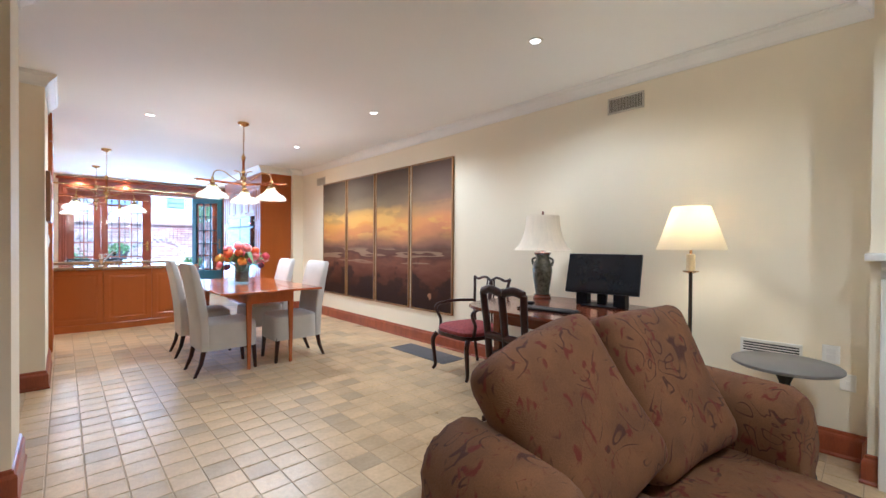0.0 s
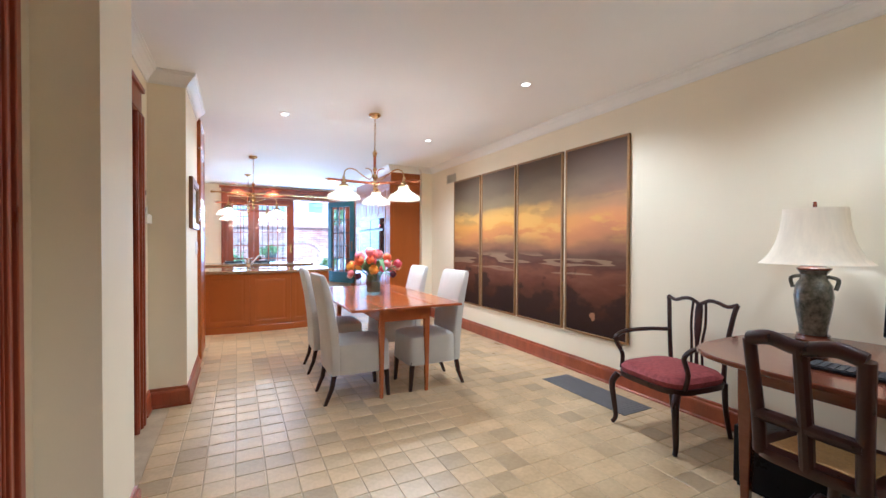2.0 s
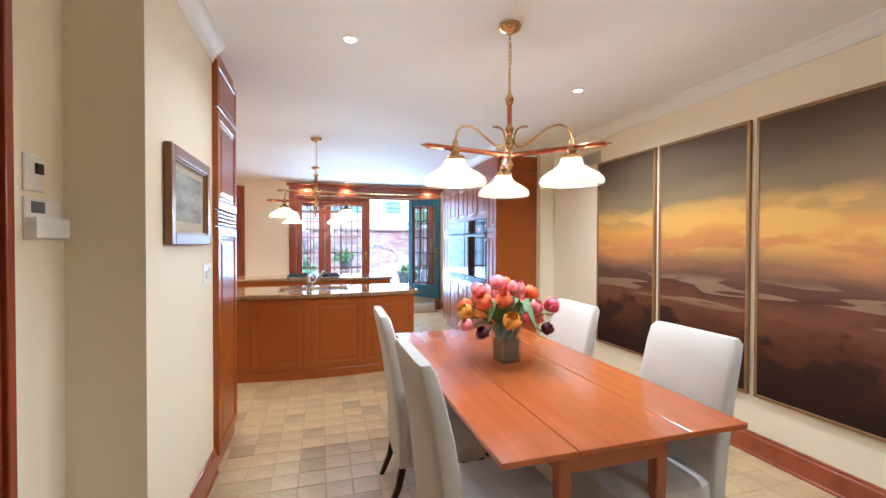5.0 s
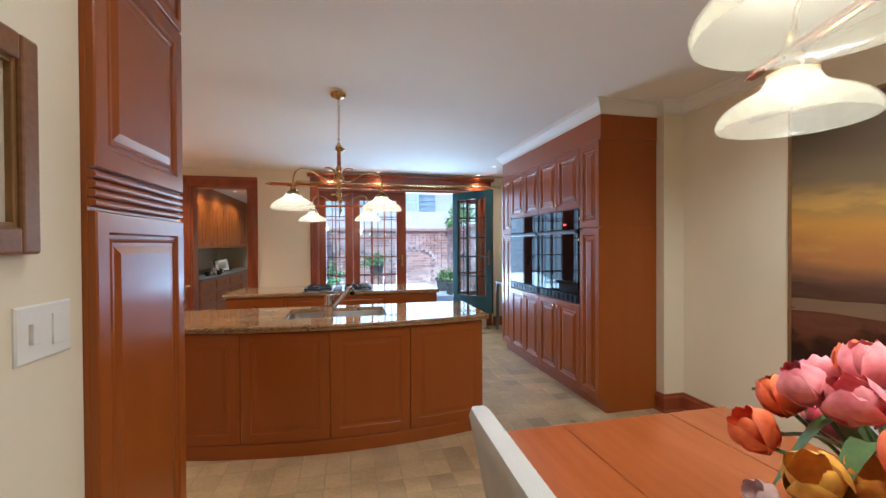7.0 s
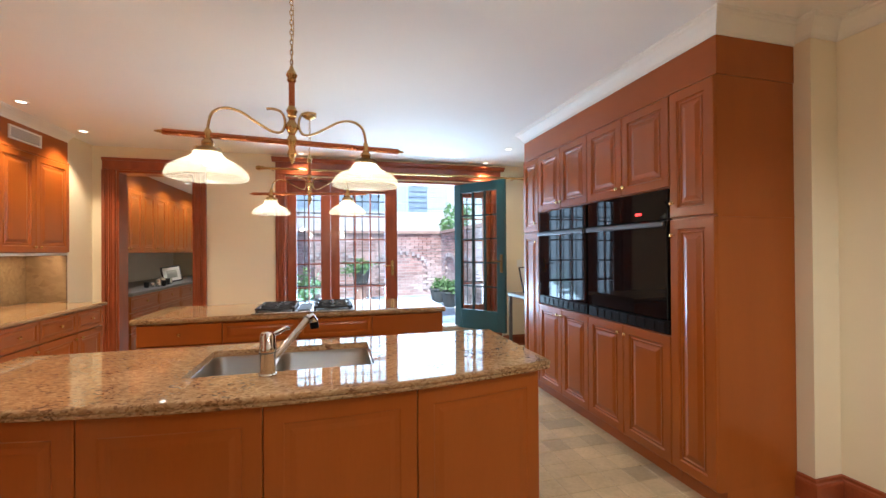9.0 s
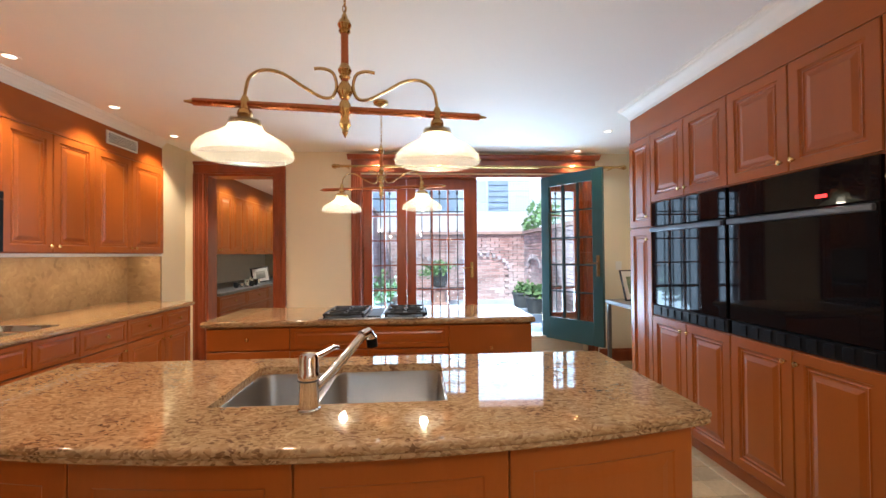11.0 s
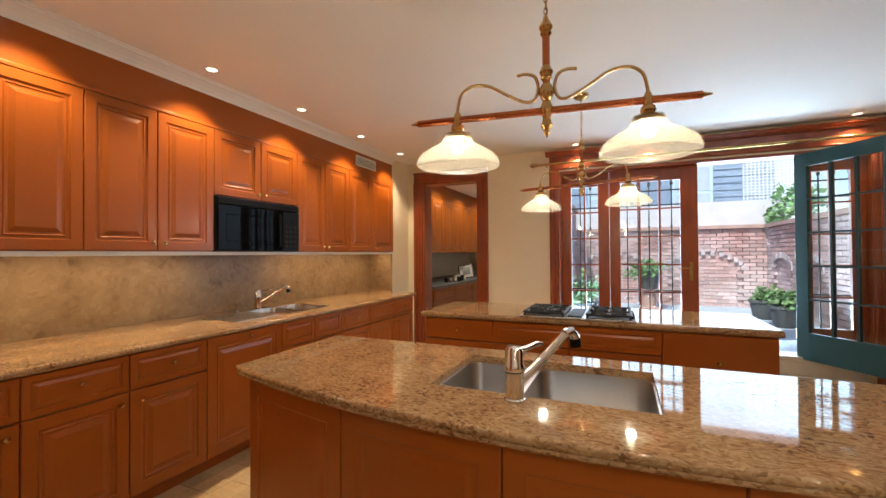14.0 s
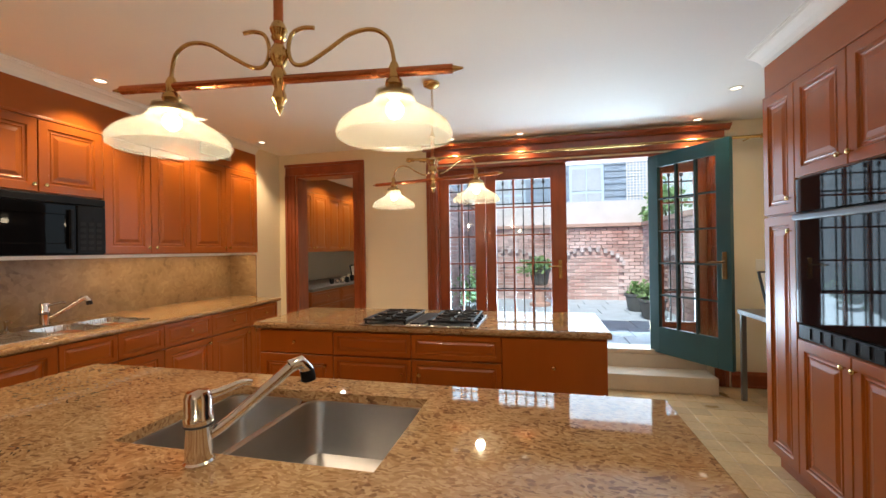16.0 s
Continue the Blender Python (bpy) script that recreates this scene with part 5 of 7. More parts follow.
pink = ramp_of(mathn("MULTIPLY", mathn("SUBTRACT", 1.9, sep.outputs[1]), 0.8), [(0.0, G(0)), (1.0, G(1))])
skyc = mixc(mathn("MULTIPLY", pink, 0.55), skyc, ramp_of(vw, [(0.40, (0.16, 0.09, 0.065)), (0.50, (0.28, 0.14, 0.09)), (0.58, (0.60, 0.23, 0.13)), (0.66, (0.42, 0.20, 0.15)), (0.80, (0.16, 0.105, 0.088)), (1.0, (0.095, 0.062, 0.050))]))
cloud = ramp_of(noise_yz(0.9, 3.0, 1.5, 7), [(0.49, G(0)), (0.545, G(1))])
skyc = mixc(mathn("MULTIPLY", cloud, mathn("MULTIPLY", ramp_of(v, [(0.47, G(0)), (0.56, G(1)), (0.66, G(1)), (0.74, G(0))]), 0.8)), skyc, (0.62, 0.36, 0.085))
hill = ramp_of(mathn("SUBTRACT", mathn("ADD", 0.39, mathn("MULTIPLY", noise_yz(1.0, 0.02, 2.2, 3), 0.11)), v), [(0.0, G(0)), (0.035, G(1))])
land = ramp_of(mathn("ADD", v, mathn("MULTIPLY", mathn("SUBTRACT", noise_yz(1.0, 3.0, 2.6, 6), 0.5), 0.20)),
               [(0.02, (0.032, 0.013, 0.008)), (0.14, (0.060, 0.023, 0.013)), (0.24, (0.115, 0.042, 0.022)), (0.31, (0.165, 0.064, 0.034)), (0.36, (0.095, 0.041, 0.026)), (0.42, (0.13, 0.070, 0.045))])
river = ramp_of(noise_yz(0.8, 8.5, 1.2, 1.5), [(0.535, G(0)), (0.55, G(1)), (0.62, G(1)), (0.64, G(0))])
rv = mathn("MULTIPLY", river, ramp_of(v, [(0.27, G(0)), (0.32, G(1)), (0.40, G(1)), (0.43, G(0))]))
land = mixc(mathn("MULTIPLY", rv, 0.62), land, (0.33, 0.225, 0.13))
tree = ramp_of(mathn("SUBTRACT", noise_yz(1.6, 2.2, 1.8, 7), mathn("MULTIPLY", v, 1.15)), [(0.25, G(0)), (0.33, G(1))])
land = mixc(mathn("MULTIPLY", tree, 0.8), land, (0.028, 0.015, 0.012))
blot = mathn("ADD", mathn("POWER", mathn("DIVIDE", mathn("SUBTRACT", sep.outputs[1], 0.92), 0.055), 2), mathn("POWER", mathn("DIVIDE", mathn("SUBTRACT", sep.outputs[2], 0.61), 0.085), 2))
blot = mathn("ADD", blot, mathn("MULTIPLY", noise_yz(1, 1, 22, 3), 1.2))
land = mixc(mathn("MULTIPLY", ramp_of(blot, [(0.85, G(1)), (1.0, G(0))]), 0.75), land, (0.40, 0.20, 0.09))
l.new(mixc(hill, skyc, land), b.inputs["Base Color"])
b.inputs["Roughness"].default_value = 0.5
b.inputs["Specular IOR Level"].default_value = 0.08
bp = n.new("ShaderNodeBump")
bp.inputs["Strength"].default_value, bp.inputs["Distance"].default_value = 0.15, 0.004
l.new(noise_yz(1.0, 1.0, 160, 3), bp.inputs["Height"])
l.new(bp.outputs[0], b.inputs["Normal"])
GILT = pm("dull_gilt_frame", (0.27, 0.15, 0.055), 0.42, 0.35, var=0.15, scale=14)

for y0 in (0.505, 1.338, 2.171, 3.004):
    y1 = y0 + 0.790
    t = thing("landscape_painting", (-0.02, (y0 + y1) / 2, 0.41), "tall framed sunset landscape panel, one of four", "painting", "four painting panels")
    for a, c, d_, e in ((y0, y0 + 0.022, 0.41, 2.315), (y1 - 0.022, y1, 0.41, 2.315), (y0 + 0.022, y1 - 0.022, 0.41, 0.432), (y0 + 0.022, y1 - 0.022, 2.293, 2.315)):
        part("frame_bar", B(-0.030, -0.002, a, c, d_, e, 0.004), GILT, t, world=True)
    part("canvas", B(-0.024, -0.006, y0 + 0.022, y1 - 0.022, 0.432, 2.293), ART, t, "oil-painted canvas", world=True)

# small picture by the refrigerator
t = thing("framed_picture", (LW + 0.02, 2.45, 1.442), "small landscape print in a wooden frame with a cream mount", "picture")
FRAMEW = pm("walnut_frame", (0.22, 0.10, 0.035), 0.35, var=0.2, scale=10, stretch=(1, 6, 6))
for a, c, d_, e in ((2.10, 2.155, 1.442, 1.892), (2.685, 2.735, 1.442, 1.892), (2.155, 2.685, 1.442, 1.497), (2.155, 2.685, 1.837, 1.892)):
    p = part("frame_bar", B(LW + 0.002, LW + 0.034, a, c, d_, e, 0.006), FRAMEW, t, world=True)
for a, c, d_, e in ((2.150, 2.165, 1.492, 1.842), (2.675, 2.690, 1.492, 1.842), (2.165, 2.675, 1.492, 1.507), (2.165, 2.675, 1.827, 1.842)):
    part("gilt_slip", B(LW + 0.004, LW + 0.024, a, c, d_, e, 0.003), GILT, t, world=True)
part("mount", B(LW + 0.004, LW + 0.010, 2.16, 2.68, 1.502, 1.832), pm("cream_mount", (0.55, 0.48, 0.36), 0.9, var=0.03), t, world=True)
PRINT = pm("hazy_print", (0.20, 0.20, 0.17), 0.7, col2=(0.42, 0.42, 0.36), var=0.25, scale=3.0, stretch=(1, 1.2, 5), detail=3)
part("print", B(LW + 0.0105, LW + 0.013, 2.215, 2.625, 1.557, 1.787), PRINT, t, "hazy hill landscape print", world=True)


# ---- soft shapes ----
def loft(bm, rings, n=24, e=0.5):
    """Skin over rounded-rectangle rings of (centre, half-width vector, half-depth vector)."""
    out = []
    for c, a, b_ in rings:
        c, a, b_ = Vector(c), Vector(a), Vector(b_)
        ring = []
        for k in range(n):
            t_ = math.tau * k / n
            x, y = math.cos(t_), math.sin(t_)
            ring.append(bm.verts.new(c + a * math.copysign(abs(x) ** e, x) + b_ * math.copysign(abs(y) ** e, y)))
        out.append(ring)
    for p, q in zip(out, out[1:]):
        for k in range(n):
            bm.faces.new((p[k], p[(k + 1) % n], q[(k + 1) % n], q[k]))
    bm.faces.new(out[0][::-1])
    bm.faces.new(out[-1])
    return bm


def cushion(bm, m, w, d_, h, e1=0.35, e2=0.3, nu=28, nv=14, lump=0.0):
    """A stuffed cushion, w by d_ by h thick."""
    rows = []
    s = lambda q, e: math.copysign(abs(q) ** e, q)
    for i in range(1, nv):
        ph = -math.pi / 2 + math.pi * i / nv
        row = []
        for k in range(nu):
            th = math.tau * k / nu
            p = Vector((w / 2 * s(math.cos(ph), e1) * s(math.cos(th), e2), d_ / 2 * s(math.cos(ph), e1) * s(math.sin(th), e2), h / 2 * s(math.sin(ph), 0.8)))
            if lump:
                p += p.normalized() * lump * noise.noise(p * 6 + Vector((w * 9, h * 7, 0)))
            row.append(bm.verts.new(m @ p))
        rows.append(row)
    for p, q in zip(rows, rows[1:]):
        for k in range(nu):
            bm.faces.new((p[k], p[(k + 1) % nu], q[(k + 1) % nu], q[k]))
    for row, z_ in ((rows[0], -1), (rows[-1], 1)):
        c = bm.verts.new(m @ Vector((0, 0, z_ * h / 2)))
        for k in range(nu):
            bm.faces.new((row[k], row[(k + 1) % nu], c))
    return bm


# ---- dining table and chairs ----
TZ = 0.785
t = thing("dining_table", (-1.84, 2.12, 0), "cherry drop-leaf dining table with square tapering legs", "table")
for a, c in ((-2.345, -2.073), (-2.070, -1.612), (-1.609, -1.337)):
    part("tabletop" if a == -2.070 else "leaf", B(a, c, 1.20, 3.06, TZ - 0.022, TZ, 0.004), TABLEWOOD, t, world=True)
part("apron", B(-2.06, -1.63, 1.30, 1.325, TZ - 0.135, TZ - 0.023, 0.002), TABLEWOOD, t, world=True)
part("apron", B(-2.06, -1.63, 2.935, 2.96, TZ - 0.135, TZ - 0.023, 0.002), TABLEWOOD, t, world=True)
part("apron", B(-2.075, -2.05, 1.30, 2.96, TZ - 0.135, TZ - 0.023, 0.002), TABLEWOOD, t, world=True)
part("apron", B(-1.64, -1.615, 1.30, 2.96, TZ - 0.135, TZ - 0.023, 0.002), TABLEWOOD, t, world=True)
for x in (-2.055, -1.635):
    for y in (1.325, 2.935):
        part("leg", loft(bmesh.new(), [((x, y, 0), (0.014, 0, 0), (0, 0.014, 0)), ((x, y, TZ - 0.14), (0.026, 0, 0), (0, 0.026, 0)), ((x, y, TZ - 0.023), (0.026, 0, 0), (0, 0.026, 0))], 16, 0.35), TABLEWOOD, t, world=True)


def dining_chair():
    c = thing("dining_chair", (0, 0, 0), "white slipcovered dining chair with dark tapered legs", "chair", "chairs round the table")
    part("seat", loft(bmesh.new(), [((0, 0, 0.235), (0.245, 0, 0), (0, 0.225, 0)), ((0, 0, 0.30), (0.243, 0, 0), (0, 0.223, 0)), ((0, 0, 0.44), (0.238, 0, 0), (0, 0.218, 0)), ((0, 0, 0.478), (0.232, 0, 0), (0, 0.212, 0)), ((0, 0, 0.497), (0.20, 0, 0), (0, 0.185, 0))], 40, 0.28), FABRIC, c, smooth=True)
    rings = []
    for z_, x, hw, th in ((0.24, -0.235, 0.222, 0.040), (0.45, -0.240, 0.222, 0.042), (0.60, -0.252, 0.224, 0.044), (0.80, -0.282, 0.226, 0.042), (0.96, -0.318, 0.226, 0.037), (1.035, -0.338, 0.222, 0.033), (1.058, -0.344, 0.205, 0.022)):
        rings.append(((x, 0, z_), (th, 0, 0), (0, hw, 0)))
    part("backrest", loft(bmesh.new(), rings, 40, 0.3), FABRIC, c, smooth=True)
    for y in (-0.185, 0.185):
        part("leg", loft(bmesh.new(), [((0.225, y, 0), (0.014, 0, 0), (0, 0.014, 0)), ((0.205, y, 0.26), (0.021, 0, 0), (0, 0.021, 0))], 12, 0.4), MAHOGANY, c)
        part("leg", loft(bmesh.new(), [((-0.315, y, 0), (0.014, 0, 0), (0, 0.014, 0)), ((-0.265, y, 0.12), (0.018, 0, 0), (0, 0.018, 0)), ((-0.235, y, 0.27), (0.021, 0, 0), (0, 0.021, 0))], 12, 0.4), MAHOGANY, c)
    return c


ch = dining_chair()
ch.matrix_basis = pose(-2.205, 1.555, 0, 0, 0, 1)
copy_thing(ch, pose(-2.195, 2.43, 0, 0, 0, -2))
copy_thing(ch, pose(-1.555, 1.545, 0, 0, 0, 181))
copy_thing(ch, pose(-1.56, 2.45, 0, 0, 0, 178))

# vase of tulips
VG = glass("vase_glass", (0.90, 0.93, 0.90), 0.02)
VX, VY = -1.86, 2.19
t = thing("glass_vase", (VX, VY, TZ), "square clear glass vase with water on the table", "vase")
bm = bmesh.new()
for a in range(4):
    m = Matrix.Translation((VX, VY, 0)) @ Matrix.Rotation(radians(90 * a + 12), 4, "Z")
    r = bmesh.ops.create_cube(bm, size=1, matrix=m @ Matrix.LocRotScale((0.058, 0, TZ + 0.10), None, (0.006, 0.122, 0.20)))
part("glass", bm, VG, t, world=True)
part("base", lathe(bmesh.new(), [(0.076, TZ + 0.001), (0.076, TZ + 0.018)], axis=Matrix.Translation((VX, VY, 0)) @ Matrix.Rotation(radians(57), 4, "Z"), steps=4), VG, t, world=True)
part("water", lathe(bmesh.new(), [(0.072, TZ + 0.019), (0.072, TZ + 0.13)], axis=Matrix.Translation((VX, VY, 0)) @ Matrix.Rotation(radians(57), 4, "Z"), steps=4), pm("vase_water", (0.16, 0.15, 0.11), 0.05, var=0.2), t, "murky water with stems", world=True)
STEM = pm("stem_green", (0.09, 0.17, 0.05), 0.5, col2=(0.14, 0.24, 0.08), var=0.2, scale=12)
PET = {"pink": pm("pink_petals", (0.80, 0.15, 0.20), 0.6, col2=(0.88, 0.34, 0.34), var=0.15, scale=25),
       "orange": pm("orange_petals", (0.80, 0.085, 0.02), 0.6, col2=(0.88, 0.22, 0.05), var=0.15, scale=25),
       "yellow": pm("yellow_petals", (0.75, 0.30, 0.03), 0.5, col2=(0.85, 0.48, 0.05), var=0.15, scale=25),
       "red": pm("red_petals", (0.58, 0.05, 0.09), 0.5, col2=(0.72, 0.12, 0.18), var=0.15, scale=25),
       "dark": pm("maroon_petals", (0.06, 0.006, 0.016), 0.5, col2=(0.12, 0.01, 0.03), var=0.15, scale=25),
       "white": pm("pale_petals", (0.75, 0.50, 0.48), 0.5, col2=(0.85, 0.66, 0.60), var=0.1, scale=25)}
fl = thing("tulip_bouquet", (VX, VY, TZ + 0.02), "loose bouquet of pink, orange and yellow tulips", "flowers")
rng = random.Random(7)


def bloom(bm, m, r, openness):
    """Six cupped petals with ruffled rims."""
    for k in range(6):
        a = k * math.tau / 6 + rng.uniform(-0.15, 0.15)
        rr = r * (1.0 if k % 2 else 0.86)
        grid = []
        for i in range(8):
            v_ = i / 7
            out = rr * (math.sin(0.25 + v_ * 2.35) * 0.92 + openness * 0.7 * v_ * v_)
            up = r * 1.9 * v_
            wd = rr * 0.98 * math.sin((0.14 + v_ * 0.80) * math.pi) ** 0.6
            rim = 0.05 * r * (v_ > 0.8)
            grid.append([bm.verts.new(m @ Vector((math.cos(a) * (out - 0.34 * j * j * wd) - math.sin(a) * j * wd, math.sin(a) * (out - 0.34 * j * j * wd) + math.cos(a) * j * wd,
                                                   up - 0.25 * j * j * r * v_ + rng.uniform(-1, 1) * rim))) for j in (-1, -0.7, -0.35, 0, 0.35, 0.7, 1)])
        for p, q in zip(grid, grid[1:]):
            for j in range(6):
                bm.faces.new((p[j], p[j + 1], q[j + 1], q[j]))


HEADS = [("pink", -0.10, 0.02, 1.24, 0.045), ("pink", 0.02, -0.06, 1.26, 0.050), ("orange", -0.14, -0.07, 1.20, 0.050), ("white", 0.07, 0.05, 1.25, 0.045), ("orange", 0.12, -0.01, 1.23, 0.045),
         ("pink", 0.16, 0.09, 1.19, 0.042), ("red", 0.20, -0.07, 1.17, 0.046), ("white", 0.22, -0.02, 1.14, 0.038), ("yellow", -0.20, 0.0, 1.14, 0.045), ("yellow", -0.05, -0.16, 1.11, 0.050),
         ("dark", -0.17, -0.12, 1.06, 0.036), ("red", 0.03, -0.17, 1.13, 0.036), ("orange", -0.08, 0.14, 1.20, 0.045), ("pink", 0.05, 0.16, 1.21, 0.050), ("pink", -0.02, 0.05, 1.28, 0.048),
         ("yellow", 0.12, 0.17, 1.13, 0.042), ("dark", 0.13, -0.16, 1.07, 0.034), ("orange", -0.16, 0.12, 1.15, 0.045), ("pink", -0.22, -0.06, 1.09, 0.036), ("red", -0.01, -0.02, 1.18, 0.045), ("white", -0.19, 0.09, 1.05, 0.032),
         ("orange", -0.06, -0.10, 1.21, 0.045), ("pink", 0.09, -0.11, 1.17, 0.044), ("red", 0.17, 0.02, 1.12, 0.040), ("pink", -0.11, 0.08, 1.25, 0.044), ("orange", 0.04, 0.10, 1.27, 0.044),
         ("yellow", -0.13, -0.02, 1.14, 0.040), ("red", 0.00, 0.12, 1.14, 0.042), ("pink", 0.20, 0.05, 1.08, 0.036)]
for col, dx, dy, z_, r in HEADS:
    base = Vector((VX + rng.uniform(-0.03, 0.03), VY + rng.uniform(-0.03, 0.03), TZ + 0.025))
    dx, dy, z_ = dx * 1.08, dy * 1.08, z_ - 0.035
    top = Vector((VX + dx, VY + dy, z_ - 0.06))
    mid = Vector((VX + dx * 0.42, VY + dy * 0.42, TZ + 0.22))
    st_ = part("stem", tube(bmesh.new(), spline([base, mid, top], 5), 0.0042, 6), STEM, fl, world=True)
    lean = Vector((dx * 1.5, dy * 1.5, 0.35)).normalized()
    bm = bmesh.new()
    bloom(bm, Matrix.Translation(top) @ lean.to_track_quat("Z", "Y").to_matrix().to_4x4(), r * 0.94, rng.uniform(0.0, 0.45))
    part("bloom", bm, PET[col], st_, col + " tulip bloom", world=True, smooth=True)
for k in range(16):
    a = k * math.tau / 16 + rng.uniform(-0.2, 0.2)
    L_ = rng.uniform(0.20, 0.30)
    bm = bmesh.new()
    pts = spline([(VX, VY, TZ + 0.12), (VX + 0.06 * math.cos(a), VY + 0.06 * math.sin(a), TZ + 0.24), (VX + L_ * 0.6 * math.cos(a), VY + L_ * 0.6 * math.sin(a), TZ + 0.30 + rng.uniform(-0.03, 0.08)), (VX + L_ * math.cos(a), VY + L_ * math.sin(a), TZ + 0.26 + rng.uniform(-0.06, 0.1))], 5)
    row = []
    for i, p in enumerate(pts):
        w = 0.029 * math.sin(math.pi * (0.12 + 0.86 * i / (len(pts) - 1))) + 0.001
        s_ = Vector((-math.sin(a), math.cos(a), 0.25))
        row.append([bm.verts.new(p - s_ * w), bm.verts.new(p + Vector((0, 0, -0.006))), bm.verts.new(p + s_ * w)])
    for p, q in zip(row, row[1:]):
        for j in (0, 1):
            bm.faces.new((p[j], p[j + 1], q[j + 1], q[j]))
    part("leaf", bm, STEM, fl, world=True, smooth=True)

# ---- wall fittings ----
VENTC = pm("vent_paint", (0.55, 0.50, 0.40), 0.6, var=0.04)
grille("wall_vent", face_map("-x", 0.0), -1.655, -1.36, 2.37, 2.505, 24, True, VENTC, label="white louvred air vent high on the wall")
grille("wall_register", face_map("-x", 0.0), -2.63, -2.31, 0.535, 0.635, 6, label="white louvred heating register on the wall")
grille("wall_vent", face_map("-x", 0.0), 3.775, 4.075, 2.32, 2.455, 24, True, VENTC, label="cream louvred air vent high on the wall")


def plate(name, f, u0, u1, v0, v1, label, category, bits=(), mat=None):
    t = thing(name, f((u0 + u1) / 2, v0, 0), label, category)
    part("plate", panel(bmesh.new(), f, u0, u1, v0, v1, [(0, 0.0005), (0, 0.004), (0.004, 0.007)]), mat or WHITEP, t, world=True)
    for nm, a, c, d_, e, h, mt in bits:
        part(nm, panel(bmesh.new(), f, a, c, d_, e, [(0, 0.006), (0, h), (0.001, h + 0.001)]), mt, t, world=True)
    return t


plate("wall_switch", face_map("+x", LW), 2.70, 2.872, 1.205, 1.33, "white double light switch plate with dimmer", "light switch",
      [("rocker", 2.735, 2.757, 1.245, 1.29, 0.016, WHITEP), ("rocker", 2.805, 2.84, 1.232, 1.303, 0.010, WHITEP)])
plate("thermostat", face_map("+x", DW), 1.705, 1.895, 1.462, 1.60, "white wall thermostat with a small grey display", "thermostat", [("display", 1.735, 1.80, 1.55, 1.588, 0.009, SILVER), ("flap", 1.71, 1.89, 1.467, 1.535, 0.034, WHITEP)])
plate("alarm_sensor", face_map("+x", DW), 1.705, 1.80, 1.62, 1.74, "small beige wall control with a round black dial", "wall control", [("dial", 1.755, 1.79, 1.68, 1.715, 0.013, IRON)])
plate("wall_outlet", face_map("-x", 0.0), -2.80, -2.72, 0.55, 0.66, "white electrical outlet plate on the wall", "outlet", [("socket", -2.78, -2.74, 0.57, 0.60, 0.009, PAPER), ("socket", -2.78, -2.74, 0.61, 0.64, 0.009, PAPER)])
plate("phone_jack", face_map("-x", 0.0), -2.87, -2.80, 0.40, 0.50, "white wall jack plate", "outlet", [("socket", -2.845, -2.825, 0.44, 0.46, 0.009, PAPER)])
plate("wall_outlet", face_map("-x", -0.022), 4.02, 4.12, 0.045, 0.115, "white outlet set in the wooden baseboard", "outlet", [("socket", 4.03, 4.065, 0.06, 0.10, 0.009, PAPER)])
plate("wall_switch", face_map("-y", FAR), -0.10, -0.02, 1.17, 1.28, "cream light switch plate beside the garden door", "light switch", [("rocker", -0.075, -0.045, 1.20, 1.25, 0.011, WHITEP)])

# floor register
t = thing("floor_mat", (-0.34, 0.62, 0), "flat dark grey ribbed metal floor register", "floor vent")
part("plate", B(-0.50, -0.18, 0.15, 1.09, 0.001, 0.006, 0.001), SILVER, t, world=True)
for i in range(30):
    y = 0.175 + i * 0.0305
    part("rib", B(-0.485, -0.195, y, y + 0.016, 0.006, 0.0085), SILVER, t, world=True)


# ---- sitting end of the room ----
# carved armchair against the wall, facing the room (local +x is its front)
ac = thing("armchair", (-0.42, -0.175, 0), "dark mahogany armchair with red damask seat and pierced splat", "armchair", rz=174)
part("seat", loft(bmesh.new(), [((0.02, 0, 0.400), (0.255, 0, 0), (0, 0.260, 0)), ((0.02, 0, 0.435), (0.262, 0, 0), (0, 0.268, 0)), ((0.02, 0, 0.462), (0.24, 0, 0), (0, 0.245, 0)), ((0.02, 0, 0.474), (0.15, 0, 0), (0, 0.16, 0))], 36, 0.5), DAMASK, ac, "red damask upholstered seat", smooth=True)
part("seat_rail", loft(bmesh.new(), [((0.02, 0, 0.365), (0.262, 0, 0), (0, 0.268, 0)), ((0.02, 0, 0.401), (0.266, 0, 0), (0, 0.272, 0))], 36, 0.5), MAHOGANY, ac, smooth=True)
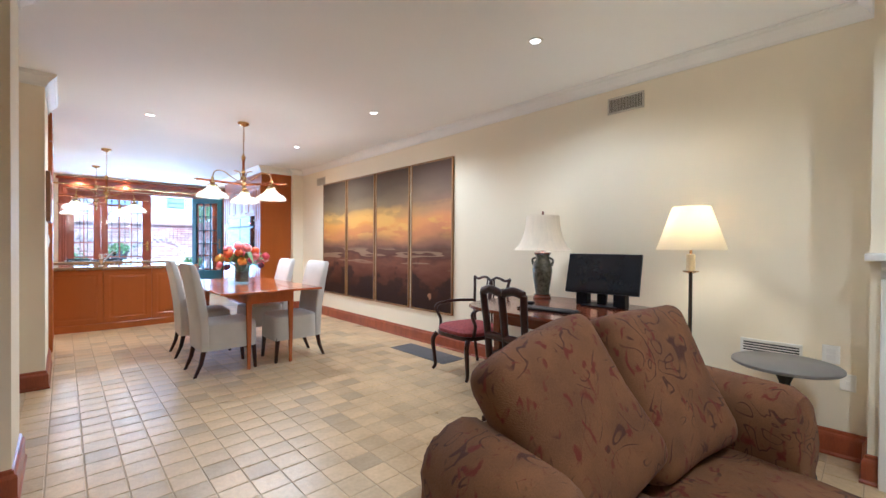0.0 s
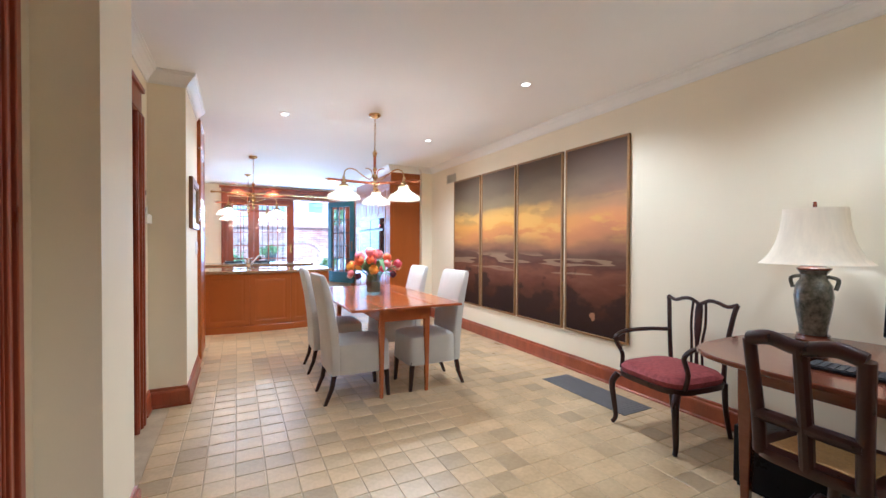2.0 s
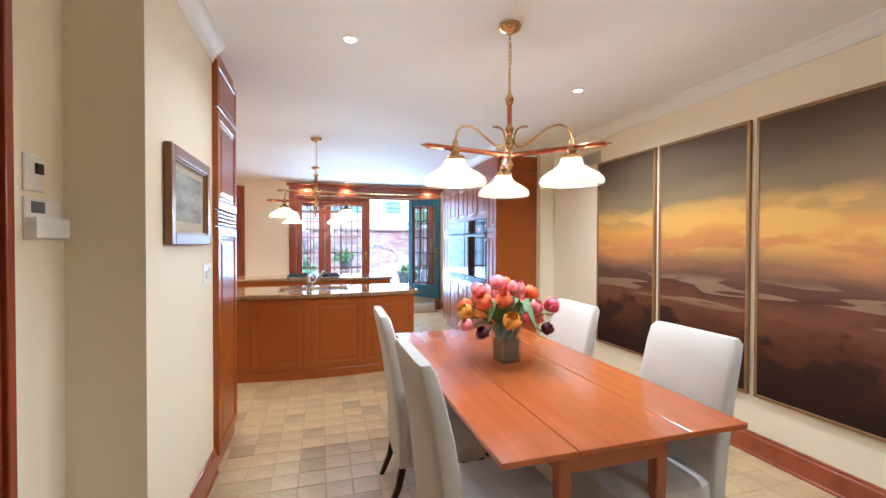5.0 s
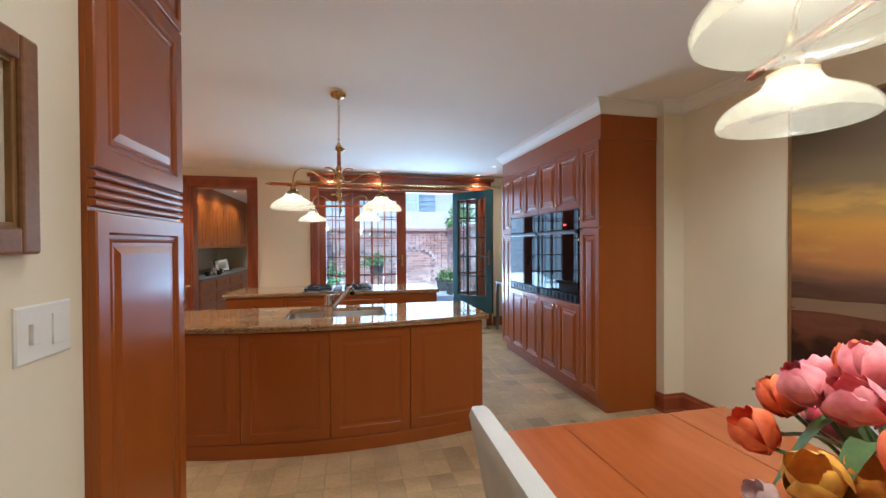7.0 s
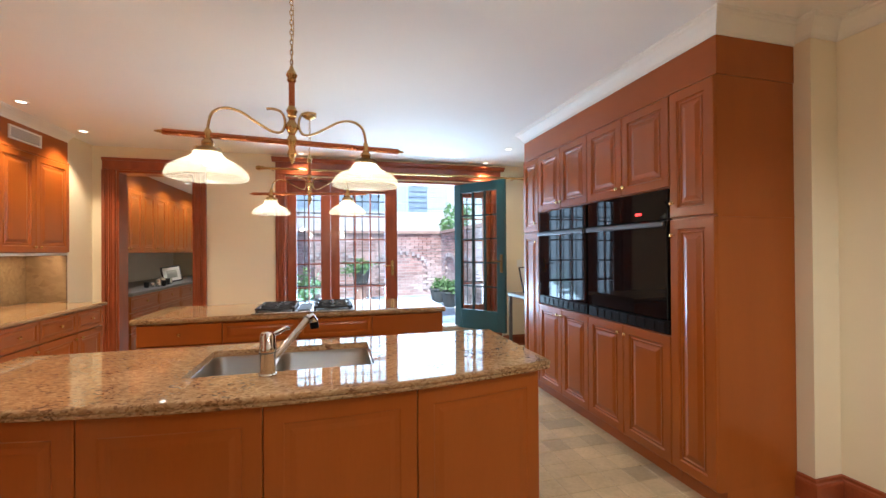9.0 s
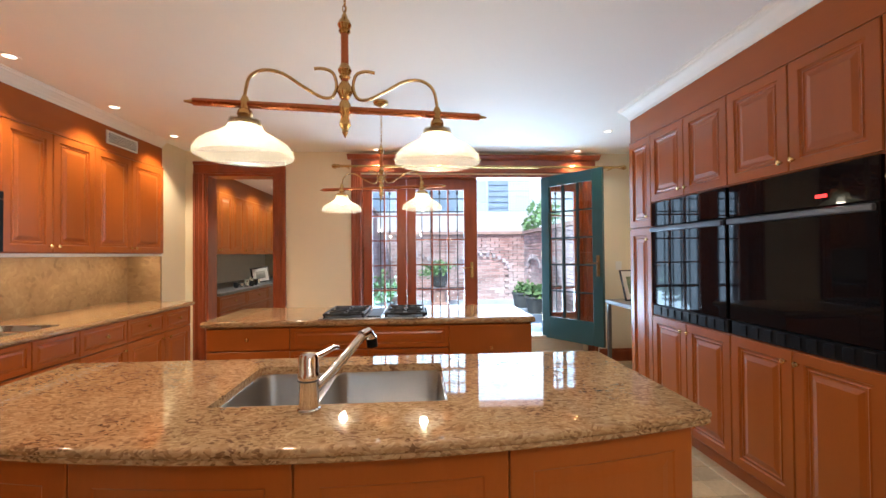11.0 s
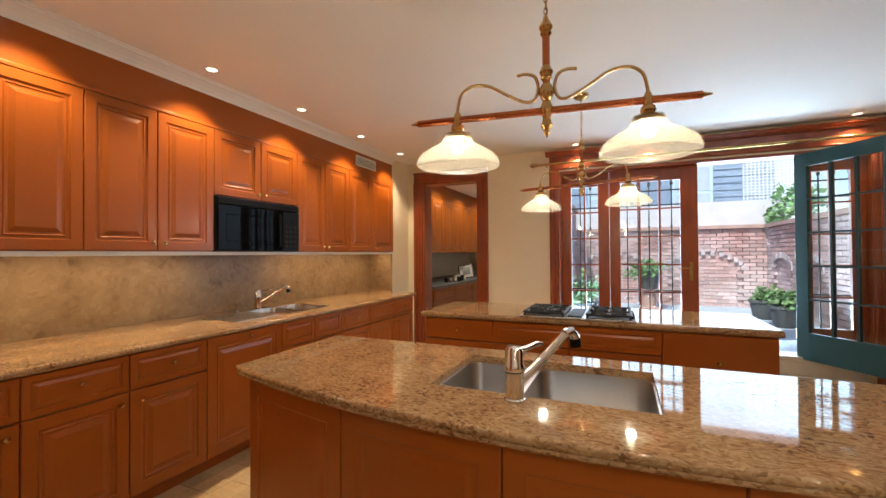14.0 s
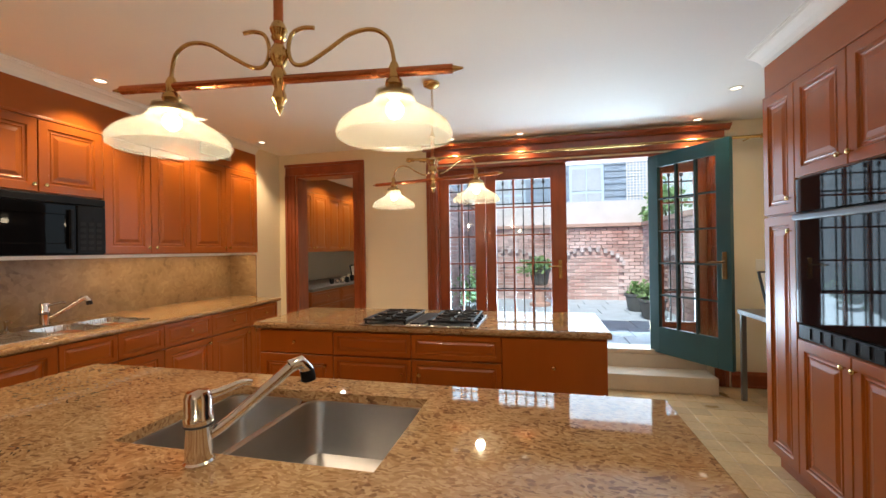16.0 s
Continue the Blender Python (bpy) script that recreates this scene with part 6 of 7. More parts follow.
for s in (-1, 1):
    part("front_leg", tube(bmesh.new(), spline([(0.25, s * 0.24, 0.37), (0.285, s * 0.262, 0.30), (0.272, s * 0.256, 0.16), (0.262, s * 0.25, 0.05), (0.285, s * 0.262, 0.008)], 5), 0.025, 10, r_end=0.014), MAHOGANY, ac, smooth=True)
    part("back_leg", tube(bmesh.new(), spline([(-0.235, s * 0.21, 0.38), (-0.245, s * 0.212, 0.20), (-0.285, s * 0.22, 0.0)], 5), 0.019, 8, r_end=0.015), MAHOGANY, ac, smooth=True)
    part("back_post", tube(bmesh.new(), spline([(-0.235, s * 0.20, 0.36), (-0.235, s * 0.215, 0.60), (-0.262, s * 0.245, 0.84), (-0.275, s * 0.262, 0.915)], 5), 0.016, 8), MAHOGANY, ac, smooth=True)
    part("arm", tube(bmesh.new(), spline([(-0.238, s * 0.222, 0.665), (-0.05, s * 0.265, 0.672), (0.13, s * 0.285, 0.665), (0.22, s * 0.285, 0.640), (0.235, s * 0.280, 0.60), (0.185, s * 0.268, 0.50), (0.20, s * 0.258, 0.40)], 6), 0.0155, 8), MAHOGANY, ac, smooth=True)
    part("crest_rail", tube(bmesh.new(), spline([(-0.275, s * 0.262, 0.915), (-0.272, s * 0.20, 0.895), (-0.268, s * 0.13, 0.915), (-0.268, s * 0.07, 0.918), (-0.268, 0.0, 0.885)], 6), 0.0135, 8), MAHOGANY, ac, smooth=True)
    part("splat_bar", tube(bmesh.new(), spline([(-0.245, s * 0.045, 0.40), (-0.242, s * 0.040, 0.60), (-0.255, s * 0.055, 0.75), (-0.266, s * 0.048, 0.905)], 5), 0.009, 8), MAHOGANY, ac, smooth=True)
part("splat", loft(bmesh.new(), [((-0.242, 0, 0.40), (0.005, 0, 0), (0, 0.016, 0)), ((-0.242, 0, 0.58), (0.005, 0, 0), (0, 0.012, 0)), ((-0.250, 0, 0.70), (0.005, 0, 0), (0, 0.028, 0)), ((-0.262, 0, 0.84), (0.005, 0, 0), (0, 0.032, 0)), ((-0.268, 0, 0.895), (0.005, 0, 0), (0, 0.022, 0))], 14, 0.7), MAHOGANY, ac, "carved pierced back splat", smooth=True)

# desk
DZ = 0.785
dk = thing("writing_desk", (-0.61, -1.30, 0), "polished mahogany desk table with rounded ends", "desk")
bm = bmesh.new()
ring = []
for k in range(48):
    a = math.tau * k / 48
    c, s = math.cos(a), math.sin(a)
    ring.append((-0.61 + 0.545 * math.copysign(abs(c) ** 0.5, c), -1.305 + 0.665 * math.copysign(abs(s) ** 0.55, s)))
rows = [[bm.verts.new((x + (-0.61 - x) * i, y + (-1.305 - y) * i, z)) for x, y in ring] for i, z in ((0.012, DZ - 0.026), (0, DZ - 0.020), (0, DZ - 0.006), (0.008, DZ))]
for p, q in zip(rows, rows[1:]):
    for k in range(48):
        bm.faces.new((p[k], p[(k + 1) % 48], q[(k + 1) % 48], q[k]))
bm.faces.new(rows[0][::-1])
bm.faces.new(rows[-1])
part("desktop", bm, DESKWOOD, dk, world=True)
part("apron", B(-0.825, -0.800, -1.465, -0.86, DZ - 0.165, DZ - 0.027, 0.003), DESKWOOD, dk, world=True)
part("apron", B(-0.215, -0.185, -1.465, -0.86, DZ - 0.215, DZ - 0.027, 0.003), DESKWOOD, dk, world=True)
for x, y in ((-0.785, -1.515), (-0.775, -0.855)):
    part("apron", B(x, -0.216, y, y + 0.025, DZ - 0.165, DZ - 0.027, 0.003), DESKWOOD, dk, world=True)
for x, y in ((-0.81, -0.84), (-0.82, -1.50), (-0.20, -0.84), (-0.20, -1.50)):
    part("leg", loft(bmesh.new(), [((x, y, 0), (0.019, 0, 0), (0, 0.019, 0)), ((x, y, 0.12), (0.022, 0, 0), (0, 0.022, 0)), ((x, y, 0.56), (0.033, 0, 0), (0, 0.033, 0)), ((x, y, DZ - 0.027), (0.033, 0, 0), (0, 0.033, 0))], 24, 0.25), DESKWOOD, dk, world=True)

# desk chair with cane seat on a swivel base (local +x is its front)
dc = thing("desk_chair", (-1.04, -1.265, 0), "dark wooden swivel desk chair with open back and cane seat", "desk chair", rz=-4)
part("seat_frame", loft(bmesh.new(), [((0, 0, 0.445), (0.235, 0, 0), (0, 0.235, 0)), ((0, 0, 0.47), (0.245, 0, 0), (0, 0.245, 0)), ((0, 0, 0.492), (0.238, 0, 0), (0, 0.238, 0))], 36, 0.4), MAHOGANY, dc, smooth=True)
part("cane_seat", B(-0.17, 0.18, -0.175, 0.175, 0.490, 0.496, 0.002), CANE, dc, "woven cane seat panel")
for s in (-1, 1):
    part("back_post", tube(bmesh.new(), spline([(-0.22, s * 0.19, 0.47), (-0.235, s * 0.195, 0.65), (-0.26, s * 0.205, 0.82), (-0.275, s * 0.212, 0.935)], 5), 0.029, 10), MAHOGANY, dc, smooth=True)
    part("arm_stub", tube(bmesh.new(), spline([(-0.22, s * 0.20, 0.47), (-0.05, s * 0.235, 0.455), (0.12, s * 0.238, 0.455)], 4), 0.019, 8), MAHOGANY, dc, smooth=True)
part("crest_rail", tube(bmesh.new(), spline([(-0.275, -0.212, 0.935), (-0.285, -0.12, 0.955), (-0.288, 0, 0.935), (-0.285, 0.12, 0.955), (-0.275, 0.212, 0.935)], 5), 0.030, 10), MAHOGANY, dc, smooth=True)
part("lower_rail", tube(bmesh.new(), [(-0.24, -0.195, 0.63), (-0.24, 0.195, 0.63)], 0.027, 10), MAHOGANY, dc)
part("centre_post", tube(bmesh.new(), spline([(-0.22, 0, 0.47), (-0.24, 0, 0.65), (-0.288, 0, 0.935)], 4), 0.030, 10), MAHOGANY, dc)
part("column", lathe(bmesh.new(), [(0.05, 0.16), (0.055, 0.22), (0.028, 0.26), (0.024, 0.36), (0.06, 0.43), (0.12, 0.446)], steps=18), MAHOGANY, dc, smooth=True)
for k in range(4):
    a = radians(45 + 90 * k)
    P = lambda r, z: (r * math.cos(a), r * math.sin(a), z)
    part("foot", tube(bmesh.new(), spline([P(0.03, 0.22), P(0.12, 0.245), P(0.20, 0.19), P(0.26, 0.09), P(0.31, 0.035), P(0.345, 0.022)], 5), 0.032, 10, r_end=0.020), MAHOGANY, dc, "curved cabriole foot", smooth=True)

for p_ in dc.children:
    p_.data.transform(Matrix.Diagonal((0.87, 0.85, 1, 1)))

# table lamp on the desk
LX, LY = -0.275, -0.90
tl = thing("table_lamp", (LX, LY, DZ), "green and brown porcelain vase lamp with white bell shade", "table lamp")
VASE = pm("crackled_vase", (0.035, 0.045, 0.035), 0.2, col2=(0.13, 0.12, 0.085), var=0.3, scale=28, detail=8, coat=0.5)
part("stand", lathe(bmesh.new(), [(0.075, DZ + 0.001), (0.082, DZ + 0.01), (0.07, DZ + 0.028), (0.074, DZ + 0.036)], (LX, LY, 0), 20), DESKWOOD, tl, world=True, smooth=True)
part("vase", lathe(bmesh.new(), [(0.060, DZ + 0.037), (0.064, DZ + 0.08), (0.080, DZ + 0.18), (0.087, DZ + 0.25), (0.080, DZ + 0.31), (0.060, DZ + 0.345), (0.056, DZ + 0.37), (0.072, DZ + 0.395)], (LX, LY, 0), 24), VASE, tl, world=True, smooth=True)
for s in (-1, 1):
    part("handle", tube(bmesh.new(), spline([(LX, LY + s * 0.06, DZ + 0.36), (LX, LY + s * 0.105, DZ + 0.345), (LX, LY + s * 0.095, DZ + 0.29)], 4), 0.010, 8), VASE, tl, world=True)
part("cap", lathe(bmesh.new(), [(0.074, DZ + 0.396), (0.078, DZ + 0.405), (0.05, DZ + 0.42), (0.012, DZ + 0.425), (0.006, 1.522), (0.010, 1.535), (0.008, 1.558), (0.0, 1.563)], (LX, LY, 0), 16), DESKWOOD, tl, world=True, smooth=True)
bm = bmesh.new()
sh = [(0.134, 1.520), (0.137, 1.47), (0.146, 1.40), (0.165, 1.325), (0.195, 1.26), (0.220, 1.228), (0.238, 1.213)]
lathe_rings = sh + [(r - 0.004, z) for r, z in sh][::-1]
rr = [[bm.verts.new((LX + r * math.copysign(abs(math.cos(k * math.tau / 48)) ** 0.8, math.cos(k * math.tau / 48)), LY + r * math.copysign(abs(math.sin(k * math.tau / 48)) ** 0.8, math.sin(k * math.tau / 48)), z)) for k in range(48)] for r, z in lathe_rings]
for p, q in zip(rr, rr[1:]):
    for k in range(48):
        bm.faces.new((p[k], p[(k + 1) % 48], q[(k + 1) % 48], q[k]))
part("shade", bm, pm("white_pleated_silk", (0.84, 0.74, 0.57), 0.85, var=0.06, scale=30, stretch=(1, 1, 0.1)), tl, "flared white fabric shade", world=True, smooth=True)

bulb(LX, LY, 1.36, 0.6, (1.0, 0.92, 0.80), 0.04)

# monitor, keyboard and mouse
mo = thing("computer_monitor", (-0.36, -1.49, DZ), "black flat-screen computer monitor, switched off", "monitor", rz=8)
scr = pm("dark_screen", (0.012, 0.014, 0.018), 0.22, var=0.1)
M = Matrix.Translation((-0.04, 0, 0.07)) @ Matrix.Rotation(radians(18), 4, "Y")
bm = bmesh.new()
r = bmesh.ops.create_cube(bm, size=1, matrix=M @ Matrix.LocRotScale((0, 0, 0.19), None, (0.030, 0.55, 0.315)))
part("case", bm, BLACKPL, mo)
bm = bmesh.new()
bmesh.ops.create_cube(bm, size=1, matrix=M @ Matrix.LocRotScale((-0.016, 0, 0.195), None, (0.003, 0.525, 0.285)))
part("screen", bm, scr, mo, "dark matte screen")
part("neck", B(-0.005, 0.035, -0.035, 0.035, 0.012, 0.16, 0.004), BLACKPL, mo)
part("foot", B(-0.11, 0.11, -0.13, 0.13, 0.001, 0.014, 0.004), BLACKPL, mo)
for y in (-1.34, -1.64):
    sp = thing("computer_speaker", (-0.36, y, DZ), "small black computer speaker under the monitor", "speaker", "desk speakers")
    part("body", B(-0.40, -0.32, y - 0.045, y + 0.045, DZ + 0.001, DZ + 0.105, 0.008), BLACKPL, sp, world=True)
kb = thing("keyboard", (-0.86, -1.33, DZ), "slim dark grey computer keyboard", "keyboard", rz=6)
part("base", B(-0.07, 0.07, -0.215, 0.215, 0.001, 0.014, 0.004), BLACKPL, kb)
KEYC = pm("dark_keys", (0.035, 0.035, 0.037), 0.5)
for i in range(5):
    for k in range(14):
        part("key", B(-0.058 + i * 0.024, -0.038 + i * 0.024, -0.205 + k * 0.0295, -0.181 + k * 0.0295, 0.014, 0.019), KEYC, kb)
ms = thing("computer_mouse", (-0.72, -1.08, DZ), "dark computer mouse on the desk", "mouse")
part("shell", cushion(bmesh.new(), Matrix.Translation((-0.72, -1.08, DZ + 0.016)), 0.10, 0.06, 0.032, 0.7, 0.8, 16, 8), BLACKPL, ms, world=True, smooth=True)
pc = thing("computer_tower", (-0.59, -0.95, 0), "black computer tower on the floor under the desk", "computer")
part("case", B(-0.70, -0.48, -1.17, -0.72, 0.015, 0.325, 0.006), BLACKPL, pc, world=True)
part("front_badge", B(-0.665, -0.635, -0.7195, -0.717, 0.285, 0.297), CHROME, pc, world=True)
for x in (-0.68, -0.50):
    part("foot", B(x - 0.018, x + 0.018, -1.15, -0.74, 0, 0.015), BLACKPL, pc, world=True)
cb = thing("power_cable", (-0.12, -1.45, 0), "loose dark cable trailing from the desk to the floor", "cable")
part("cable", tube(bmesh.new(), spline([(-0.06, -1.4, DZ - 0.05), (-0.09, -1.42, 0.5), (-0.15, -1.5, 0.2), (-0.12, -1.62, 0.02), (-0.3, -1.72, 0.006)], 8), 0.004, 6), BLACKPL, cb, world=True)

# floor lamp
FX, FY = -0.40, -2.11
fl_ = thing("floor_lamp", (FX, FY, 0), "dark metal candlestick floor lamp with cream shade, lit", "floor lamp")
part("base", lathe(bmesh.new(), [(0.13, 0), (0.13, 0.015), (0.06, 0.03), (0.025, 0.06)], (FX, FY, 0), 24), IRON, fl_, world=True, smooth=True)
part("pole", lathe(bmesh.new(), [(0.012, 0.05), (0.012, 0.5), (0.018, 0.51), (0.012, 0.52), (0.011, 1.08)], (FX, FY, 0), 12), pm("bronzed_metal", (0.05, 0.035, 0.022), 0.4, 0.8, var=0.2, scale=15), fl_, world=True, smooth=True)
part("drip_cup", lathe(bmesh.new(), [(0.012, 1.075), (0.045, 1.088), (0.048, 1.094), (0.02, 1.094)], (FX, FY, 0), 20), BRASS, fl_, world=True, smooth=True)
part("candle_sleeve", lathe(bmesh.new(), [(0.026, 1.095), (0.026, 1.20), (0.020, 1.205)], (FX, FY, 0), 16), pm("ivory_sleeve", (0.80, 0.66, 0.40), 0.6), fl_, "ivory candle sleeve", world=True, smooth=True)
bm = bmesh.new()
sh = [(0.108, 1.512), (0.112, 1.507), (0.200, 1.238), (0.204, 1.232)]
rr = [[bm.verts.new((FX + r * math.cos(k * math.tau / 40), FY + r * math.sin(k * math.tau / 40), z)) for k in range(40)] for r, z in sh + [(r - 0.003, z) for r, z in sh][::-1]]
for p, q in zip(rr, rr[1:]):
    for k in range(40):
        bm.faces.new((p[k], p[(k + 1) % 40], q[(k + 1) % 40], q[k]))
part("shade", bm, LINEN, fl_, "cream coolie lampshade glowing", world=True, smooth=True)
bm = bmesh.new()
bmesh.ops.create_uvsphere(bm, u_segments=12, v_segments=8, radius=0.03, matrix=Matrix.Translation((FX, FY, 1.36)))
part("light_bulb", bm, BULB, fl_, world=True)
part("harp", tube(bmesh.new(), [(FX, FY, 1.20), (FX, FY, 1.335)], 0.008, 8), BRASS, fl_, world=True)
part("shade_spider", tube(bmesh.new(), [(FX - 0.108, FY, 1.508), (FX, FY, 1.508), (FX + 0.108, FY, 1.508)], 0.003, 6), BRASS, fl_, world=True)
bulb(FX, FY, 1.40, FLOORLAMP, (1.0, 0.74, 0.44), 0.04)

# side table behind the sofa arm
tb = thing("side_table", (-0.47, -2.60, 0), "small round dark grey side table on a pedestal", "side table")
part("top", lathe(bmesh.new(), [(0.235, 0.590), (0.245, 0.597), (0.245, 0.608), (0.238, 0.613)], (-0.47, -2.60, 0), 40), GREYTOP, tb, world=True, smooth=True)
part("pedestal", lathe(bmesh.new(), [(0.14, 0), (0.14, 0.02), (0.03, 0.05), (0.025, 0.5), (0.06, 0.59)], (-0.47, -2.60, 0), 20), IRON, tb, world=True, smooth=True)

# sofa (local -y is its front)
so = thing("sofa", (-2.10, -2.60, 0), "brown loveseat with dark red scroll pattern and loose cushions", "sofa", rz=-13)
part("frame", loft(bmesh.new(), [((-0.02, 0.0, 0.07), (0.63, 0, 0), (0, 0.34, 0)), ((-0.02, 0.0, 0.33), (0.63, 0, 0), (0, 0.34, 0))], 40, 0.15), SOFAFAB, so)
part("back", loft(bmesh.new(), [((-0.025, 0.30, 0.07), (0.67, 0, 0), (0, 0.080, 0)), ((-0.025, 0.305, 0.45), (0.67, 0, 0), (0, 0.080, 0)), ((-0.025, 0.32, 0.66), (0.65, 0, 0), (0, 0.075, 0)), ((-0.025, 0.325, 0.715), (0.63, 0, 0), (0, 0.045, 0))], 44, 0.2), SOFAFAB, so, smooth=True)
for s in (-1, 1):
    bm = bmesh.new()
    prof = [(-0.075, 0.06), (0.075, 0.06), (0.078, 0.50), (0.10, 0.56), (0.112, 0.635), (0.095, 0.71), (0.05, 0.755), (0.0, 0.768), (-0.05, 0.755), (-0.10, 0.715), (-0.122, 0.645), (-0.112, 0.57), (-0.08, 0.52)]
    rows = []
    for y, k in ((0.385, 0.70), (0.37, 0.90), (0.33, 1.0), (0.15, 1.0), (-0.01, 1.0), (-0.05, 0.92), (-0.07, 0.70)):
        rows.append([bm.verts.new((s * ((0.575 if s < 0 else 0.565) - px * k), y, 0.40 + (pz - 0.40) * k if pz > 0.1 else pz)) for px, pz in prof])
    for p, q in zip(rows, rows[1:]):
        for k in range(len(prof)):
            bm.faces.new((p[k], p[(k + 1) % len(prof)], q[(k + 1) % len(prof)], q[k]))
    bm.faces.new(rows[0])
    bm.faces.new(rows[-1][::-1])
    part("arm", bm, SOFAFAB, so, "rolled upholstered arm", smooth=True)
for s in (-1, 1):
    part("seat_cushion", cushion(bmesh.new(), Matrix.Translation((s * 0.275, -0.12, 0.42)), 0.55, 0.66, 0.19, 0.28, 0.22, lump=0.01), SOFAFAB, so, smooth=True)
    m = Matrix.Translation((-0.038 + s * 0.232, 0.222 + s * 0.012, 0.755 + s * 0.01)) @ Matrix.Rotation(radians(66), 4, "X") @ Matrix.Rotation(radians(11 - s * 7), 4, "Z")
    part("back_cushion", cushion(bmesh.new(), m, 0.465, 0.53, 0.19, 0.30, 0.17, lump=0.03), SOFAFAB, so, smooth=True)
for x in (-0.58, 0.58):
    for y in (-0.27, 0.28):
        part("foot", lathe(bmesh.new(), [(0.022, 0), (0.03, 0.07)], (x, y, 0), 12), MAHOGANY, so)

# mantel shelf on the chimney breast
mt = thing("mantelpiece", (-0.30, -3.7, 0), "white painted fireplace surround with a moulded shelf", "mantelpiece")
part("shelf", B(-0.46, -0.282, -4.9, -2.90, 1.185, 1.225, 0.006), WHITEP, mt, world=True)
part("cove", sweep(bmesh.new(), [(-0.282, -2.96, 1.184), (-0.282, -4.84, 1.184)], [(0, 0), (0.12, 0), (0.10, -0.03), (0.05, -0.05), (0.03, -0.09), (0, -0.09)]), WHITEP, mt, world=True)
for y in (-3.16, -4.84):
    part("upright", B(-0.34, -0.282, y, y + 0.20, 0.0, 1.09, 0.005), WHITEP, mt, world=True)


# ---- pantry beyond the doorway ----
PY = 13.2
solid("pantry_floor", B(-7.0, -3.9, FAR + 0.22, PY, -0.12, 0.0), TILE_MANY, "beige pantry floor", "floor", "structure")
solid("pantry_ceiling", B(-7.0, -3.9, FAR + 0.22, PY, CEIL - 0.12, CEIL), CEILP, "white pantry ceiling", "ceiling", "structure")
wall("wall_pantry_west", "x", -6.35, -6.2, FAR + 0.22, PY, 0, CEIL - 0.12, material=WHITEP, label="white pantry wall behind cabinets")
wall("wall_pantry_east", "x", -4.05, -3.9, FAR + 0.22, PY, 0, CEIL - 0.12, label="plain pantry wall")
wall("wall_pantry_north", "y", PY, PY + 0.15, -6.35, -3.9, 0, CEIL, label="plain pantry end wall")
f = face_map("+x", -5.45)
for i in range(5):
    y0 = FAR + 0.3 + i * 0.85
    c = thing("pantry_wall_cabinet", (-5.95, y0 + 0.42, 1.42), "cherry pantry wall cabinet with brass knobs", "cabinet", "pantry cabinets")
    part("body", B(-6.198, -5.45, y0, y0 + 0.848, 1.42, 2.30), CHERRY, c, world=True)
    front(c, f, y0, y0 + 0.424, 1.424, 2.296, (y0 + 0.39, 1.48))
    front(c, f, y0 + 0.424, y0 + 0.848, 1.424, 2.296, (y0 + 0.46, 1.48))
fz = thing("pantry_frieze", (-5.95, 10.5, 2.302), "cherry frieze board above the pantry cabinets", "cabinet trim")
part("board", B(-6.198, -5.445, FAR + 0.3, PY - 0.01, 2.302, CEIL - 0.122), CHERRY_H, fz, world=True)
f = face_map("+x", -5.24)
for i in range(5):
    y0 = FAR + 0.3 + i * 0.85
    c = thing("pantry_base_cabinet", (-5.85, y0 + 0.42, 0), "cherry pantry base cabinet with drawers", "cabinet", "pantry cabinets")
    part("body", B(-6.198, -5.24, y0, y0 + 0.848, 0.0, 0.87), CHERRY, c, world=True)
    front(c, f, y0, y0 + 0.848, 0.66, 0.866, (y0 + 0.42, 0.77), DRAWER, "drawer")
    front(c, f, y0, y0 + 0.848, 0.40, 0.655, (y0 + 0.42, 0.53), DRAWER, "drawer")
    front(c, f, y0, y0 + 0.848, 0.08, 0.395, (y0 + 0.42, 0.24), DRAWER, "drawer")
pw = thing("pantry_worktop", (-5.85, 10.5, 0.872), "dark grey stone pantry worktop", "worktop")
part("slab", B(-6.198, -5.20, FAR + 0.3, PY - 0.01, 0.872, 0.912, 0.006), GREYTOP, pw, world=True)
ph = thing("photo_frame", (-5.9, 10.35, 0.912), "black framed picture leaning on the pantry counter", "photo frame")
M = Matrix.Translation((-5.45, 11.0, 0.915)) @ Matrix.Rotation(radians(-10), 4, "Y") @ Matrix.Rotation(radians(-35), 4, "Z")
for nm, sc, off, mt_ in (("frame", (0.02, 0.34, 0.27), (0, 0, 0.14), IRON), ("mount", (0.006, 0.30, 0.23), (0.010, 0, 0.14), PAPER), ("print", (0.004, 0.18, 0.13), (0.013, 0, 0.14), PRINT)):
    bm = bmesh.new()
    bmesh.ops.create_cube(bm, size=1, matrix=M @ Matrix.LocRotScale(off, None, sc))
    part(nm, bm, mt_, ph, world=True)
rng = random.Random(3)
for k in range(9):
    y, x = 9.85 + k * 0.10 + rng.uniform(-0.02, 0.02), -5.40 + rng.uniform(-0.12, 0.12)
    dish = thing("glassware", (x, y, 0.912), "small dark and clear glassware on the counter", "glassware", "pantry glassware")
    h = rng.uniform(0.06, 0.12)
    part("bowl", lathe(bmesh.new(), [(0.02, 0.9125), (0.03, 0.915), (0.038, 0.912 + h * 0.6), (0.034, 0.912 + h)], (x, y, 0), 14), CHROME if k % 3 else IRON, dish, world=True, smooth=True)
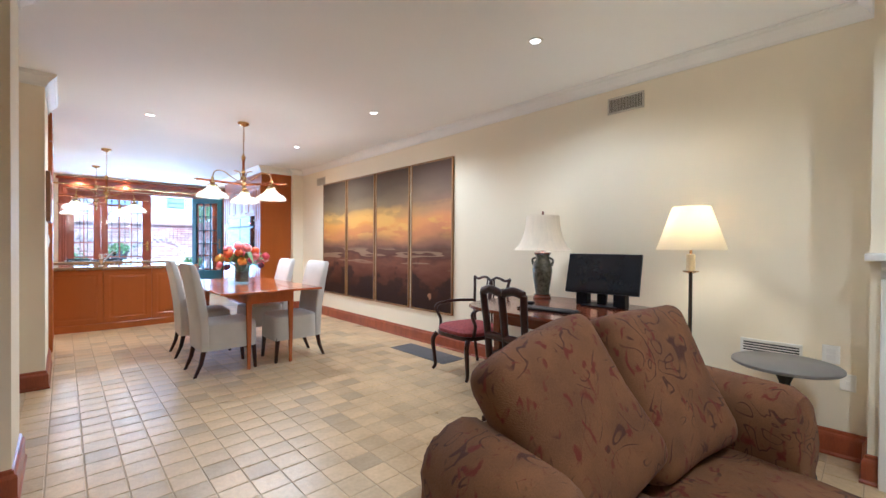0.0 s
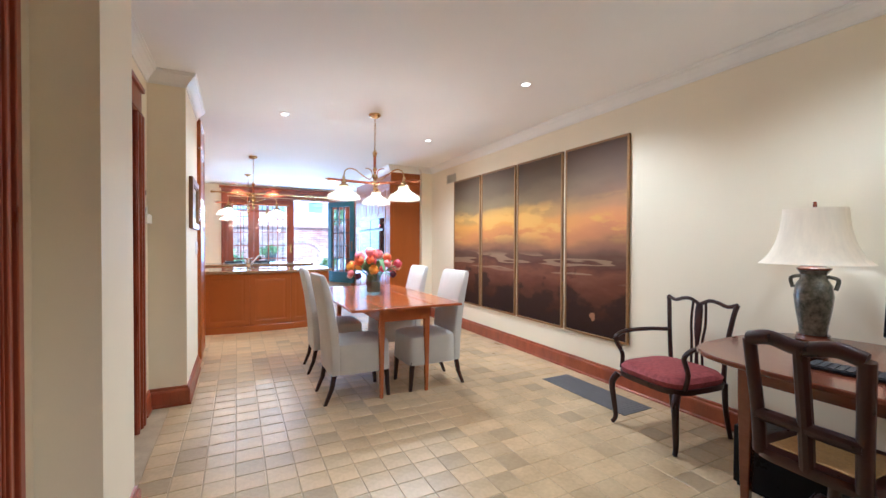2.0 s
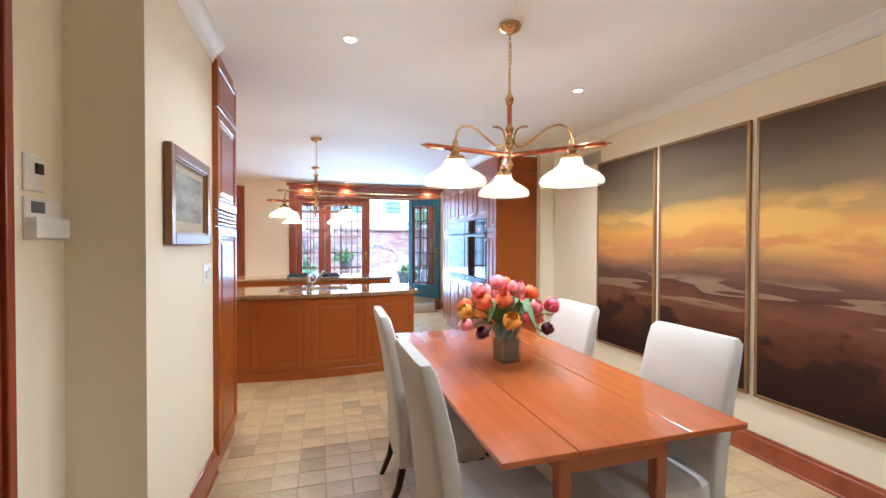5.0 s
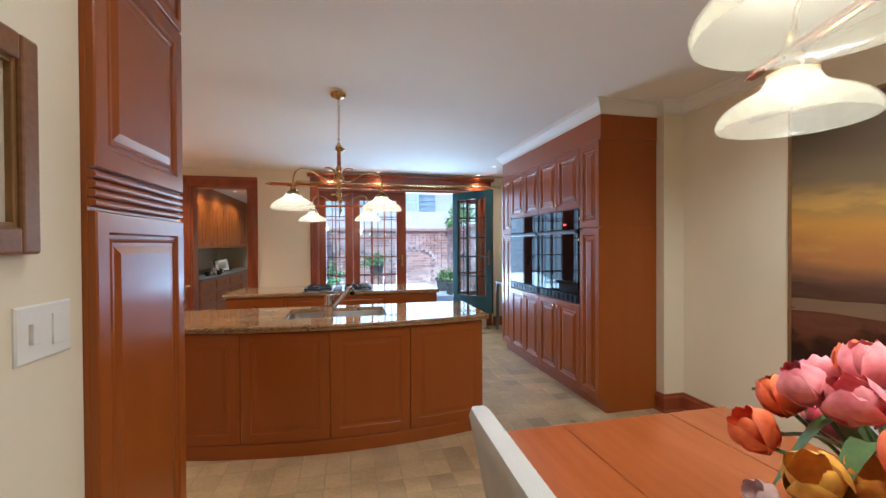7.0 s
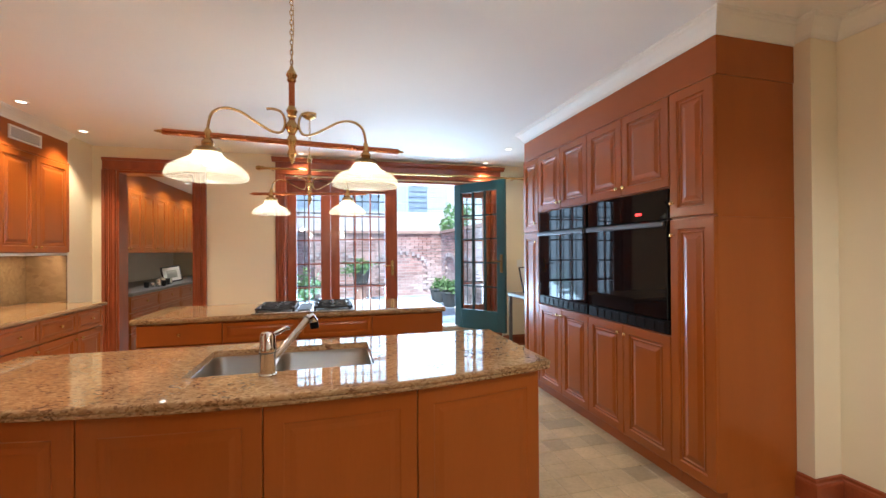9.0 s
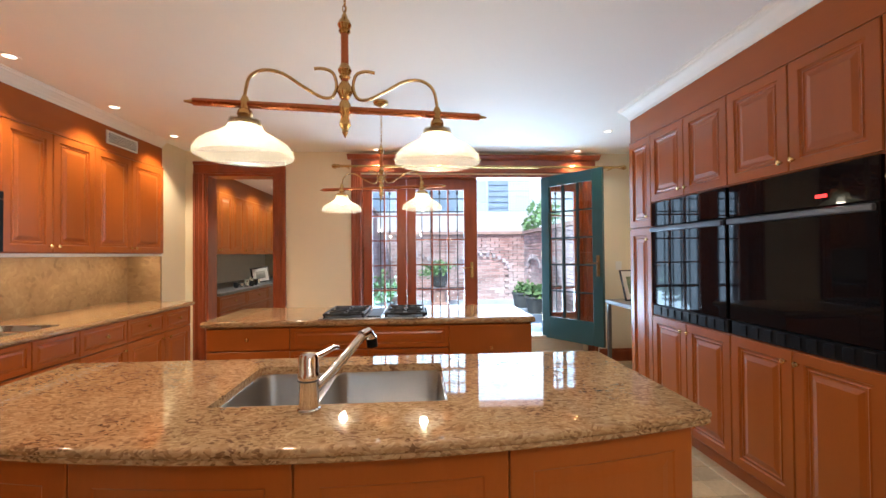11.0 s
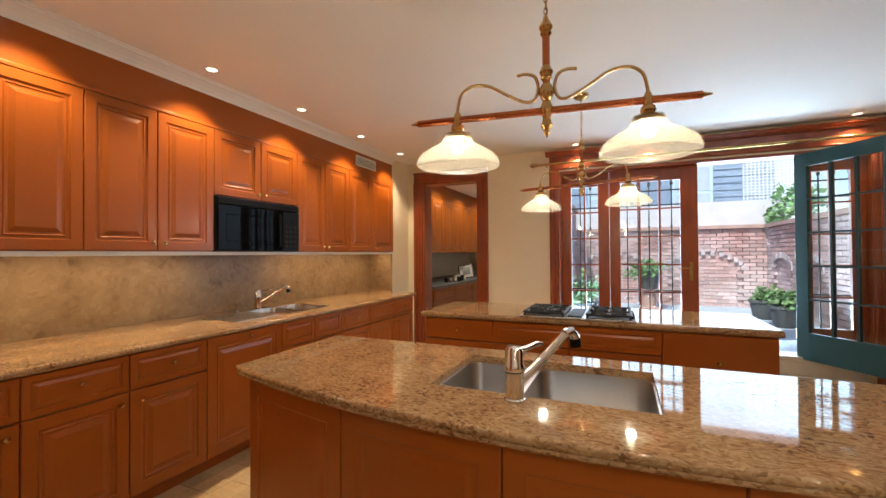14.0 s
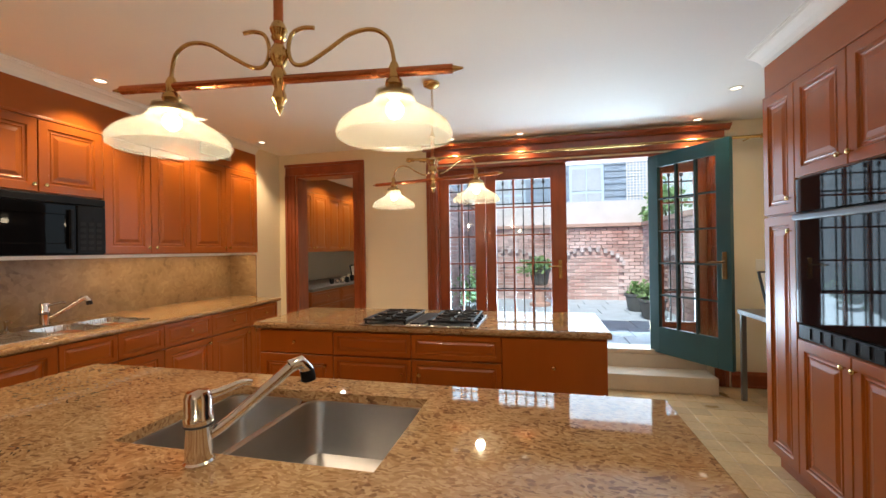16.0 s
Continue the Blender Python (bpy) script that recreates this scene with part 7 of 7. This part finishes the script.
for y in (9.6, 10.6, 11.6):
    spot(-5.1, y, 17, (1.0, 0.92, 0.80), 150, CEIL - 0.15)
    t = thing("downlight", (-5.1, y, CEIL - 0.12), "small round recessed ceiling downlight, lit", "downlight", "recessed ceiling lights")
    part("trim_ring", lathe(bmesh.new(), [(0.034, 0.0), (0.036, -0.006), (0.052, -0.005), (0.055, 0.0)], steps=20), WHITEP, t, smooth=True)
    part("lens", lathe(bmesh.new(), [(0.0, -0.002), (0.034, -0.002), (0.034, -0.0005)], steps=18), LIT, t)

# ---- console in the niche by the garden door ----
cs = thing("console_table", (-0.12, 7.75, 0), "narrow grey-topped console table by the garden door", "console table")
part("top", B(-0.42, 0.13, 7.25, 8.30, 0.79, 0.835, 0.006), GREYTOP, cs, world=True)
for x in (-0.39, 0.10):
    for y in (7.29, 8.26):
        part("leg", B(x - 0.02, x + 0.02, y - 0.02, y + 0.02, 0, 0.79, 0.003), GREYTOP, cs, world=True)
pf = thing("photo_frame", (-0.15, 8.1, 0.835), "thin black framed picture leaning on the console", "photo frame")
M = Matrix.Translation((-0.14, 8.13, 0.837)) @ Matrix.Rotation(radians(20), 4, "Z") @ Matrix.Rotation(radians(-14), 4, "X")
for nm, sc, off, mt_ in (("frame", (0.30, 0.016, 0.36), (0, 0, 0.18), IRON), ("mount", (0.27, 0.006, 0.33), (0, -0.008, 0.18), PAPER), ("print", (0.16, 0.004, 0.20), (0, -0.011, 0.18), pm("green_print", (0.08, 0.13, 0.05), 0.6, col2=(0.2, 0.26, 0.14), var=0.4, scale=14))):
    bm = bmesh.new()
    bmesh.ops.create_cube(bm, size=1, matrix=M @ Matrix.LocRotScale(off, None, sc))
    part(nm, bm, mt_, pf, world=True)

# ---- courtyard ----
GY = 13.2
solid("ground", B(-400, 400, FAR + 0.22, 600, -0.3, 0.14), PAVING, "pale ground beyond the garden", "ground", "structure")
pv = thing("pavement", (-2.5, 11, 0.14), "bluestone courtyard paving in large slabs", "pavement", kind="structure")
rng = random.Random(11)
y = FAR + 0.225
while y < GY:
    x = -3.88
    while x < 0.3:
        w = rng.choice((0.45, 0.6, 0.75))
        part("slab", B(x, min(x + w, 0.3) - 0.012, y, y + 0.588, 0.14, 0.300 + rng.uniform(-0.002, 0.002), 0.004, 1), PAVING, pv, world=True)
        x += w
    y += 0.6


def brick_wall(name, along, at, a0, a1, z0, z1, arches, label, face):
    """Mortar core with proud brick courses; blind arches are set back under rings of headers."""
    t = thing(name, (at if along == "y" else (a0 + a1) / 2, at if along == "x" else (a0 + a1) / 2, z0), label, "garden wall")
    d0, d1 = (at, at + 0.25) if face < 0 else (at - 0.25, at)
    put = lambda bm, u0, u1, e0, e1, v0, v1: box(bm, u0, u1, e0, e1, v0, v1) if along == "x" else box(bm, e0, e1, u0, u1, v0, v1)
    part("core", put(bmesh.new(), a0, a1, d0 + (0.06 if face < 0 else 0), d1 - (0 if face < 0 else 0.06), z0, z1), MORTAR, t, world=True)
    bm = bmesh.new()
    verts, faces = [], []
    row, z = 0, z0
    while z < z1 - 0.06:
        u = a0 - (0.11 if row % 2 else 0)
        while u < a1:
            p, q = max(u, a0), min(u + 0.205, a1)
            c = (p + q) / 2
            back = any(abs(c - ac) < hw and z < zs + math.sqrt(max(0, hw * hw - (c - ac) ** 2)) * 0.5 for ac, hw, zs in arches)
            if q - p > 0.03:
                out = 0.045 if back else rng.uniform(0.0, 0.006)
                e0, e1 = (at + out, at + 0.07) if face < 0 else (at - 0.07, at - out)
                k = len(verts)
                for uu in (p, q):
                    for ee in (e0, e1):
                        for vv in (z, z + 0.062):
                            verts.append((uu, ee, vv) if along == "x" else (ee, uu, vv))
                faces += [(k, k + 1, k + 3, k + 2), (k + 4, k + 6, k + 7, k + 5), (k, k + 4, k + 5, k + 1), (k + 2, k + 3, k + 7, k + 6), (k, k + 2, k + 6, k + 4), (k + 1, k + 5, k + 7, k + 3)]
            u += 0.217
        z += 0.074
        row += 1
    me = bpy.data.meshes.new("bricks")
    o = t.matrix_basis.translation
    me.from_pydata([(a - o.x, b_ - o.y, c - o.z) for a, b_, c in verts], [], faces)
    me.materials.append(BRICK_MANY)
    ob = new("bricks", me)
    ob.parent = t
    tagged(ob, "weathered red bricks", kind="stuff")
    for ac_, hw, zs in arches:
        for k in range(13):
            a = math.pi * (k + 0.5) / 13
            cu, cz = ac_ - (hw + 0.05) * math.cos(a), zs + (hw + 0.05) * 0.5 * math.sin(a)
            part("arch_brick", put(bmesh.new(), cu - 0.035, cu + 0.035, *((at - 0.012, at + 0.05) if face < 0 else (at - 0.05, at + 0.012)), cz - 0.05, cz + 0.05), BRICK, t, world=True)
    part("coping", put(bmesh.new(), a0, a1, d0 - 0.05, d1 + 0.05, z1, z1 + 0.07), STONECAP, t, world=True)
    return t


BRICK_MANY = pm("red_bricks", (0.43, 0.21, 0.17), 0.85, col2=(0.58, 0.50, 0.49), var=0.12, scale=1.1, bump=0.3, bscale=60)
_n, _l = BRICK_MANY.node_tree.nodes, BRICK_MANY.node_tree.links
_b = _n["Principled BSDF"]
_s = _b.inputs["Base Color"].links[0].from_socket
_h, _r, _g = _n.new("ShaderNodeHueSaturation"), _n.new("ShaderNodeMapRange"), _n.new("ShaderNodeNewGeometry")
_r.inputs[3].default_value, _r.inputs[4].default_value = 0.75, 1.25
_l.new(_g.outputs["Random Per Island"], _r.inputs[0])
_l.new(_r.outputs[0], _h.inputs["Value"])
_l.new(_s, _h.inputs["Color"])
_l.new(_h.outputs[0], _b.inputs["Base Color"])
brick_wall("brick_wall", "x", GY, -3.84, -0.10, 0.30, 1.86, [(-1.15, 0.62, 1.05), (-2.85, 0.62, 1.05)], "red brick courtyard wall with blind arches and coping", -1)
brick_wall("brick_wall", "y", -0.10, FAR + 1.2, GY, 0.30, 1.86, [(12.45, 0.42, 1.10), (11.3, 0.42, 1.10)], "red brick side wall with blind arches and coping", -1)
brick_wall("brick_wall", "y", -3.60, FAR + 0.3, GY, 0.30, 2.3, [], "red brick wall closing the courtyard", 1)

RENDERED = pm("pale_rendered_wall", (0.58, 0.57, 0.57), 0.85, var=0.08, scale=3, bump=0.1)
solid("wall_planter", B(-3.84, 0.30, GY + 0.31, GY + 0.55, 0.14, 2.44), RENDERED, "pale rendered planter wall behind the brick courtyard wall", "garden wall", "structure")

# clapboard house beyond the wall
FARGLASS = pm("curtained_window", (0.42, 0.46, 0.50), 0.2, var=0.1)
hs = thing("neighbour_house", (-2.0, 17.0, 0.14), "pale grey clapboard house with windows beyond the garden wall", "house")
part("wall", B(-7.0, 1.1, 17.0, 21.0, 0.14, 7.5), SIDING, hs, world=True)
for i in range(30):
    z = 1.6 + i * 0.19
    bm = bmesh.new()
    vs = [bm.verts.new(p) for p in ((-7.0, 16.97, z), (1.1, 16.97, z), (1.1, 16.995, z + 0.19), (-7.0, 16.995, z + 0.19), (-7.0, 16.999, z), (1.1, 16.999, z))]
    bm.faces.new((vs[0], vs[1], vs[2], vs[3]))
    bm.faces.new((vs[0], vs[4], vs[5], vs[1]))
    bmesh.ops.solidify(bm, geom=bm.faces[:], thickness=0.004)
    part("clapboard", bm, SIDING, hs, world=True)
for x in (-1.3, -3.6):
    w = part("window", B(x, x + 1.0, 16.93, 16.99, 2.3, 3.9), SIDING, hs, world=True)
    for a in (0, 1):
        for c in (0, 1):
            part("pane", B(x + 0.08 + a * 0.44, x + 0.48 + a * 0.44, 16.92, 16.931, 2.38 + c * 0.75, 3.05 + c * 0.75), FARGLASS, w, world=True)
part("roof", B(-7.3, 1.4, 16.7, 21.3, 7.5, 7.7), STONECAP, hs, world=True)

# lattice screen and planting
lt = thing("lattice_screen", (0.5, 15.0, 0.14), "white timber lattice screen above the side wall", "trellis")
bm = bmesh.new()
for k in range(22):
    a = -0.05 + k * 0.075
    box(bm, a, a + 0.02, 15.0, 15.02, 0.14, 4.4)
for k in range(38):
    box(bm, -0.05, 1.6, 14.985, 14.999, 1.8 + k * 0.07, 1.82 + k * 0.07)
part("slats", bm, WHITEP, lt, world=True)


def foliage(bm, centre, spread, count, size, seed):
    """Many small folded leaves scattered in uneven clumps."""
    r = random.Random(seed)
    clumps = [(Vector((r.gauss(0, 0.5) * spread[0], r.gauss(0, 0.5) * spread[1], r.gauss(0, 0.45) * spread[2])), r.uniform(0.2, 0.45)) for _ in range(max(6, count // 45))]
    for _ in range(count):
        c, s = r.choice(clumps)
        p = Vector(centre) + c + Vector((r.gauss(0, s) * spread[0], r.gauss(0, s) * spread[1], r.gauss(0, s) * spread[2]))
        d = Vector((r.uniform(-1, 1), r.uniform(-1, 1), r.uniform(-0.5, 0.9))).normalized() * size * r.uniform(0.6, 1.3)
        w = d.cross(Vector((r.uniform(-1, 1), r.uniform(-1, 1), r.uniform(-1, 1)))).normalized() * d.length * 0.32
        up = d.cross(w).normalized() * d.length * 0.10
        a, b_, e, g_ = bm.verts.new(p), bm.verts.new(p + d * 0.5 + w + up), bm.verts.new(p + d), bm.verts.new(p + d * 0.5 - w + up)
        bm.faces.new((a, b_, e))
        bm.faces.new((a, e, g_))
    return bm


def plant(name, at, spread, count, size, seed, label, pot=True):
    t = thing(name, at, label, "plant")
    if pot:
        part("pot", lathe(bmesh.new(), [(0.12, 0), (0.15, 0.03), (0.19, 0.26), (0.21, 0.27), (0.21, 0.31), (0.18, 0.31), (0.17, 0.24)], steps=20), pm(name + "_pot", (0.10, 0.11, 0.11), 0.7), t, smooth=True)
    base = 0.26 if pot else 0.0
    for k in range(5):
        a = k * 1.26
        part("stem", tube(bmesh.new(), [(0, 0, base), (0.12 * spread[0] * math.cos(a), 0.12 * spread[1] * math.sin(a), base + spread[2]), (0.5 * spread[0] * math.cos(a), 0.5 * spread[1] * math.sin(a), base + 1.6 * spread[2])], 0.008, 6), STEM, t)
    part("leaves", foliage(bmesh.new(), (0, 0, base + spread[2]), spread, count, size, seed), LEAF, t)
    return t


plant("potted_shrub", (-0.50, 10.9, 0.30), (0.16, 0.20, 0.13), 240, 0.09, 1, "leafy green shrub in a grey pot by the wall")
plant("potted_shrub", (-0.55, 11.7, 0.30), (0.14, 0.18, 0.12), 190, 0.09, 2, "leafy green shrub in a grey pot by the wall")
plant("potted_shrub", (-2.2, 12.2, 0.70), (0.30, 0.26, 0.12), 320, 0.10, 3, "bright green plant in a tall grey planter")
pd = thing("plant_pedestal", (-2.2, 12.2, 0.30), "pale stone pedestal under a planter", "pedestal")
part("shaft", lathe(bmesh.new(), [(0.20, 0), (0.20, 0.05), (0.12, 0.08), (0.11, 0.33), (0.18, 0.38), (0.18, 0.40)], steps=20), STONECAP, pd, smooth=True)
plant("potted_shrub", (-3.25, 10.4, 0.30), (0.24, 0.24, 0.22), 260, 0.10, 4, "low green shrub in a grey pot")
plant("wall_shrub", (0.12, 12.4, 1.93), (0.24, 0.8, 0.24), 480, 0.12, 5, "green shrubs spilling over the side wall", pot=False)

# ---- floor tiles ----
PITCH = 0.158


def tile_mesh(w=0.1535, h=0.006, bev=0.003):
    """Coordinates of one tile: a slab with a worn, chamfered rim."""
    a, b_ = w / 2, w / 2 - bev
    vs = [(x * a, y * a, -h) for x, y in ((-1, -1), (1, -1), (1, 1), (-1, 1))] + [(x * a, y * a, -bev * 0.6) for x, y in ((-1, -1), (1, -1), (1, 1), (-1, 1))] + [(x * b_, y * b_, 0) for x, y in ((-1, -1), (1, -1), (1, 1), (-1, 1))]
    fs = [(8, 9, 10, 11)] + [(k + i, k + (i + 1) % 4, k + 4 + (i + 1) % 4, k + 4 + i) for k in (0, 4) for i in range(4)]
    return vs, fs


tv, tf = tile_mesh()
floor_ob = bpy.data.objects["floor"]
one = bpy.data.meshes.new("floor_tile")
one.from_pydata(tv, [], tf)
one.materials.append(TILE_ONE)
rng = random.Random(5)
X0, Y0 = -3.32 + PITCH / 2, -6.15
av, af, count = [], [], 0
for i in range(-17, 24):
    for j in range(0, 95):
        x, y = X0 + i * PITCH, Y0 + j * PITCH
        if y > FAR - 0.05 or x < KW + 0.05 or x > 0.12 or (x < -3.70 and y < 3.7) or (x > -0.02 and y < 4.7):
            continue
        near = -3.33 < x < -1.74 and -0.6 < y < 4.15
        dz, tilt = rng.uniform(-0.0008, 0.0008), rng.uniform(-0.004, 0.004)
        if near and count < 300:
            ob = new("tile", one)
            ob.parent = floor_ob
            ob.matrix_basis = Matrix.Translation((x, y, dz)) @ Matrix.Rotation(tilt, 4, "X")
            count += 1
        else:
            k = len(av)
            av += [(x + p[0], y + p[1], p[2] + dz + tilt * p[1]) for p in tv]
            af += [tuple(k + q for q in fc) for fc in tf]
me = bpy.data.meshes.new("tiles")
me.from_pydata(av, [], af)
me.materials.append(TILE_MANY)
rest = new("tiles", me)
rest.parent = floor_ob
tagged(rest, "square beige stone floor tiles", kind="stuff")
